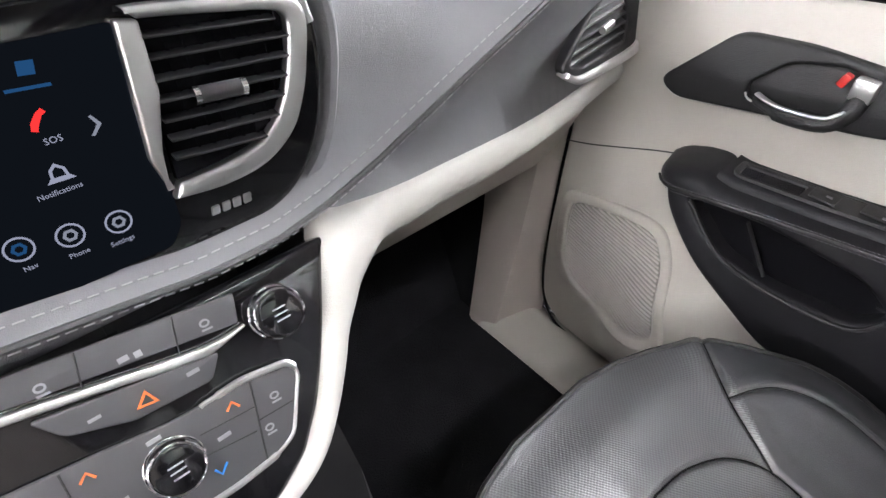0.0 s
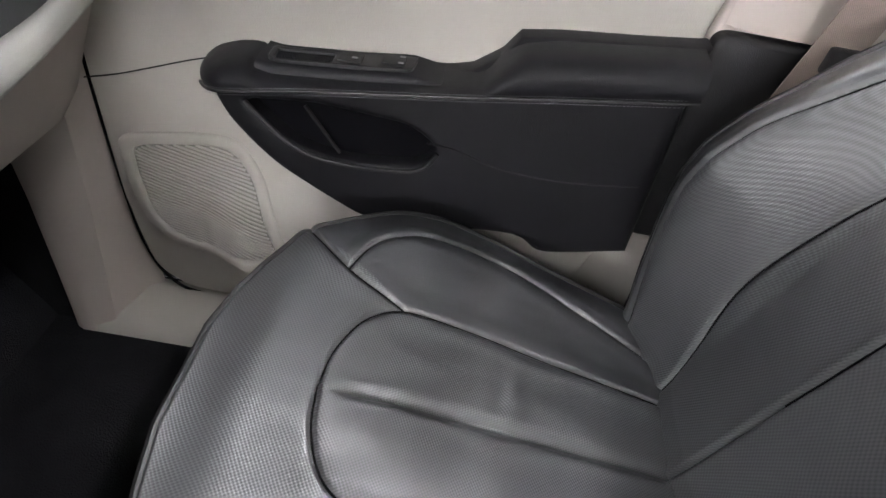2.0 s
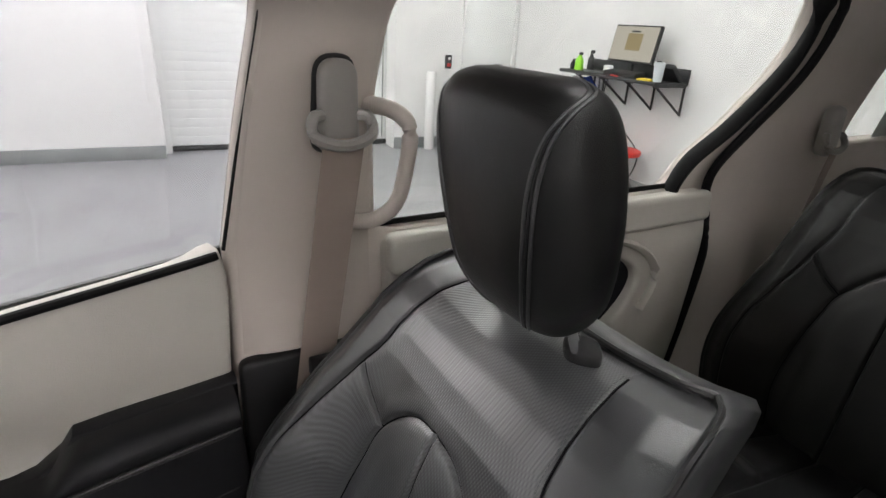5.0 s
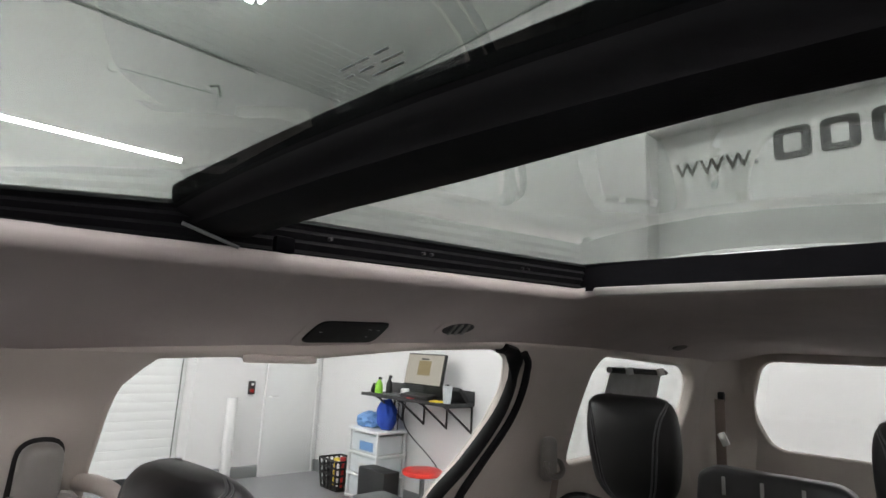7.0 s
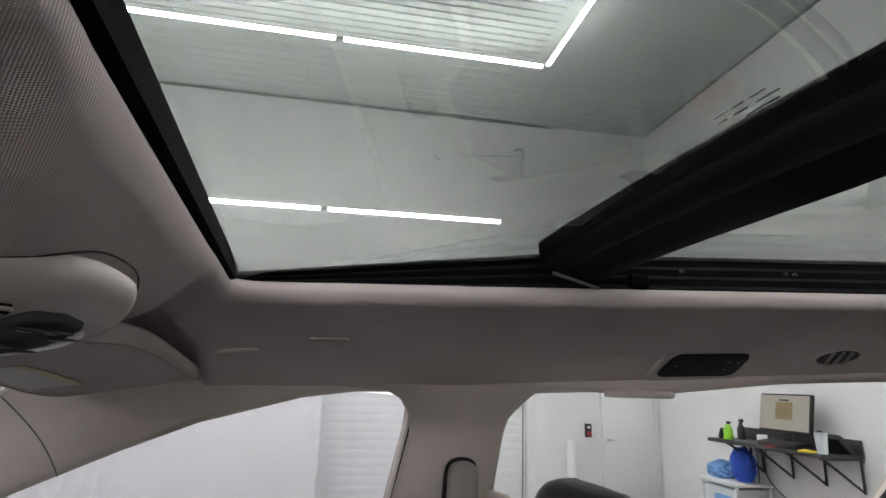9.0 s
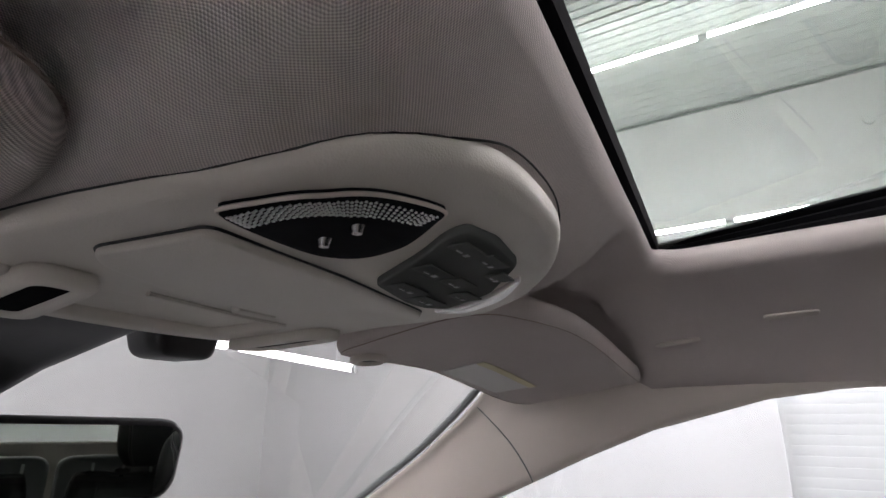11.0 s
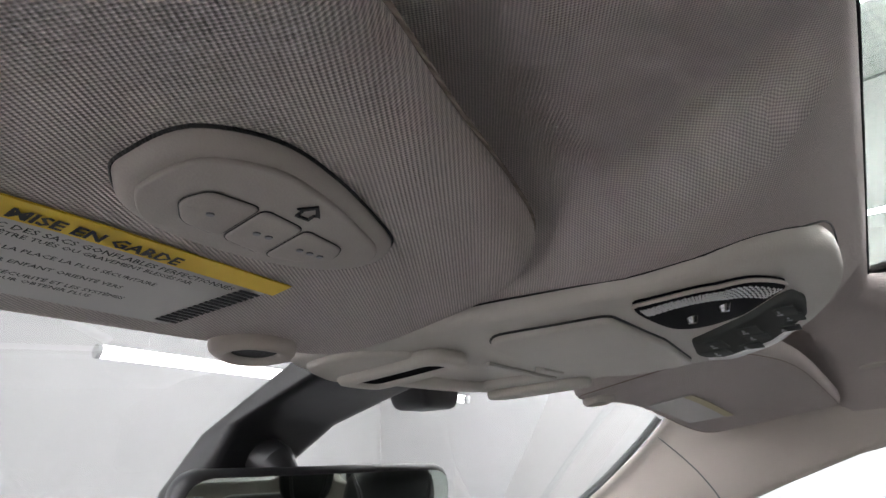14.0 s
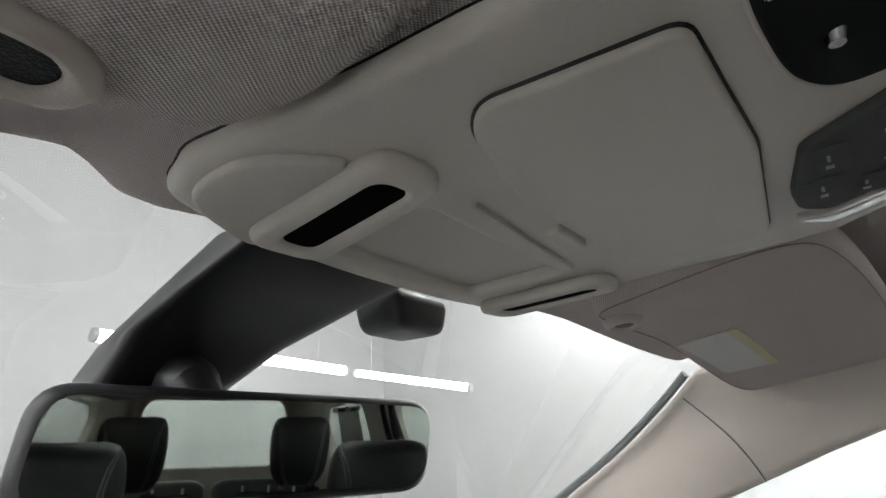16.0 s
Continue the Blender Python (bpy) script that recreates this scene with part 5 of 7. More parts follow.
# dark tube painted in for the shade between door panel and kick panel
solid("door_gap_shade", tube(spline([(0.755, 0.748, 1.02), (0.748, 0.752, 0.80), (0.742, 0.752, 0.58), (0.745, 0.746, 0.42), (0.752, 0.715, 0.325), (0.755, 0.64, 0.296), (0.76, 0.4, 0.292)], False, 6), 0.0032, 8), M_RUBBER, "black tube drawn for the shaded gap ahead of the door", "seal", kind="structure")
solid("mirror_sail", sheet([(0.66, 1.055), (1.10, 1.035), (1.06, 1.075), (0.80, 1.20), (0.74, 1.13)], (), 0.03, 0.006, place=lambda u, v, w: Vector((0.775 + w, u, v))), M_BEIGE, "beige corner trim at the base of the pillar", "trim", kind="structure")


# driver's door, out of view, shut to hold light off the footwell
leaf = mirror_x(sheet(d_out, (), 0.05, 0.010, 0.08, on_door(0.025)))
solid("driver_door", leaf, M_BEIGE, "beige vinyl driver's door panel, closed", "car door")

# B pillar foot, sliding door
solid("pillar_base", sheet(rounded([(0.10, 0.33), (-0.40, 0.33), (-0.40, 0.66), (-0.072, 0.66), (-0.03, 0.59), (0.02, 0.50)], 0.012), (), 0.03, 0.008, 0.1, lambda u, v, w: Vector((x_side(u, v) + 0.006 - w, u, v))), M_BEIGE, "beige lower trim at the foot of the middle pillar", "trim", kind="structure")
solid("pillar_foot", sheet(rounded([(-0.083, 0.668), (-0.40, 0.668), (-0.40, 0.985), (-0.083, 0.985)], 0.02), (), 0.03, 0.008, 0.1, lambda u, v, w: Vector((x_side(u, v) - 0.008 - w, u, v))), M_BLACK, "black lower trim of the middle pillar", "trim", kind="structure")
shield = []
for z in [0.99 + 0.594 * k / 22 for k in range(23)]:
    y0 = lerp_table([(0.99, -0.084), (1.168, -0.088), (1.36, -0.116), (1.50, -0.141), (1.535, -0.141), (1.56, -0.118), (1.584, -0.07)], z)
    y1 = lerp_table([(0.99, -0.328), (1.168, -0.326), (1.38, -0.309), (1.51, -0.322), (1.545, -0.336), (1.584, -0.37)], z)
    roll = 0.045 * sstep(1.50, 1.585, z) ** 1.6
    row = []
    for k in range(13):
        t = k / 12
        swell = 0.024 * (1 - abs(2 * t - 1) ** 3.2) - 0.006
        row.append((x_side(y0 + (y1 - y0) * t, z) - swell - roll, y0 + (y1 - y0) * t, z))
    shield.append(row)
solid("pillar_shield", loft(shield, closed=False), M_TRIM, "smooth warm grey cover of the middle pillar", "trim", kind="structure", angle=80)
seal_w = [Vector((x_side(y, z) + 0.006, y, z)) for y, z in spline([(-0.118, 1.36), (-0.144, 1.50), (-0.147, 1.535)], False, 5)]
solid("window_seal", tube([Vector((0.775, -0.083, 1.168))] + seal_w, 0.004, 6), M_RUBBER, "thin black seal at the pillar", "seal", kind="structure")
slide = thing("sliding_door", (0.76, -0.75, 0.4), "beige sliding door panel with a dark pocket, closed", "car door")
sd_o = rounded([(-0.335, 1.162), (-1.185, 1.168), (-1.192, 1.05), (-1.16, 0.80), (-1.10, 0.55), (-1.10, 0.40), (-0.36, 0.40)], 0.03)
sd_h = rounded([(-0.60, 1.045), (-0.90, 1.045), (-0.975, 0.99), (-0.955, 0.93), (-0.88, 0.86), (-0.60, 0.86)], 0.04)


def on_slide(off):
    return lambda u, v, w: Vector((x_side(u, v) + off - w, u, v))


part("panel", sheet(sd_o, [sd_h], 0.05, 0.014, 0.08, on_slide(-0.01)), M_BEIGE, slide)
part("pocket", sheet([Vector((-0.78, 0.95)) + (p - Vector((-0.78, 0.95))) * 1.08 for p in sd_h], (), 0.004, 0, 0.1, on_slide(-0.006)), M_CARPET, slide)
part("pocket_brow", tube([on_slide(-0.038)(y, z, 0) for y, z in spline([(-0.55, 1.075), (-0.80, 1.095), (-0.95, 1.062), (-1.02, 0.985), (-0.985, 0.90)], False, 6)], 0.016, 8, flat=0.5), M_BEIGE, slide)
part("ledge", sheet(rounded([(-0.335, 1.10), (-1.18, 1.10), (-1.18, 1.172), (-0.335, 1.172)], 0.02), (), 0.03, 0.012, 0.08, on_slide(-0.035)), M_BEIGE, slide)
part("glass_seal", tube([on_slide(0.02)(y, 1.175, 0) for y in (-0.33, -0.6, -0.9, -1.1)], 0.006, 6), M_RUBBER, slide)
part("latch", box(on_slide(-0.03)(-0.83, 1.18, 0), (0.02, 0.02, 0.014), 0.003), M_BLACK, slide)
frame_path = spline([(-1.10, 1.16), (-1.138, 1.237), (-1.245, 1.316), (-1.345, 1.415), (-1.388, 1.50), (-1.39, 1.58), (-1.355, 1.616), (-1.30, 1.626)], False, 6)
solid("door_seal", tube([Vector((x_side(y, z) + 0.006, y + 0.015, z)) for y, z in frame_path], 0.025, 10, flat=0.6), M_RUBBER, "thick black rubber seal round the sliding door glass", "seal", kind="structure")
solid("door_seal", tube([Vector((x_side(y, z) - 0.03, y, z)) for y, z in spline([(-1.352, 1.614), (-1.389, 1.578), (-1.388, 1.497), (-1.345, 1.408), (-1.247, 1.308), (-1.171, 1.218), (-1.182, 1.12), (-1.20, 1.0), (-1.165, 0.80), (-1.105, 0.55), (-1.10, 0.42)], False, 6)], 0.011, 8), M_RUBBER, "thin black seal behind the sliding door", "seal", kind="structure")

# grab handle and belts
gh = thing("grab_handle", (0.70, -0.30, 1.2), "warm grey grab handle behind the pillar", "grab handle")
part("bar", tube(spline([(0.735, -0.295, 1.388), (0.690, -0.322, 1.385), (0.672, -0.342, 1.36), (0.672, -0.338, 1.30), (0.678, -0.325, 1.245), (0.70, -0.298, 1.215), (0.748, -0.27, 1.20)], False, 5), 0.0125, 10), M_TRIM, gh)


def belt(parent, x, y, z, low, width=0.047, slot=False):
    """Turning loop with a cover and the webbing down to the floor."""
    part("cover", sheet(rounded([(-0.029, -0.070), (0.029, -0.070), (0.026, 0.060), (-0.026, 0.060)], 0.024), (), 0.040, 0.015, place=lambda u, v, w: Vector((x + 0.008 + w, y - u, z + 0.022 + v))), M_COVER, parent)
    if slot:
        # black sheet on the pillar draws the shade round the cover's edge
        part("slot", sheet(rounded([(-0.032, -0.075), (0.032, -0.075), (0.030, 0.066), (-0.030, 0.066)], 0.028), (), 0.004, 0.001, place=lambda u, v, w: Vector((x_side(y - u, z + 0.022 + v) - 0.026 + w, y - u, z + 0.022 + v))), M_BLACK, parent, "black sheet for the shaded slot behind the cover")
    part("slider", sheet(rounded([(-0.007, -0.03), (0.007, -0.03), (0.007, 0.03), (-0.007, 0.03)], 0.006), (), 0.01, 0.004, place=lambda u, v, w: Vector((x - 0.006 + w, y - u + 0.008, z + 0.032 + v))), M_BEIGE, parent)
    part("loop", tube(spline([(x - 0.006, y + 0.037, z + 0.008), (x - 0.018, y + 0.040, z - 0.018), (x - 0.022, y, z - 0.030), (x - 0.018, y - 0.040, z - 0.018), (x - 0.006, y - 0.037, z + 0.008), (x + 0.004, y, z + 0.004)], True, 4), 0.0085, 8, True), M_COVER, parent)
    rows = []
    for i in range(9):
        t = i / 8
        c = Vector((x - 0.02, y, z - 0.02)).lerp(Vector(low), t)
        s = width * (1 - 0.0 * t)
        rows.append([(c.x + 0.003 * math.cos(k / 2), c.y - s / 2 + s * k / 6, c.z) for k in range(7)])
    lo = [[(p[0] + 0.0018, p[1], p[2]) for p in r][::-1] for r in rows]
    part("webbing", loft([a + b for a, b in zip(rows, lo)]), M_BELT, parent, "beige belt webbing")


sb1 = thing("seat_belt", (0.69, -0.25, 1.40), "beige seat belt hanging from a turning loop on the pillar", "seat belt", "seat belts")
belt(sb1, 0.675, -0.236, 1.374, (0.705, -0.185, 0.86), 0.062, True)
part("tongue", box((0.66, -0.20, 1.0), (0.016, 0.05, 0.03), 0.004), M_BLACK, sb1)
sb2 = thing("seat_belt", (0.70, -1.56, 1.3), "beige seat belt hanging from a turning loop on the rear pillar", "seat belt", "seat belts")
belt(sb2, 0.68, -1.555, 1.285, (0.70, -1.50, 0.80))
sb3 = thing("seat_belt", (0.60, -2.95, 1.45), "dark seat belt with a silver tongue at the back", "seat belt", "seat belts")
part("guide", box((0.60, -2.96, 1.46), (0.03, 0.03, 0.05), 0.008), M_BLACK, sb3)
part("webbing", box((0.60, -2.93, 1.20), (0.045, 0.004, 0.5), 0.001), M_BELT, sb3)
part("tongue", box((0.585, -2.92, 1.27), (0.035, 0.012, 0.06), 0.004, rot=pose(0, 0, 0, 0, 25, 0)), M_SILVER, sb3)

# roller sun blind at the quarter window
sbld = thing("window_blind", (0.70, -2.2, 1.3), "grey mesh window blind hung on two hooks", "window blind")
part("cloth", sheet([(-1.98, 1.24), (-2.02, 1.56), (-2.47, 1.555), (-2.47, 1.24)], (), 0.002, 0, 0.15, lambda u, v, w: Vector((x_side(u, v) + 0.02 + w, u, v))), material("blind_mesh", (0.55, 0.56, 0.55), 0.9, vary=0.1, vscale=20), sbld)
part("roller", tube([(x_side(-2.0, 1.57) + 0.015, -2.0, 1.572), (x_side(-2.5, 1.56) + 0.015, -2.5, 1.566)], 0.012, 10), M_BLACK, sbld)
for y in (-2.12, -2.40):
    part("hook", cyl((x_side(y, 1.57) - 0.004, y, 1.582), (x_side(y, 1.57) - 0.012, y, 1.556), 0.015, n=12), M_DOORW, sbld)

# ---- dashboard ----
dash = thing("dashboard", (CX, 0.75, 0.9), "black leatherette dashboard with screen, vents and cream trim", "dashboard")


def z_seam(x):
    return lerp_table([(-0.8, 1.10), (-0.10, 0.985), (0.03, 0.968), (0.07, 0.962), (0.14, 0.962), (0.194, 0.971), (0.255, 0.988), (0.324, 1.018), (0.40, 1.052), (0.485, 1.087), (0.561, 1.112), (0.66, 1.125), (0.80, 1.125)], x)


def z_cream(x):
    return lerp_table([(-0.8, 0.95), (0.0, 0.945), (0.172, 0.946), (0.23, 0.937), (0.30, 0.931), (0.419, 0.930), (0.583, 0.930), (0.72, 0.938), (0.80, 0.945)], x)


def y_face(x):
    return 0.628 + 0.012 * sstep(0.1, 0.3, x) + 0.03 * sstep(0.45, 0.78, x)


rows = []
for i in range(80):
    x = -0.70 + 1.47 * i / 79
    yf, zs, zc = y_face(x), z_seam(x), z_cream(x)
    top = max(zs + 0.03, 1.135 + 0.02 * sstep(0.3, 0.0, abs(x - 0.1)))
    hollow = 0.035 * sstep(0.10, 0.26, x) * sstep(0.66, 0.42, x)
    under = sstep(0.235, 0.17, x)
    rows.append([(x, 1.22, 1.07), (x, 1.05, 1.105), (x, 0.92, top), (x, 0.80, top - 0.002), (x, yf + 0.10, zs + (top - zs) * 0.80), (x, yf + 0.055 + 0.03 * under, zs + (top - zs) * 0.50), (x, yf + 0.022 + 0.03 * under + 0.4 * hollow, zs + (top - zs) * 0.22), (x, yf + 0.004 + 0.004 * under, zs + 0.008 + 0.004 * under),
                 (x, yf - 0.002, zs), (x, yf + 0.003, zs - 0.006), (x, yf + 0.006 + hollow * 0.3, zs - (zs - zc) * 0.3), (x, yf + 0.012 + hollow * 0.7, zs - (zs - zc) * 0.65), (x, yf + 0.014, zc + 0.002), (x, yf + 0.05, zc - 0.02)])
pad_d = part("pad", loft([r[:9] for r in rows], closed=False), M_DASH, dash, "grained black leatherette pad", 80)
part("lower_band", loft([r[8:] for r in rows], closed=False), M_BAND, dash, "smooth black leather band under the seam", 80)
for off in (0.012, -0.010):
    stitches([Vector((x, y_face(x) + (0.0062 if off > 0 else -0.0030), z_seam(x) + (off if off > 0 else -0.0045))) for x in [-0.25 + i * 0.012 for i in range(80)]], 0.0075, "stitching", M_THREADL, pad_d, 1.5)
part("seam", tube([Vector((x, y_face(x) - 0.002, z_seam(x))) for x in [-0.3 + i * 0.02 for i in range(52)]], 0.003, 6), M_LEATHER, pad_d)
# cream trim: one piece that runs along the dash and turns down beside the stack
bar_sec = []
for x in (0.77, 0.70, 0.587, 0.50, 0.42, 0.35, 0.30, 0.265):
    yf, zc = y_face(x) + 0.012, z_cream(x)
    h = lerp_table([(0.265, 0.046), (0.30, 0.048), (0.42, 0.046), (0.587, 0.036), (0.76, 0.028)], x)
    bar_sec.append(((x, yf, zc + 0.002), (x - 0.01 * sstep(0.33, 0.265, x), yf - 0.004 - 0.010 * sstep(0.33, 0.265, x), zc - h)))
bar_sec += [((0.215, 0.630, 0.942), (0.224, 0.612, 0.902)), ((0.178, 0.620, 0.950), (0.197, 0.596, 0.896)), ((0.161, 0.601, 0.923), (0.181, 0.585, 0.884)), ((0.144, 0.581, 0.894), (0.163, 0.572, 0.870)),
            ((0.127, 0.562, 0.868), (0.146, 0.556, 0.852)), ((0.107, 0.543, 0.841), (0.122, 0.536, 0.829)), ((0.078, 0.524, 0.813), (0.093, 0.518, 0.804)), ((0.043, 0.512, 0.796), (0.056, 0.507, 0.788)), ((-0.03, 0.502, 0.782), (-0.02, 0.496, 0.772))]
cols = []
for a, b in bar_sec:
    a, b = Vector(a), Vector(b)
    n = Vector((0, -1, 0.35)).normalized()
    w = min(0.012, (b - a).length * 0.28)
    cols.append([a + Vector((0, 0.03, 0.002)), a, a.lerp(b, 0.15) + n * w * 0.6, a.lerp(b, 0.5) + n * w, a.lerp(b, 0.85) + n * w * 0.6, b, b + Vector((0, 0.03, -0.002)), b + Vector((0.002, 0.08, 0.0))])
fine = [spline([c[k] for c in cols], False, 5) for k in range(8)]
part("cream_bar", loft([list(r) for r in zip(*fine)], closed=False), M_CREAM, dash, "cream trim bar", 80)
# stack in the middle: a sloping face
SO, SN = Vector((0.0, 0.62, 0.95)), Vector((0, -1, 0.7)).normalized()
SU, SV = Vector((1, 0, 0)), Vector((0, 0.7, 1)).normalized()


def on_stack(u, v, w):
    return SO + SU * (u + 0.0) + SV * v + SN * w


st_l = [(-0.13, 0.0), (0.178, 0.0), (0.161, -0.033), (0.144, -0.07), (0.127, -0.101), (0.107, -0.133), (0.078, -0.167), (0.043, -0.188), (-0.02, -0.205), (-0.13, -0.22)]
stack = part("stack_face", sheet(rounded(st_l, 0.006), (), 0.03, 0.006, place=lambda u, v, w: on_stack(u, v, w - 0.015)), M_GLOSS, dash, "glossy black control stack")
part("stack_side", loft([[Vector(b) + Vector((-0.002, 0.02, 0)), Vector(b) + Vector((-0.002, 0.12, -0.03)), Vector(b) + Vector((-0.02, 0.32, -0.22))] for a, b in bar_sec[8:]], closed=False), M_BLACK, dash)


def key(pts, r, h=0.005, mat=M_KEY, nm="key", off=0.0, parent=stack):
    return part(nm, sheet(rounded(pts, r), (), h, 0.0015, place=lambda u, v, w: on_stack(u, v, w + off + h / 2)), mat, parent)


def mark(u, v, su, sv, mat=M_WGREY, off=0.0072):
    su, sv = su * 0.55, sv * 0.42
    return part("mark", sheet([(u - su, v - sv), (u + su, v - sv), (u + su, v + sv), (u - su, v + sv)], (), 0.0006, 0, place=lambda a, b, w: on_stack(a, b, w + off)), mat, stack)


key([(-0.13, 0.020), (0.084, -0.0085), (0.077, -0.033), (-0.13, -0.001)], 0.003)
for u, v in ((0.0355, -0.0030), (-0.030, 0.0055)):
    part("gap", tube([on_stack(u, v, 0.0052), on_stack(u - 0.0085, v - 0.0335, 0.0052)], 0.0007, 4), M_BLACK, stack)


def glyph(u, v, s, w=0.0056):
    """A small pictogram: a ring with a bar under it."""
    o = [(u + math.cos(a) * s, v + s * 0.3 + math.sin(a) * s * 0.8) for a in [k * math.pi / 6 for k in range(12)]]
    h = [(u + math.cos(a) * s * 0.6, v + s * 0.3 + math.sin(a) * s * 0.42) for a in [k * math.pi / 6 for k in range(12)]]
    part("pictogram", merge(sheet(o, [h], 0.0004, 0, place=lambda a, b, q: on_stack(a, b, q + w)),
         sheet([(u - s, v - s * 1.1), (u + s, v - s * 1.25), (u + s, v - s * 0.85), (u - s, v - s * 0.7)], (), 0.0004, 0, place=lambda a, b, q: on_stack(a, b, q + w))), M_WGREY, stack)


glyph(0.054, -0.0208, 0.0042)
glyph(-0.057, -0.0072, 0.0042)
mark(-0.006, -0.0150, 0.007, 0.005, off=0.0056)
mark(0.004, -0.0165, 0.005, 0.006, off=0.0056)
sl = [(-0.13, -0.004, 0.0036), (-0.082, -0.0145, 0.0036), (-0.03, -0.025, 0.0036), (0.02, -0.036, 0.0042), (0.046, -0.0405, 0.0042), (0.060, -0.0395, 0.0028), (0.080, -0.0365, 0.0010)]
part("silver_line", sheet([(u, v + h) for u, v, h in sl] + [(u, v - h) for u, v, h in sl[::-1]], (), 0.008, 0.0015, place=lambda a, b, w: on_stack(a, b, w + 0.004)), M_SILVER, stack)
key([(-0.074, -0.024), (0.054, -0.0455), (0.040, -0.0640), (-0.018, -0.0610), (-0.060, -0.0455)], 0.005)
tri = [(-0.0150, -0.0535), (0.0010, -0.0560), (-0.0045, -0.0430)]
part("warning_mark", sheet(tri, [[(-0.0115, -0.0525), (-0.0020, -0.0540), (-0.0050, -0.0462)]], 0.0006, 0, place=lambda a, b, w: on_stack(a, b, w + 0.0058)), M_ORANGE, stack)
mark(0.030, -0.0496, 0.009, 0.004, off=0.0056)
mark(-0.040, -0.0438, 0.008, 0.003, off=0.0056)
cl = [(-0.12, -0.058), (-0.05, -0.0675), (0.0, -0.076), (0.036, -0.0770), (0.057, -0.0760), (0.098, -0.0830), (0.102, -0.095), (0.075, -0.1420), (0.056, -0.1495), (0.020, -0.152), (-0.04, -0.150), (-0.12, -0.138)]
key(cl, 0.006)
part("climate_rim", tube([on_stack(p[0], p[1], 0.005) for p in rounded([(0.020, -0.0765), (0.036, -0.0768), (0.057, -0.0758), (0.098, -0.0830), (0.102, -0.095), (0.075, -0.1420), (0.056, -0.1495), (0.020, -0.152), (-0.03, -0.150)], 0.008)[3:-3]], [0.002] * 6 + [0.0032] * 16 + [0.0018] * 14 + [0.003] * 12), M_SILVER, stack)
for q in (((0.064, -0.077), (0.046, -0.150)), ((0.012, -0.0975), (0.058, -0.1020)), ((0.008, -0.1150), (0.050, -0.1210)), ((0.055, -0.114), (0.091, -0.116)), ((-0.075, -0.066), (-0.080, -0.142))):
    part("gap", tube([on_stack(u, v, 0.0052) for u, v in q], 0.0008, 4), M_BLACK, stack)
for u, v in ((0.043, -0.0904), (-0.062, -0.0782)):
    part("arrow", tube([on_stack(u - 0.0055, v - 0.002, 0.0056), on_stack(u + 0.0005, v + 0.003, 0.0056), on_stack(u + 0.0045, v - 0.0035, 0.0056)], 0.0011, 5), M_ORANGE, stack)
part("arrow", tube([on_stack(0.009, -0.1290, 0.0056), on_stack(0.0125, -0.1355, 0.0056), on_stack(0.0195, -0.1290, 0.0056)], 0.0011, 5), material("blue_mark", (0.03, 0.25, 0.7), 0.5), stack)
glyph(0.075, -0.1035, 0.0042)
glyph(0.060, -0.1255, 0.0042)
mark(0.027, -0.1090, 0.010, 0.004, off=0.0056)
mark(-0.052, -0.1080, 0.008, 0.003, off=0.0056)
mark(-0.016, -0.0810, 0.010, 0.004, off=0.0056)
for u, v, r in ((0.108, -0.040, 0.0215), (-0.012, -0.1075, 0.0210)):
    kb = part("knob", cyl(on_stack(u, v, 0.0), on_stack(u, v, 0.018), r, r * 0.92, n=36, bevel=0.003), M_GLOSS, stack, "glossy black knob with a chrome ring")
    part("ring", tube([on_stack(u + math.cos(a) * r * 0.96, v + math.sin(a) * r * 0.96, 0.0145) for a in [i * math.pi / 18 for i in range(36)]], 0.0014, 6, True), M_CHROME, kb)
    part("ring", tube([on_stack(u + math.cos(a) * r * 1.05, v + math.sin(a) * r * 1.05, 0.004) for a in [i * math.pi / 18 for i in range(36)]], 0.0016, 6, True), M_CHROME, kb)
    for s in (-0.005, 0.0, 0.005):
        part("mark", sheet([(u - 0.006, v + s - 0.0006), (u + 0.006, v + s - 0.0006), (u + 0.006, v + s + 0.0006), (u - 0.006, v + s + 0.0006)], (), 0.0006, 0, place=lambda a, b, w: on_stack(a, b, w + 0.0185)), M_WGREY, kb)

# screen and middle vent: a face that leans back a little
FO, FN, FV = Vector((0.0, 0.650, 1.0)), Vector((0, -1, 0.12)).normalized(), Vector((0, 0.12, 1)).normalized()


def on_face(u, v, w):
    return FO + Vector((1, 0, 0)) * u + FV * v + FN * w


cl_o = rounded([(-0.30, -0.024), (0.10, -0.030), (0.165, -0.022), (0.205, 0.02), (0.226, 0.10), (0.218, 0.150), (0.19, 0.172), (-0.30, 0.185)], 0.03, 5)
clu = part("screen_surround", sheet(cl_o, (), 0.05, 0.008, place=lambda u, v, w: on_face(u, v, w - 0.022)), M_GLOSS, dash, "glossy black screen surround")
hood = part("hood", sheet([Vector((0.0, 0.08)) + (Vector(p) - Vector((0.0, 0.08))) * 1.12 for p in cl_o], [[Vector((0.0, 0.08)) + (Vector(p) - Vector((0.0, 0.08))) * 1.02 for p in cl_o]], 0.05, 0.014, place=lambda u, v, w: on_face(u, v, w - 0.030)), M_DASH, dash)
part("top_line", tube([on_face(u, v, 0.004) for u, v in spline([(-0.28, 0.182), (0.0, 0.176), (0.17, 0.168), (0.205, 0.150), (0.215, 0.12)], False, 5)], 0.004, 8), M_SILVER, dash)
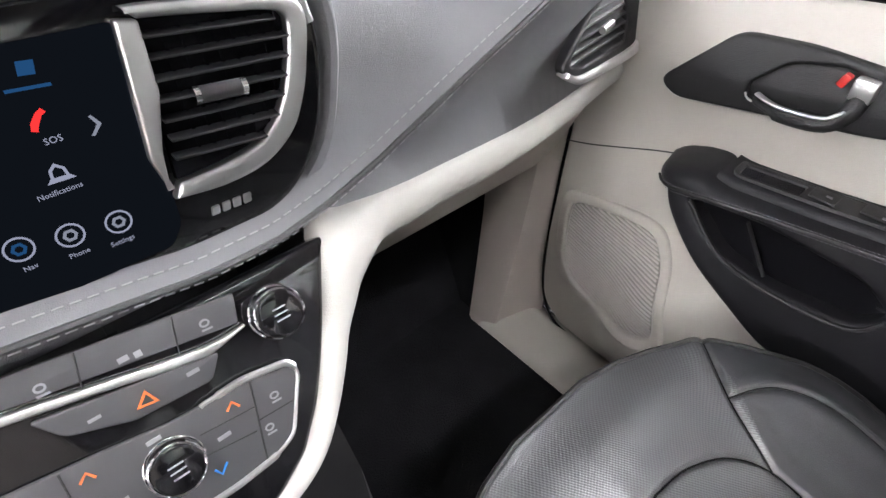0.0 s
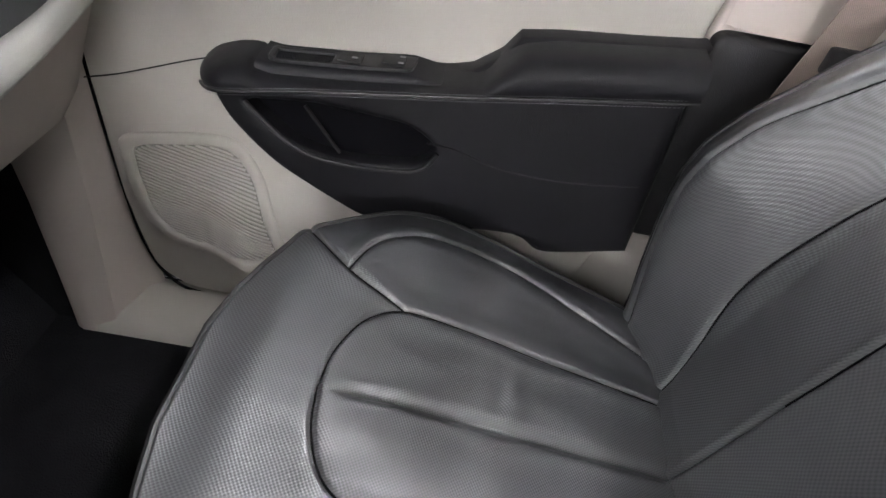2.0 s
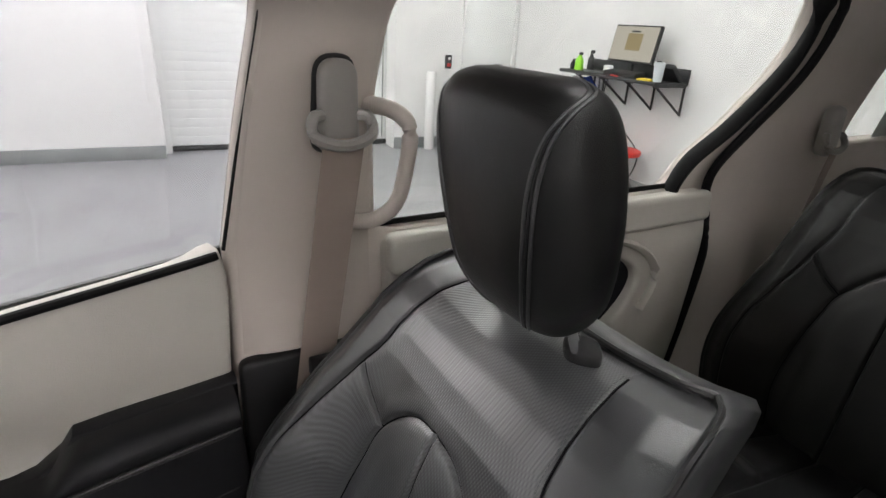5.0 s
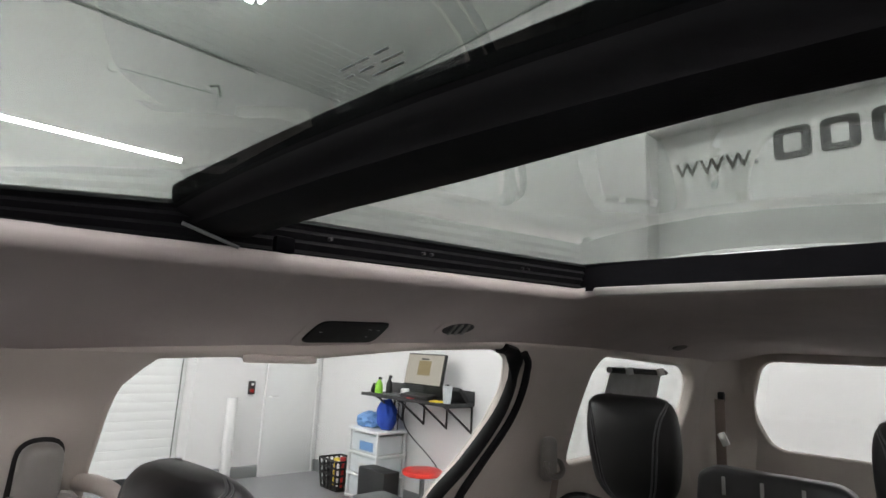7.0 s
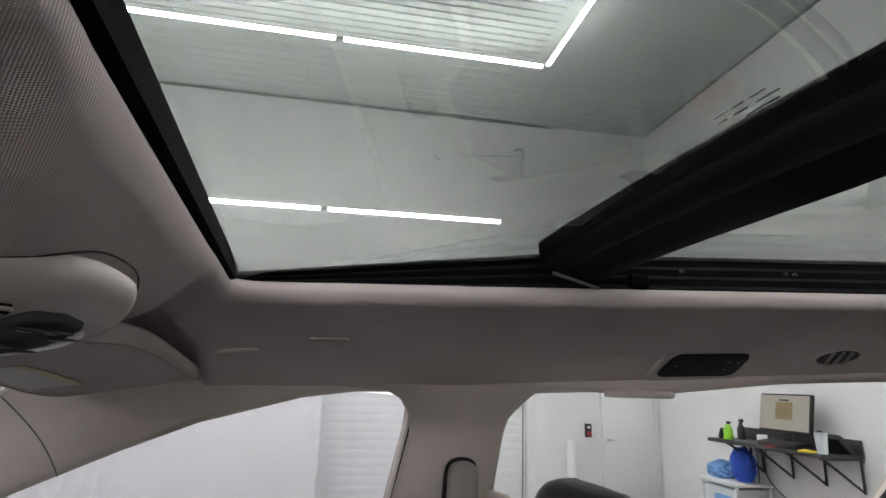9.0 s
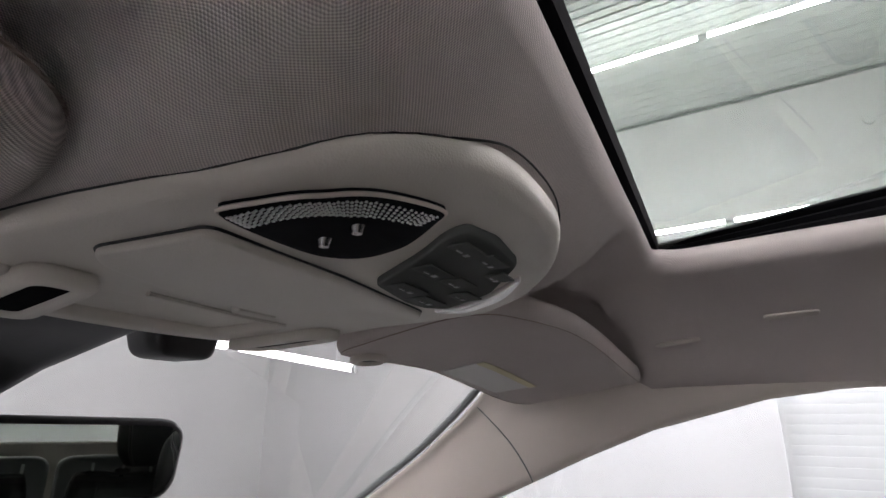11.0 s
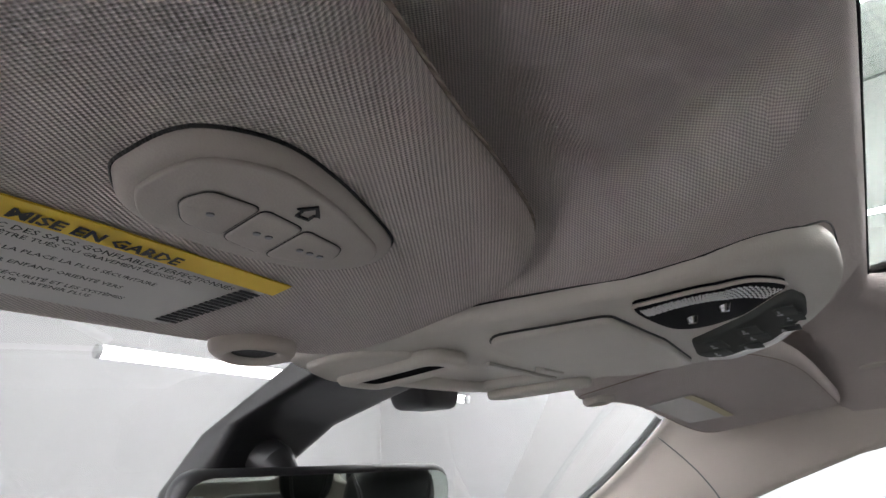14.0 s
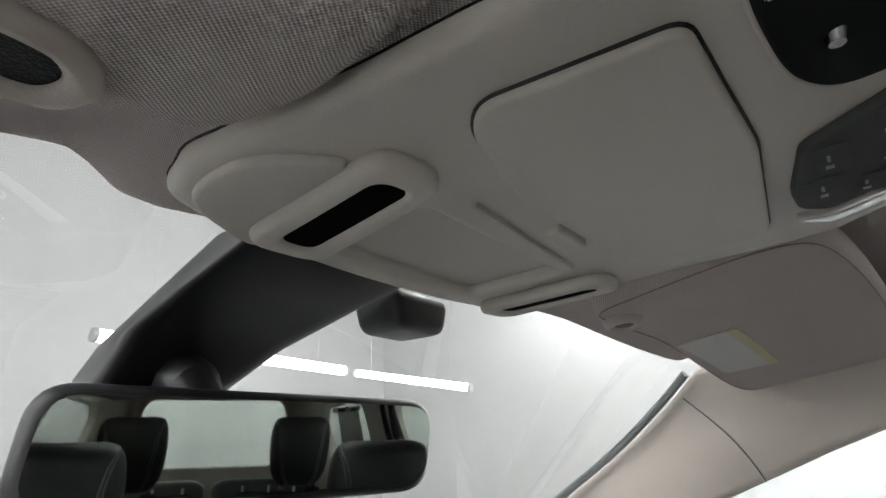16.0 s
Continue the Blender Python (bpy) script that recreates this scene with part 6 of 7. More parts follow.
part("screen", sheet(rounded([(-0.26, -0.012), (0.062, -0.012), (0.074, 0.004), (0.082, 0.150), (-0.26, 0.155)], 0.006), (), 0.002, 0, place=lambda u, v, w: on_face(u, v, w + 0.0045)), M_SCR, clu, "dark touch screen with menu icons")


def ui(pts, mat, holes=()):
    part("icon", sheet(pts, holes, 0.0003, 0, place=lambda u, v, w: on_face(u, v, w + 0.0060)), mat, clu)


def disc(u, v, r, n=20):
    return [(u + math.cos(i * 2 * math.pi / n) * r, v + math.sin(i * 2 * math.pi / n) * r) for i in range(n)]


def caption(text, u, v, size):
    m = basis(on_face(u, v, 0.0062), (1, 0, 0), FV, FN)
    words(text, size, m, M_UIW, clu, "caption", 0.0001)


for u, v, tx in ((-0.024, 0.0322, "Nav"), (0.005, 0.0282, "Phone"), (0.035, 0.0242, "Settings")):
    ui(disc(u, v, 0.0090), M_UIW, [disc(u, v, 0.0076)])
    ui(disc(u, v, 0.0048, 6), M_UIB if u < 0 else M_UIG, [disc(u, v, 0.0026, 6)])
    caption(tx, u - 0.0014 * len(tx), v - 0.0165, 0.0052)
ui([(0.008, 0.0660), (0.025, 0.0655), (0.022, 0.0690), (0.0215, 0.0740), (0.0165, 0.0785), (0.0120, 0.0745), (0.0112, 0.0692)], M_UIW, [[(0.0130, 0.0690), (0.0202, 0.0688), (0.0195, 0.0735), (0.0165, 0.0760), (0.0138, 0.0737)]])
caption("Notifications", -0.001, 0.0580, 0.0052)
ui([(0.0145, 0.1010), (0.0178, 0.0995), (0.0195, 0.1030), (0.0235, 0.1085), (0.0265, 0.1100), (0.0245, 0.1130), (0.0205, 0.1105), (0.0160, 0.1055)], M_UIR)
caption("SOS", 0.0175, 0.0905, 0.0062)
ui([(0.0435, 0.0875), (0.0455, 0.0870), (0.0520, 0.0935), (0.0480, 0.1005), (0.0462, 0.0998), (0.0492, 0.0938)], M_UIG)
ui([(0.022, 0.1330), (0.031, 0.1320), (0.033, 0.1400), (0.024, 0.1410)], M_UIB)
ui([(0.012, 0.1255), (0.036, 0.1235), (0.036, 0.1255), (0.012, 0.1275)], M_UIB)
ui([(-0.10, 0.135), (-0.005, 0.128), (-0.002, 0.150), (-0.10, 0.152)], M_UIB)

vent_out = spline([(0.087, 0.158), (0.104, 0.157), (0.154, 0.151), (0.190, 0.1455), (0.205, 0.138), (0.2085, 0.124), (0.204, 0.103), (0.195, 0.075), (0.178, 0.046), (0.150, 0.028), (0.114, 0.023), (0.075, 0.027)], False, 10)
vent_in = spline([(0.094, 0.150), (0.114, 0.1475), (0.150, 0.142), (0.180, 0.137), (0.191, 0.131), (0.191, 0.119), (0.186, 0.100), (0.178, 0.079), (0.166, 0.060), (0.148, 0.046), (0.119, 0.040), (0.082, 0.038)], False, 10)
vent_i = [(p.x, p.y) for p in vent_in]
ven = thing("air_vent", on_face(0.135, 0.0, 0), "black slatted air vent in a satin silver frame", "air vent", "dashboard vents")
part("frame", sheet(vent_out + vent_in[::-1], (), 0.014, 0.0035, place=lambda u, v, w: on_face(u, v, w + 0.008)), M_SILVER, ven, "satin silver frame", 70)
part("well", sheet(vent_i, (), 0.002, 0, place=lambda u, v, w: on_face(u, v, w + 0.0045)), M_FLOCK, ven)
for i in range(7):
    v = 0.0535 + i * 0.0138
    xs = [u for u in [0.075 + k * 0.002 for k in range(64)] if inside((u, v), vent_i)]
    if xs:
        part("slat", sheet([(xs[0], v + 0.0024), (xs[-1] + 0.003, v - 0.0060), (xs[-1] + 0.003, v - 0.0040), (xs[0], v + 0.0044)], (), 0.009, 0.0008, place=lambda a, b, w: on_face(a, b - w * 0.2, w + 0.0095)), M_SLAT, ven)
for i in range(8):
    u = 0.104 + i * 0.0115
    part("louvre", sheet([(u, 0.044), (u + 0.0022, 0.044), (u + 0.0042, 0.140), (u + 0.002, 0.140)], (), 0.004, 0, place=lambda a, b, w: on_face(a, b, w + 0.005)), M_FLOCK, ven)
tab = part("tab", cyl(on_face(0.112, 0.0964, 0.018), on_face(0.144, 0.0934, 0.018), 0.006, n=16, bevel=0.001), M_SLAT, ven)
for u, v in ((0.1115, 0.0965), (0.1450, 0.0933)):
    part("tip", cyl(on_face(u - 0.002, v + 0.0002, 0.018), on_face(u + 0.002, v - 0.0002, 0.018), 0.0066, n=16), M_CHROME, ven)
part("badge", merge(*[sheet(rounded([(0.097 + k * 0.009, -0.002 - k * 0.0004), (0.1035 + k * 0.009, -0.002 - k * 0.0004), (0.105 + k * 0.009, 0.005 - k * 0.0002), (0.0985 + k * 0.009, 0.005 - k * 0.0002)], 0.001), (), 0.003, 0.0006, place=lambda u, v, w: on_face(u, v, w + 0.004)) for k in range(4)]), M_SILVER, clu, "small chrome badge")
part("spear", sheet(rounded([(0.0805, 0.152), (0.0945, 0.149), (0.0915, 0.104), (0.079, 0.064), (0.0745, 0.034), (0.069, 0.060)], 0.002), (), 0.012, 0.003, place=lambda u, v, w: on_face(u, v, w + 0.008)), M_SILVER, clu, "tapered satin silver blade")

# passenger's end vent
v3 = thing("air_vent", (0.64, 0.66, 0.97), "black slatted end vent with a satin silver lower blade", "air vent", "dashboard vents")


def on_end(u, v, w):
    return Vector((u, 0.648 + 0.15 * (u - 0.565) - 0.0 * v - w + 0.25 * (v - 0.97), v))


eo = rounded([(0.528, 0.988), (0.560, 0.972), (0.705, 0.962), (0.742, 0.972), (0.735, 1.032), (0.715, 1.055), (0.676, 1.062), (0.629, 1.056), (0.590, 1.038), (0.530, 1.004)], 0.012, 4)
ei = rounded([(0.541, 0.998), (0.575, 0.986), (0.690, 0.982), (0.700, 1.010), (0.690, 1.043), (0.660, 1.052), (0.622, 1.049), (0.590, 1.032)], 0.008, 4)
part("frame", sheet(eo, [ei], 0.016, 0.0035, 0.03, lambda u, v, w: on_end(u, v, w + 0.005)), M_SATIN, v3, "black frame")
blade = spline([(0.524, 0.990), (0.560, 0.971), (0.63, 0.964), (0.705, 0.960), (0.738, 0.966), (0.748, 0.990), (0.744, 1.03)], False, 6)
blade_in = spline([(0.534, 0.993), (0.563, 0.980), (0.63, 0.975), (0.700, 0.973), (0.724, 0.978), (0.732, 0.996), (0.731, 1.028)], False, 6)
part("blade", sheet(blade + blade_in[::-1], (), 0.018, 0.004, 0.03, lambda u, v, w: on_end(u, v, w + 0.010)), M_SILVER, v3, "satin silver lower blade", 70)
part("well", sheet(ei, (), 0.004, 0, 0.03, lambda u, v, w: on_end(u, v, w - 0.001)), M_BLACK, v3)
for i in range(7):
    v = 0.984 + i * 0.0112
    xs = [u for u in [0.55 + k * 0.003 for k in range(60)] if inside((u, v), ei)]
    if xs:
        part("slat", sheet([(xs[0], v - 0.0022), (xs[-1], v), (xs[-1], v + 0.003), (xs[0], v + 0.0008)], (), 0.01, 0.0008, place=lambda a, b, w: on_end(a, b - w * 0.3, w + 0.005)), M_SLAT, v3)
part("tab", cyl(on_end(0.625, 1.015, 0.013), on_end(0.65, 1.018, 0.013), 0.005, n=12), M_SILVER, v3)

# under the dash
U0, U1, U2 = 0.725, 0.715, 0.705
solid("dash_underside", loft([[(x, 0.79, z + 0.02), (x, 0.95, z - 0.02), (x, 1.14, z - 0.04)] for x, z in ((0.10, 0.74), (0.45, 0.73), (0.76, 0.72))], closed=False), M_CARPET, "black underside of the dashboard", "trim", kind="structure")
# added out of view, keeps light from the driver's side off the footwell
solid("knee_light_block", loft([[(x, 0.66, 0.92), (x, 0.70, 0.72), (x, 0.90, 0.58), (x, 1.14, 0.54)] for x in (-0.74, -0.35, 0.0)], closed=False), M_BLACK, "black unseen panel added on the driver's side to block light", "trim", kind="structure")
solid("glove_box", loft([[(0.20, 0.68, 0.86), (0.20, 0.77, U0), (0.20, 0.80, U0 + 0.03)], [(0.45, 0.69, 0.88), (0.45, 0.78, U1), (0.45, 0.80, U1 + 0.03)], [(0.74, 0.70, 0.90), (0.74, 0.79, U2), (0.74, 0.81, U2 + 0.03)]], closed=False), M_TRIM, "shaded grey underside of the dashboard", "trim", kind="structure")
# raised up to the stack, so that it blocks light from the left
solid("tunnel", loft([[(-0.02, y, 0.34), (-0.01, y, z), (0.14, y, z), (0.17, y, 0.34)] for y, z in ((0.50, 0.36), (0.55, 0.66), (0.66, 0.80), (1.14, 0.82))], closed=False), M_BLACK, "black lower console under the stack", "console")

# ---- seats ----


def seg_dist(u, v, line):
    """Distance of points (arrays u, v) to a polyline."""
    best = np.full(np.shape(u), 9.0)
    for a, b in zip(line, line[1:]):
        ax, ay = b[0] - a[0], b[1] - a[1]
        L = max(ax * ax + ay * ay, 1e-12)
        t = np.clip(((u - a[0]) * ax + (v - a[1]) * ay) / L, 0, 1)
        best = np.minimum(best, np.hypot(u - a[0] - ax * t, v - a[1] - ay * t))
    return best


def nstep(a, b, x):
    t = np.clip((x - a) / (b - a), 0, 1)
    return t * t * (3 - 2 * t)


def table(tab, x):
    return np.interp(x, [a for a, _ in tab], [b for _, b in tab])


def lumps(u, v, su, sv, seed):
    """Soft unevenness."""
    f = np.vectorize(lambda a, b: noise.noise(Vector((a * su, b * sv, seed))))
    return f(u, v)


def inside_np(u, v, loop):
    c = np.zeros(np.shape(u), bool)
    for k in range(len(loop)):
        a, b = loop[k - 1], loop[k]
        if a[1] == b[1]:
            continue
        hit = ((a[1] > v) != (b[1] > v)) & (u < (b[0] - a[0]) * (v - a[1]) / (b[1] - a[1]) + a[0])
        c ^= hit
    return c


def both(line):
    return [line, [(-u, v) for u, v in line]]


def flat2(pts, n=6):
    return [(p.x, p.y) for p in spline(pts, False, n)]


def cushion_surface(front_y=0.44, rear_y=-0.13):
    arch = flat2([(0.088, -0.13), (0.100, 0.0), (0.113, 0.13), (0.117, 0.225), (0.098, 0.270), (0.05, 0.296), (0.0, 0.303)])
    diag = flat2([(0.117, 0.232), (0.16, 0.308), (0.225, 0.375)])
    bol = flat2([(0.16, 0.308), (0.205, 0.275), (0.228, 0.20), (0.222, 0.10), (0.19, 0.0), (0.15, -0.10)])
    lines = both(arch) + both(diag) + both(bol)
    cre = [(0.0, 0.285), (0.0, -0.13)]

    HW = [(-0.13, 0.205), (-0.05, 0.225), (0.03, 0.248), (0.127, 0.272), (0.20, 0.277), (0.27, 0.270), (0.33, 0.247), (0.38, 0.212), (0.41, 0.165), (0.428, 0.12), (0.44, 0.06)]
    arch_loop = arch + [(-u, v) for u, v in arch[::-1]]

    def height(u, y):
        u, y = np.asarray(u, float), np.asarray(y, float)
        z = 0.640 + 0.19 * (y + 0.10)
        z = z - 0.035 * nstep(0.22, 0.44, y) - 0.02 * nstep(0.36, 0.445, y)
        z = z + 0.030 * nstep(0.10, 0.21, abs(u)) * nstep(0.42, 0.2, y) * (0.35 + 0.65 * nstep(0.0, 0.28, y))
        z = z - 0.012 * nstep(0.215, 0.28, abs(u))
        g = np.min([seg_dist(u, y, l) for l in lines], axis=0)
        z = z - 0.0055 * np.exp(-(g / 0.0030) ** 2) + 0.0016 * np.exp(-((g - 0.014) / 0.012) ** 2)
        c = seg_dist(u, y, cre)
        z = z - 0.010 * np.exp(-(c / 0.008) ** 2) * nstep(0.302, 0.25, y)
        z = z + 0.0035 * lumps(u, y, 9, 7, 0.3) + 0.0014 * lumps(u, y, 34, 18, 1.7) * nstep(0.3, 0.1, abs(y - 0.15))
        z = z + 0.0035 * np.sin((y - 0.09) * 150 + u * 40) * np.exp(-((y - 0.10) / 0.030) ** 2 - ((u - 0.04) / 0.03) ** 2)
        return z
    return HW, height, arch_loop, lines, dict(arch=arch, diag=diag, bol=bol)


def grid_cap(us, vs, HW, put, mats):
    """Top sheet from -1..1 across and vs along; returns a bmesh and its rim."""
    U, V = np.meshgrid(us, vs)
    U = U * table(HW, V)
    P = put(U, V)
    MI = mats(U, V)
    bm = bmesh.new()
    rows = [[bm.verts.new(P[i, k]) for k in range(len(us))] for i in range(len(vs))]
    for i in range(len(vs) - 1):
        for k in range(len(us) - 1):
            f = bm.faces.new((rows[i][k], rows[i][k + 1], rows[i + 1][k + 1], rows[i + 1][k]))
            f.material_index = int(MI[i, k])
    rim = rows[0][:] + [r[-1] for r in rows[1:]] + rows[-1][-2::-1] + [r[0] for r in rows[-2:0:-1]]
    return bm, rim


def skirt(bm, rim, steps, mat_index=1):
    """Carries the rim outwards and down; steps of (out, along)."""
    pts = [v.co.copy() for v in rim]
    n = len(rim)
    last = rim
    cen = sum(pts, Vector()) / n
    for fn in steps:
        cur = [bm.verts.new(fn(p, cen)) for p in pts]
        for k in range(n):
            f = bm.faces.new((last[k], cur[k], cur[(k + 1) % n], last[(k + 1) % n]))
            f.material_index = mat_index
        last = cur
    f = bm.faces.new(last)
    f.material_index = mat_index
    return pts


SEATX = 0.345


def make_seat(name, label, group):
    s = thing(name, (SEATX, 0.15, 0.36), label, "car seat", group)
    # cushion
    hw, height, arch_loop, lines, L = cushion_surface()
    us = np.linspace(-1, 1, 281)
    vs = np.linspace(-0.13, 0.44, 271)

    def cm(u, v):
        return ((v < 0.232 + (np.abs(u) - 0.117) * 1.33) & ~inside_np(u, v, arch_loop)).astype(int)
    bm, rim = grid_cap(us, vs, hw, lambda u, v: np.stack([SEATX + u, v, height(u, v)], -1), cm)
    bm.normal_update()

    def out(a, d):
        def fn(p, c):
            r = Vector((p.x - c.x, p.y - c.y, 0))
            r.normalize()
            return p + r * a + Vector((0, 0, -d))
        return fn
    edge = skirt(bm, rim, [out(0.006, 0.004), out(0.010, 0.014), out(0.012, 0.035), out(0.008, 0.09), out(-0.02, 0.17)])
    cush = part("cushion", bm, [M_PERF, M_LEATHER], s, "black perforated leather cushion with piped edge", 75)
    rimpts = [p for i, p in enumerate(edge) if i % 2 == 0]
    cc = sum(rimpts, Vector()) / len(rimpts)
    pipe = [p + Vector((p.x - cc.x, p.y - cc.y, 0)).normalized() * 0.006 + Vector((0, 0, -0.003)) for p in rimpts if p.y > -0.115]
    k = max(range(len(pipe)), key=lambda i: (pipe[i] - pipe[i - 1]).length)
    pipe = pipe[k:] + pipe[:k]
    part("piping", tube(pipe, 0.0042, 7), M_LEATHER_DIM, s)
    for sg in (1, -1):
        ln = [(sg * u, v) for u, v in L["bol"]]
        stitches([Vector((SEATX + u + sg * 0.006, v, float(height(u + sg * 0.006, v)) + 0.001)) for u, v in ln], 0.0030, "stitching", M_KEYD, cush, 1.7)
    # dark tubes laid in the grooves, for the shade down in the seams
    for ln in lines:
        part("seam", tube([Vector((SEATX + u, v, float(height(u, v)) + 0.0008)) for u, v in ln], 0.0013, 5), M_RUBBER, cush)
    # backrest
    BHW = [(0.60, 0.235), (0.70, 0.262), (0.80, 0.272), (0.90, 0.270), (1.0, 0.258), (1.08, 0.243), (1.16, 0.225), (1.21, 0.214), (1.245, 0.205), (1.268, 0.194), (1.282, 0.178)]
    barch = flat2([(0.105, 0.60), (0.120, 0.70), (0.135, 0.80), (0.130, 0.90), (0.117, 0.98), (0.101, 1.037), (0.052, 1.084), (0.0, 1.096)])
    bside = flat2([(0.190, 0.60), (0.218, 0.72), (0.226, 0.85), (0.221, 0.94), (0.206, 1.00), (0.190, 1.05), (0.175, 1.087), (0.161, 1.11), (0.150, 1.135), (0.141, 1.18), (0.133, 1.22), (0.122, 1.262)])
    blink = flat2([(0.101, 1.037), (0.14, 1.060), (0.175, 1.087)])
    blines = both(barch) + both(bside) + both(blink)
    bcen = [(0.0, 1.094), (0.0, 0.60)]
    bloop = barch + [(-u, v) for u, v in barch[::-1]]

    def yback(z):
        return table([(0.55, -0.075), (0.66, -0.108), (0.80, -0.135), (0.95, -0.172), (1.05, -0.205), (1.12, -0.228), (1.15, -0.244), (1.18, -0.266), (1.21, -0.295), (1.245, -0.334), (1.268, -0.362), (1.282, -0.380)], z)

    def zback(u, z):
        return 0.015 * nstep(0.05, 0.21, abs(u)) * nstep(1.12, 1.24, z) + table([(0.5, 0.5), (1.12, 1.12), (1.15, 1.147), (1.18, 1.168), (1.21, 1.185), (1.245, 1.197), (1.268, 1.199), (1.282, 1.198)], z)

    def depth(u, z):
        u, z = np.asarray(u, float), np.asarray(z, float)
        d = table([(0.58, 0.03), (0.66, 0.05), (0.77, 0.080), (0.84, 0.096), (0.88, 0.095), (0.93, 0.080), (0.97, 0.062), (1.02, 0.045), (1.07, 0.024), (1.12, 0.006), (1.2, -0.006), (1.3, -0.008)], z) * nstep(0.10, 0.228, abs(u))
        d = d - 0.016 * nstep(0.84, 1.0, abs(u) / table(BHW, z))
        g = np.min([seg_dist(u, z, l) for l in blines], axis=0)
        d = d + (0.0016 * np.exp(-((g - 0.014) / 0.012) ** 2) - 0.0055 * np.exp(-(g / 0.0030) ** 2)) * (1 - 0.6 * nstep(1.09, 1.17, z))
        d = d - 0.007 * np.exp(-(seg_dist(u, z, bcen) / 0.0034) ** 2) + 0.002 * np.exp(-(seg_dist(u, z, bcen) / 0.016) ** 2)
        d = d + 0.0025 * lumps(u, z, 8, 6, 5.3)
        return d + 0.006 * nstep(0.0, 0.05, g) * inside_np(u, z, bloop)
    N2 = Vector((0, 1, 0.32)).normalized()
    vs2 = np.linspace(0.60, 1.282, 331)

    def bmx(u, z):
        return (np.abs(u) > table([(v, u) for u, v in bside], z)).astype(int)

    def bput(u, z):
        d = depth(u, z)
        return np.stack([SEATX + u, yback(z) + N2.y * d, zback(u, z) + N2.z * d], -1)
    bm, rim = grid_cap(us, vs2, BHW, bput, bmx)
    bm.normal_update()

    def bout(a, d):
        def fn(p, c):
            r = Vector((p.x - c.x, 0, p.z - c.z))
            r.normalize()
            return p + r * a - N2 * d
        return fn
    bedge = skirt(bm, rim, [bout(0.007, 0.005), bout(0.012, 0.018), bout(0.010, 0.05), bout(0.0, 0.085), bout(-0.03, 0.10)])
    back = part("backrest", bm, [M_PERF, M_LEATHER], s, "black perforated leather backrest with winged bolsters", 75)
    bp = [p + (Vector((p.x - SEATX, 0, p.z - 0.95))).normalized() * 0.007 - N2 * 0.004 for i, p in enumerate(bedge) if i % 2 == 0 and p.z > 0.62]
    k = max(range(len(bp)), key=lambda i: (bp[i] - bp[i - 1]).length)
    part("piping", tube(bp[k:] + bp[:k], 0.004, 7), M_LEATHER_DIM, s)
    for sg in (1, -1):
        for dd in (0.005, -0.005):
            stitches([Vector((SEATX + sg * u + dd, float(yback(z)), float(zback(u, z)))) + N2 * (float(depth(sg * u + dd, z)) + 0.0006) for u, z in bside], 0.0030, "stitching", M_KEY, back, 1.7)
    # matt dark tubes draw the shade of the backrest's grooves
    for ln in blines + [bcen[:1] + [(0.0, 0.80 + 0.02 * k) for k in range(14, -1, -1)]]:
        part("seam", tube([Vector((SEATX + u, float(yback(z)), float(zback(u, z)))) + N2 * (float(depth(u, z)) + 0.0008) for u, z in ln], 0.0013, 5), M_RUBBER, back)
    # headrest
    HC = Vector((0.350, -0.308, 1.364))
    hr = []
    prof = [(-0.143, 0.44, 0.28), (-0.138, 0.60, 0.52), (-0.119, 0.76, 0.76), (-0.088, 0.89, 0.93), (-0.03, 0.97, 1.0), (0.02, 0.985, 1.0), (0.06, 0.96, 0.92), (0.085, 0.90, 0.78), (0.100, 0.78, 0.56), (0.107, 0.58, 0.32)]
    for zz, ka, kb in prof:
        ring = []
        for i in range(44):
            th = 2 * math.pi * i / 44
            c, sn = math.cos(th), math.sin(th)
            x = 0.112 * ka * math.copysign(abs(c) ** 0.66, c)
            y = 0.058 * kb * math.copysign(abs(sn) ** 0.75, sn)
            ring.append(HC + Vector((x, y + 0.16 * zz, zz)))
        hr.append(ring)
    hr = [[Vector(spl[k]) for spl in [spline([r[i] for r in hr], False, 3) for i in range(44)]] for k in range(3 * (len(prof) - 1) + 1)]
    hob = part("headrest", loft(hr), M_LEATHER_DIM, s, "padded black leather headrest with stitched side panels", 80)
    for sg in (1, -1):
        pth = []
        for dth in (-3.2, 0.0, 3.2):
            pth = []
            for (zz, ka, kb), th in zip(prof, (108, 114, 117, 119, 121, 125, 134, 152, 182, 222)):
                c, sn = math.cos(radians(th + dth)), math.sin(radians(th + dth))
                pth.append(HC + Vector((-sg * 0.1122 * ka * math.copysign(abs(c) ** 0.66, c), 0.0583 * kb * math.copysign(abs(sn) ** 0.75, sn) + 0.16 * zz, zz)))
            pth = spline(pth, False, 6)
            if dth:
                part("side_seam", tube(pth, 0.0020, 6), M_LEATHER, hob)
                stitches([p + Vector((0, 0.0016, 0)) for p in pth], 0.0042, "stitching", M_KEY, hob, 1.7)
            else:
                # black tube stands for the shade between the two ridges
                part("groove_shade", tube(pth, 0.0016, 6), M_BLACK, hob)
    for sx in (-0.070, 0.064):
        part("post", cyl(HC + Vector((sx, -0.014, -0.10)), Vector((HC.x + sx, -0.350, 1.185)), 0.0065, n=14), M_CHROME, s, "chrome post")
        ct = Vector((HC.x + sx, -0.350, 1.204))
        part("collar", sheet(spline([(-0.026, 0.0), (0.0, 0.017), (0.026, 0.0), (0.0, -0.017)], True, 6), (), 0.014, 0.005, place=lambda u, v, w: ct + Vector((u, v, w - 0.35 * v))), M_BLACK, s)
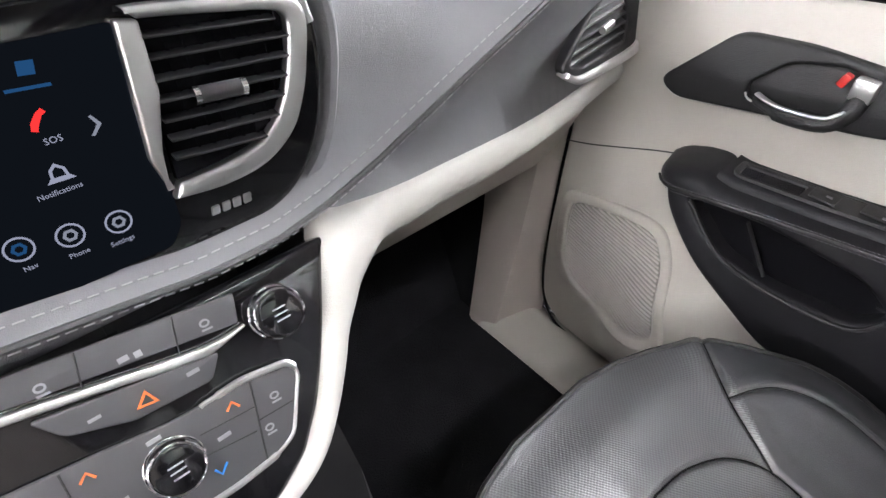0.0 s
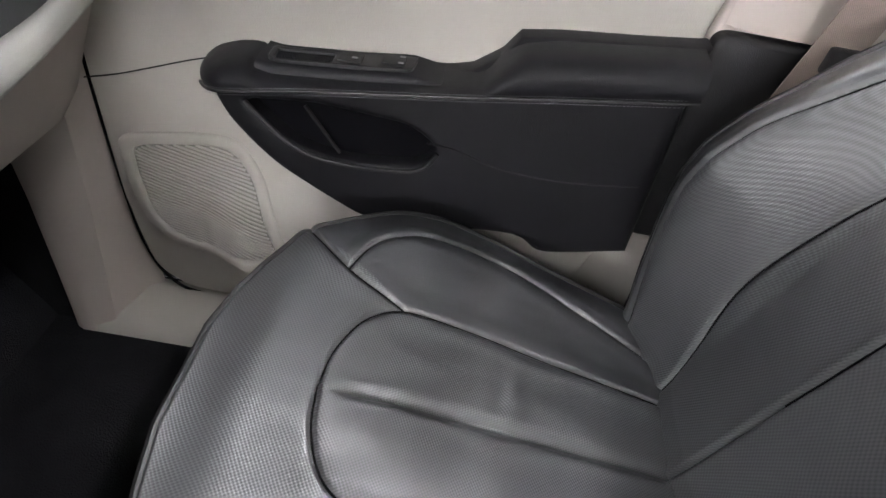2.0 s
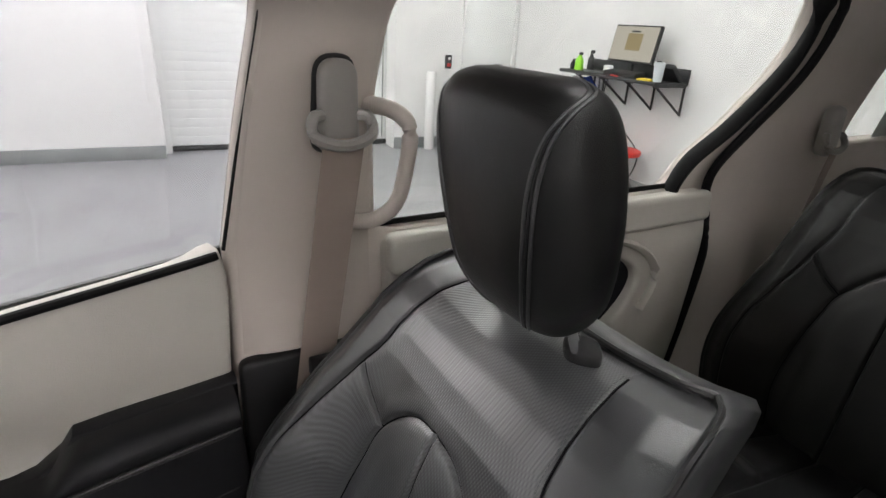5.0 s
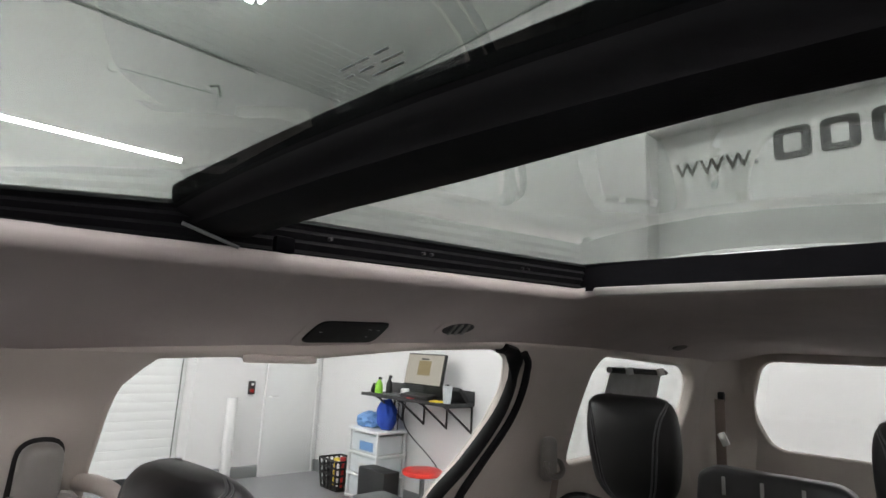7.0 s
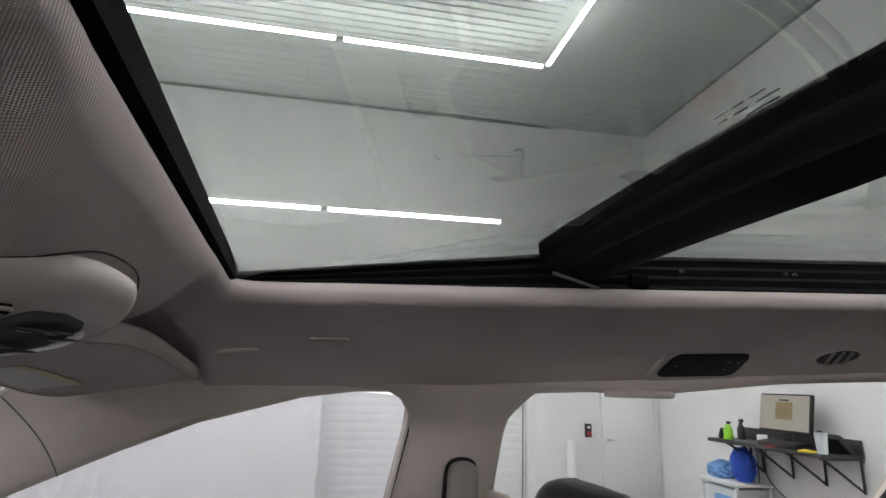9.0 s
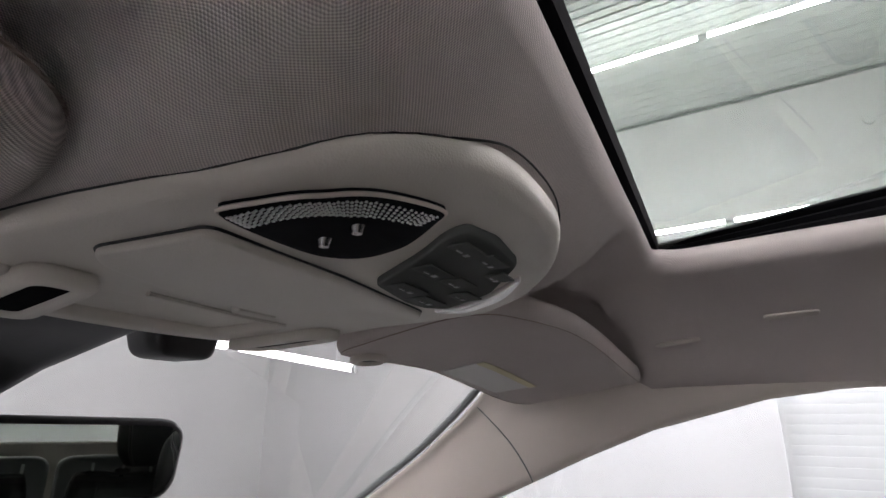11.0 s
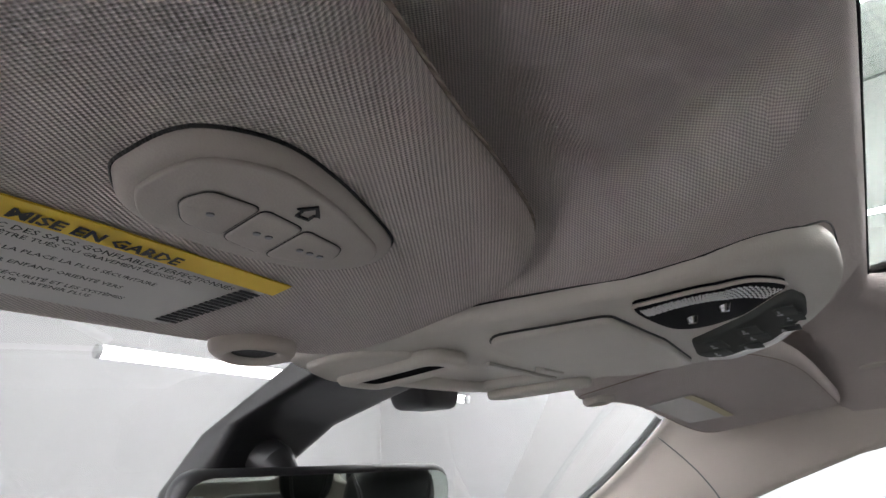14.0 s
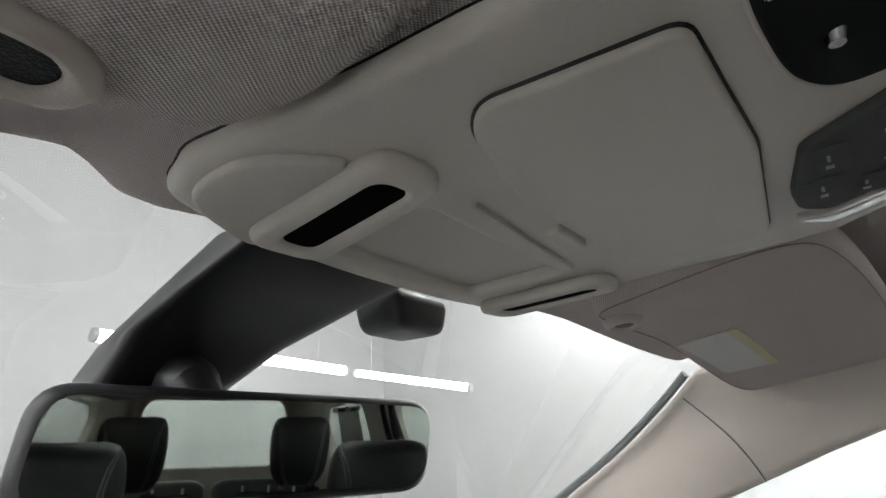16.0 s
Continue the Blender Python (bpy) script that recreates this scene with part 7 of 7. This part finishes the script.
    # frame and foot
    part("side_shield", sheet(rounded([(-0.20, 0.46), (0.33, 0.46), (0.36, 0.56), (0.0, 0.60), (-0.14, 0.64), (-0.22, 0.60)], 0.03), (), 0.04, 0.012, place=lambda u, v, w: Vector((SEATX + 0.245 + w, u, v))), M_BLACK, s)
    part("side_shield", sheet(rounded([(-0.20, 0.46), (0.33, 0.46), (0.36, 0.56), (0.0, 0.60), (-0.14, 0.64), (-0.22, 0.60)], 0.03), (), 0.04, 0.012, place=lambda u, v, w: Vector((SEATX - 0.245 + w, u, v))), M_BLACK, s)
    for sx in (-0.2, 0.2):
        part("runner", box((SEATX + sx, 0.10, 0.37), (0.04, 0.5, 0.18), 0.01), M_BLACK, s)
    return s


front_seat = make_seat("front_seat", "black perforated leather front seat with headrest", "seats")
B0 = Vector((SEATX, 0.15, 0.36))
row2 = copy_thing(front_seat, Matrix.Translation(B0 + Vector((-0.02, -1.045, 0.055))))
row2.name = "second_row_seat"
tagged(row2, "black leather second row seat with headrest", "car seat", "seats")
row2b = copy_thing(front_seat, Matrix.Translation(B0 + Vector((2 * (CX - SEATX) + 0.02, -1.045, 0.055))))
row2b.name = "second_row_seat"
tagged(row2b, "black leather second row seat with headrest", "car seat", "seats")
drv = copy_thing(front_seat, Matrix.Translation(B0 + Vector((2 * (CX - SEATX), -0.14, 0.0))))
drv.name = "front_seat"
tagged(drv, "black leather driver's seat with headrest", "car seat", "seats")

# the second row wears smoother leather, darkened to stand in for its shade
for r2 in (row2, row2b):
    for ch in r2.children:
        if ch.name.startswith(("cushion", "backrest", "headrest", "piping")):
            ch.data = ch.data.copy()
            for k in range(len(ch.data.materials)):
                ch.data.materials[k] = M_LEATHER_DIM
# its backrests stand lower, with a taller head
for r2 in (row2, row2b):
    pipes = [ch for ch in r2.children if ch.name.startswith("piping")]
    pipes.sort(key=lambda ch: sum(v.co.z for v in ch.data.vertices) / len(ch.data.vertices))
    for ch in [c for c in r2.children if c.name.startswith("backrest")] + pipes[1:]:
        ch.location.z -= 0.075
        zt = max(v.co.z for v in ch.data.vertices)
        for v in ch.data.vertices:
            v.co.z += 0.062 * sstep(zt - 0.17, zt - 0.03, v.co.z)

# third row bench
bench = thing("rear_bench", (CX, -2.6, 0.4), "black vinyl folding rear bench with pull loops", "bench")
for x0, x1 in ((-0.56, 0.02), (0.04, 0.60)):
    bk = part("back_panel", sheet(rounded([(x0, 0.62), (x1, 0.62), (x1 - 0.005, 1.165), (x1 - 0.06, 1.195), (x0 + 0.06, 1.195), (x0 + 0.005, 1.165)], 0.03), (), 0.10, 0.02, 0.1, lambda u, v, w: Vector((u, -2.50 - 0.22 * (v - 0.6) - w + 0.006 * math.sin(u * 22), v))), M_LEATHER, bench)
    part("bench_cushion", box(((x0 + x1) / 2, -2.30, 0.66), (x1 - x0, 0.42, 0.14), 0.04, seg=3), M_LEATHER, bench)
    for k in (0.3, 0.55, 0.8):
        xx = x0 + (x1 - x0) * k
        part("pull_loop", box((xx, -2.50 - 0.22 * 0.53 + 0.055, 1.13), (0.014, 0.006, 0.07), 0.002), M_SILVER, bench)

# ---- things in the hall, by the rear wall ----
outside = set(scene.collection.objects)
shelf = thing("wall_shelf", (3.93, YB + 0.2, 1.10), "dark wall shelf on triangular steel brackets", "shelf")
part("board", box((3.93, YB + 0.20, 1.115), (1.36, 0.40, 0.03), 0.004), M_SHELF, shelf)
part("back_lip", box((3.93, YB + 0.012, 1.185), (1.36, 0.02, 0.11), 0.003), M_SHELF, shelf)
for x in (3.27, 3.62, 3.97, 4.33):
    part("bracket", merge(tube([(x, YB + 0.02, 1.10), (x, YB + 0.02, 0.84)], 0.011, 6), tube([(x, YB + 0.02, 0.85), (x, YB + 0.37, 1.10)], 0.011, 6), tube([(x, YB + 0.02, 1.095), (x, YB + 0.39, 1.095)], 0.011, 6)), M_SHELF, shelf)
mon = thing("monitor", (3.79, YB + 0.22, 1.13), "flat computer monitor showing a pale document", "monitor")
TILT = pose(0, 0, 0, 10, 0, 0)
part("case", box((3.79, YB + 0.19, 1.415), (0.575, 0.04, 0.33), 0.008, rot=TILT), M_BLACK, mon)
part("display", box((3.79, YB + 0.212, 1.42), (0.55, 0.004, 0.30), rot=TILT), M_MON, mon, "lit display")
part("sheet_image", box((3.78, YB + 0.216, 1.435), (0.19, 0.003, 0.15), rot=TILT), M_MON2, mon)
part("heading", box((3.78, YB + 0.203, 1.525), (0.11, 0.003, 0.014), rot=TILT), M_SHELF, mon)
for k in range(5):
    part("text_bar", box((3.78 + 0.01 * (k % 2), YB + 0.2185 - 0.0022 * k, 1.40 + 0.018 * k), (0.14 - 0.03 * (k % 3), 0.002, 0.004), rot=TILT), M_SHELF, mon)
part("stand", box((3.79, YB + 0.20, 1.20), (0.06, 0.03, 0.16), 0.006), M_BLACK, mon)
part("foot", box((3.79, YB + 0.22, 1.14), (0.25, 0.16, 0.02), 0.006), M_BLACK, mon)
solid("keyboard", box((3.74, YB + 0.31, 1.155), (0.42, 0.13, 0.05), 0.008, rot=pose(0, 0, 0, -8, 0, 0)), M_BLACK, "black keyboard standing on the shelf", "keyboard")
solid("plastic_cup", cyl((3.30, YB + 0.33, 1.131), (3.30, YB + 0.33, 1.29), 0.036, 0.048, 20), M_CLEAR, "tall translucent plastic cup on the shelf", "cup")
tb = thing("telephone", (3.32, YB + 0.18, 1.13), "black desk telephone leaning on the shelf", "telephone")
part("body", box((3.34, YB + 0.17, 1.20), (0.19, 0.20, 0.05), 0.01, rot=pose(0, 0, 0, 40, 0, 10)), M_BLACK, tb)
part("handset", box((3.40, YB + 0.19, 1.23), (0.05, 0.19, 0.035), 0.012, rot=pose(0, 0, 0, 40, 0, 10)), M_BLACK, tb)
solid("notepad", box((3.60, YB + 0.275, 1.137), (0.15, 0.06, 0.014), 0.003), M_YELLOW, "bright yellow notepad on the shelf", "notepad")
solid("notepad", box((3.42, YB + 0.34, 1.137), (0.13, 0.10, 0.014), 0.003, rot=pose(0, 0, 0, 0, 0, 12)), M_YELLOW, "pale yellow notepad lying askew on the shelf", "notepad")
solid("marker_case", box((3.78, YB + 0.38, 1.136), (0.09, 0.03, 0.012), 0.003), M_RED, "red marker case on the shelf", "marker case")
solid("paper_roll", cyl((4.03, YB + 0.25, 1.131), (4.03, YB + 0.25, 1.21), 0.045, n=20, bevel=0.006), M_DOORW, "white paper roll on the wall shelf", "paper roll")
solid("pen_tray", box((4.12, YB + 0.33, 1.14), (0.3, 0.05, 0.018), 0.004), M_GREYP, "flat grey tray on the wall shelf", "tray")
for x, h, r, m, lb in ((4.42, 0.17, 0.045, M_GREEN, "lime green bottle with a trigger head"), (4.24, 0.20, 0.036, M_BLACK, "black spray bottle"), (4.52, 0.10, 0.03, M_BLACK, "small dark bottle")):
    b = thing("bottle", (x, YB + 0.30, 1.131), lb + " on the wall shelf", "bottle", "bottles on the shelf")
    part("body", cyl((x, YB + 0.30, 1.131), (x, YB + 0.30, 1.131 + h * 0.6), r, r * 0.9, n=18, bevel=0.008), m, b)
    part("neck", cyl((x, YB + 0.30, 1.131 + h * 0.6), (x, YB + 0.30, 1.131 + h * 0.85), r * 0.8, r * 0.3, 14), m, b)
    part("cap", box((x - 0.012, YB + 0.30, 1.131 + h * 0.93), (0.05, 0.02, h * 0.16), 0.005), M_BLACK, b)
cab = thing("cable", (4.1, YB + 0.06, 0.6), "thin black cables hanging below the shelf", "cable")
for i, (xa, xb) in enumerate(((4.42, 4.44), (4.33, 4.32), (4.40, 4.38), (4.2, 3.62))):
    part("strand", tube(spline([(xa, YB + 0.08, 1.10), (xa - 0.05, YB + 0.12, 0.8), (xb, YB + 0.10, 0.45), (xb + 0.05, YB + 0.12, 0.12)], False, 6), 0.006, 5), M_BLACK, cab)
# drawer tower
tw = thing("drawer_tower", (4.50, YB + 0.215, 0), "white plastic drawer tower with translucent drawers", "drawers")
for sx in (-0.25, 0.25):
    for sy in (-0.18, 0.18):
        part("post", box((4.50 + sx, YB + 0.215 + sy, 0.37), (0.03, 0.03, 0.70), 0.006), M_DOORW, tw)
for i in range(3):
    z = 0.06 + i * 0.225
    d = part("drawer", sheet(rounded([(-0.225, 0.0), (0.225, 0.0), (0.225, 0.185), (-0.225, 0.185)], 0.02), (), 0.36, 0.015, place=lambda u, v, w: Vector((4.50 + u, YB + 0.215 + w, z + v))), M_CLEAR, tw)
    part("shelf_frame", box((4.50, YB + 0.215, z - 0.018), (0.54, 0.40, 0.025), 0.006), M_DOORW, tw)
    if i:
        part("contents", box((4.44, YB + 0.40, z + 0.07), (0.24, 0.006, 0.09), 0.002), M_LBLUE if i == 2 else M_PAPER, d)
part("top", box((4.50, YB + 0.215, 0.735), (0.56, 0.42, 0.03), 0.008), M_DOORW, tw)
bag = bmesh.new()
bmesh.ops.create_icosphere(bag, subdivisions=4, radius=1)
for v in bag.verts:
    k = 1 + 0.16 * noise.noise(v.co * 2.2) + 0.05 * noise.noise(v.co * 7)
    v.co = Vector((v.co.x * 0.125 * k, v.co.y * 0.10 * k, max(-0.15, v.co.z * 0.17 * k)))
    v.co += Vector((4.36, YB + 0.215, 0.90))
solid("blue_bag", bag, M_BLUE, "crumpled blue fabric bag on the drawer tower", "bag")
rag = bmesh.new()
bmesh.ops.create_icosphere(rag, subdivisions=4, radius=1)
for v in rag.verts:
    k = 1 + 0.35 * noise.noise(v.co * 3.1 + Vector((4, 1, 0))) + 0.1 * noise.noise(v.co * 9)
    v.co = Vector((v.co.x * 0.15 * k, v.co.y * 0.12 * k, max(-0.055, v.co.z * 0.10 * k))) + Vector((4.66, YB + 0.22, 0.805))
solid("rag_heap", rag, M_LBLUE, "heap of light blue cleaning rags on the drawer tower", "rags")
# basket with bottles
bk = thing("basket", (5.12, YB + 0.27, 0), "black open-weave plastic basket filled with bottles", "basket")
for i in range(5):
    z = 0.02 + i * 0.078
    k = 0.82 + 0.18 * i / 4
    part("hoop", tube([(5.12 + sx * 0.20 * k, YB + 0.27 + sy * 0.15 * k, z) for sx, sy in ((-1, -1), (1, -1), (1, 1), (-1, 1))], 0.012, 6, True), M_BLACK, bk)
for i in range(18):
    a = i / 18
    for_side = int(a * 4)
    t = a * 4 - for_side
    c0 = [(-1, -1), (1, -1), (1, 1), (-1, 1)]
    p0, p1 = c0[for_side], c0[(for_side + 1) % 4]
    sx, sy = p0[0] + (p1[0] - p0[0]) * t, p0[1] + (p1[1] - p0[1]) * t
    part("stave", tube([(5.12 + sx * 0.165, YB + 0.27 + sy * 0.125, 0.02), (5.12 + sx * 0.20, YB + 0.27 + sy * 0.15, 0.33)], 0.012, 5), M_BLACK, bk)
part("floor", box((5.12, YB + 0.27, 0.015), (0.33, 0.25, 0.02), 0.004), M_BLACK, bk)
for x, h, m in ((5.05, 0.36, M_RED), (5.18, 0.33, M_YELLOW), (5.12, 0.30, M_DOORW)):
    solid("bottle", cyl((x, YB + 0.27, 0.028), (x, YB + 0.27, h), 0.035, n=14, bevel=0.006), m, "cleaning bottle standing in the basket", "bottle", "bottles in the basket")
ext = thing("fire_extinguisher", (4.95, YB + 0.07, 0.0), "small red fire extinguisher by the wall", "fire extinguisher")
part("tank", cyl((4.95, YB + 0.07, 0.0), (4.95, YB + 0.07, 0.42), 0.055, n=18, bevel=0.02), M_RED, ext)
part("valve", cyl((4.95, YB + 0.07, 0.42), (4.95, YB + 0.07, 0.50), 0.018, n=10), M_BLACK, ext)
# computer tower, crate, stool
pc = thing("computer_tower", (4.02, YB + 0.53, 0), "black desktop computer tower on the floor", "computer")
part("case", box((4.02, YB + 0.53, 0.225), (0.42, 0.19, 0.43), 0.008), M_BLACK, pc)
part("front", box((4.236, YB + 0.53, 0.225), (0.012, 0.175, 0.41), 0.004), M_GLOSS, pc)
for sx in (-0.16, 0.16):
    part("foot", box((4.02 + sx, YB + 0.53, 0.006), (0.05, 0.16, 0.012), 0.002), M_BLACK, pc)
cr = thing("crate", (3.60, YB + 0.78, 0), "grey lidded plastic crate on the floor", "crate")
part("body", box((3.60, YB + 0.78, 0.13), (0.44, 0.32, 0.26), 0.015), M_GREYP, cr)
part("lid", box((3.60, YB + 0.78, 0.272), (0.47, 0.35, 0.03), 0.008), M_GREYP, cr)
for sx in (-0.235, 0.235):
    part("clasp", box((3.60 + sx, YB + 0.78, 0.245), (0.012, 0.08, 0.05), 0.004), M_BLACK, cr)
STX, STY = 3.66, YB + 0.27
stl = thing("stool", (STX, STY, 0), "low rolling work stool with a red pad", "stool")
part("pad", cyl((STX, STY, 0.42), (STX, STY, 0.47), 0.20, n=28, bevel=0.018), M_REDP, stl, "red padded seat")
part("column", cyl((STX, STY, 0.12), (STX, STY, 0.42), 0.025, n=12), M_GREYP, stl)
part("tray", cyl((STX, STY, 0.10), (STX, STY, 0.13), 0.17, n=24, bevel=0.008), M_GREYP, stl)
for i in range(5):
    a = i * 2 * math.pi / 5
    c = Vector((STX + 0.2 * math.cos(a), STY + 0.2 * math.sin(a), 0))
    part("leg", tube([(STX, STY, 0.11), c + Vector((0, 0, 0.09))], 0.016, 6), M_GREYP, stl)
    part("caster", cyl(c + Vector((-0.012, 0, 0.035)), c + Vector((0.012, 0, 0.035)), 0.035, n=14), M_RED, stl)
square_with_hall(outside)
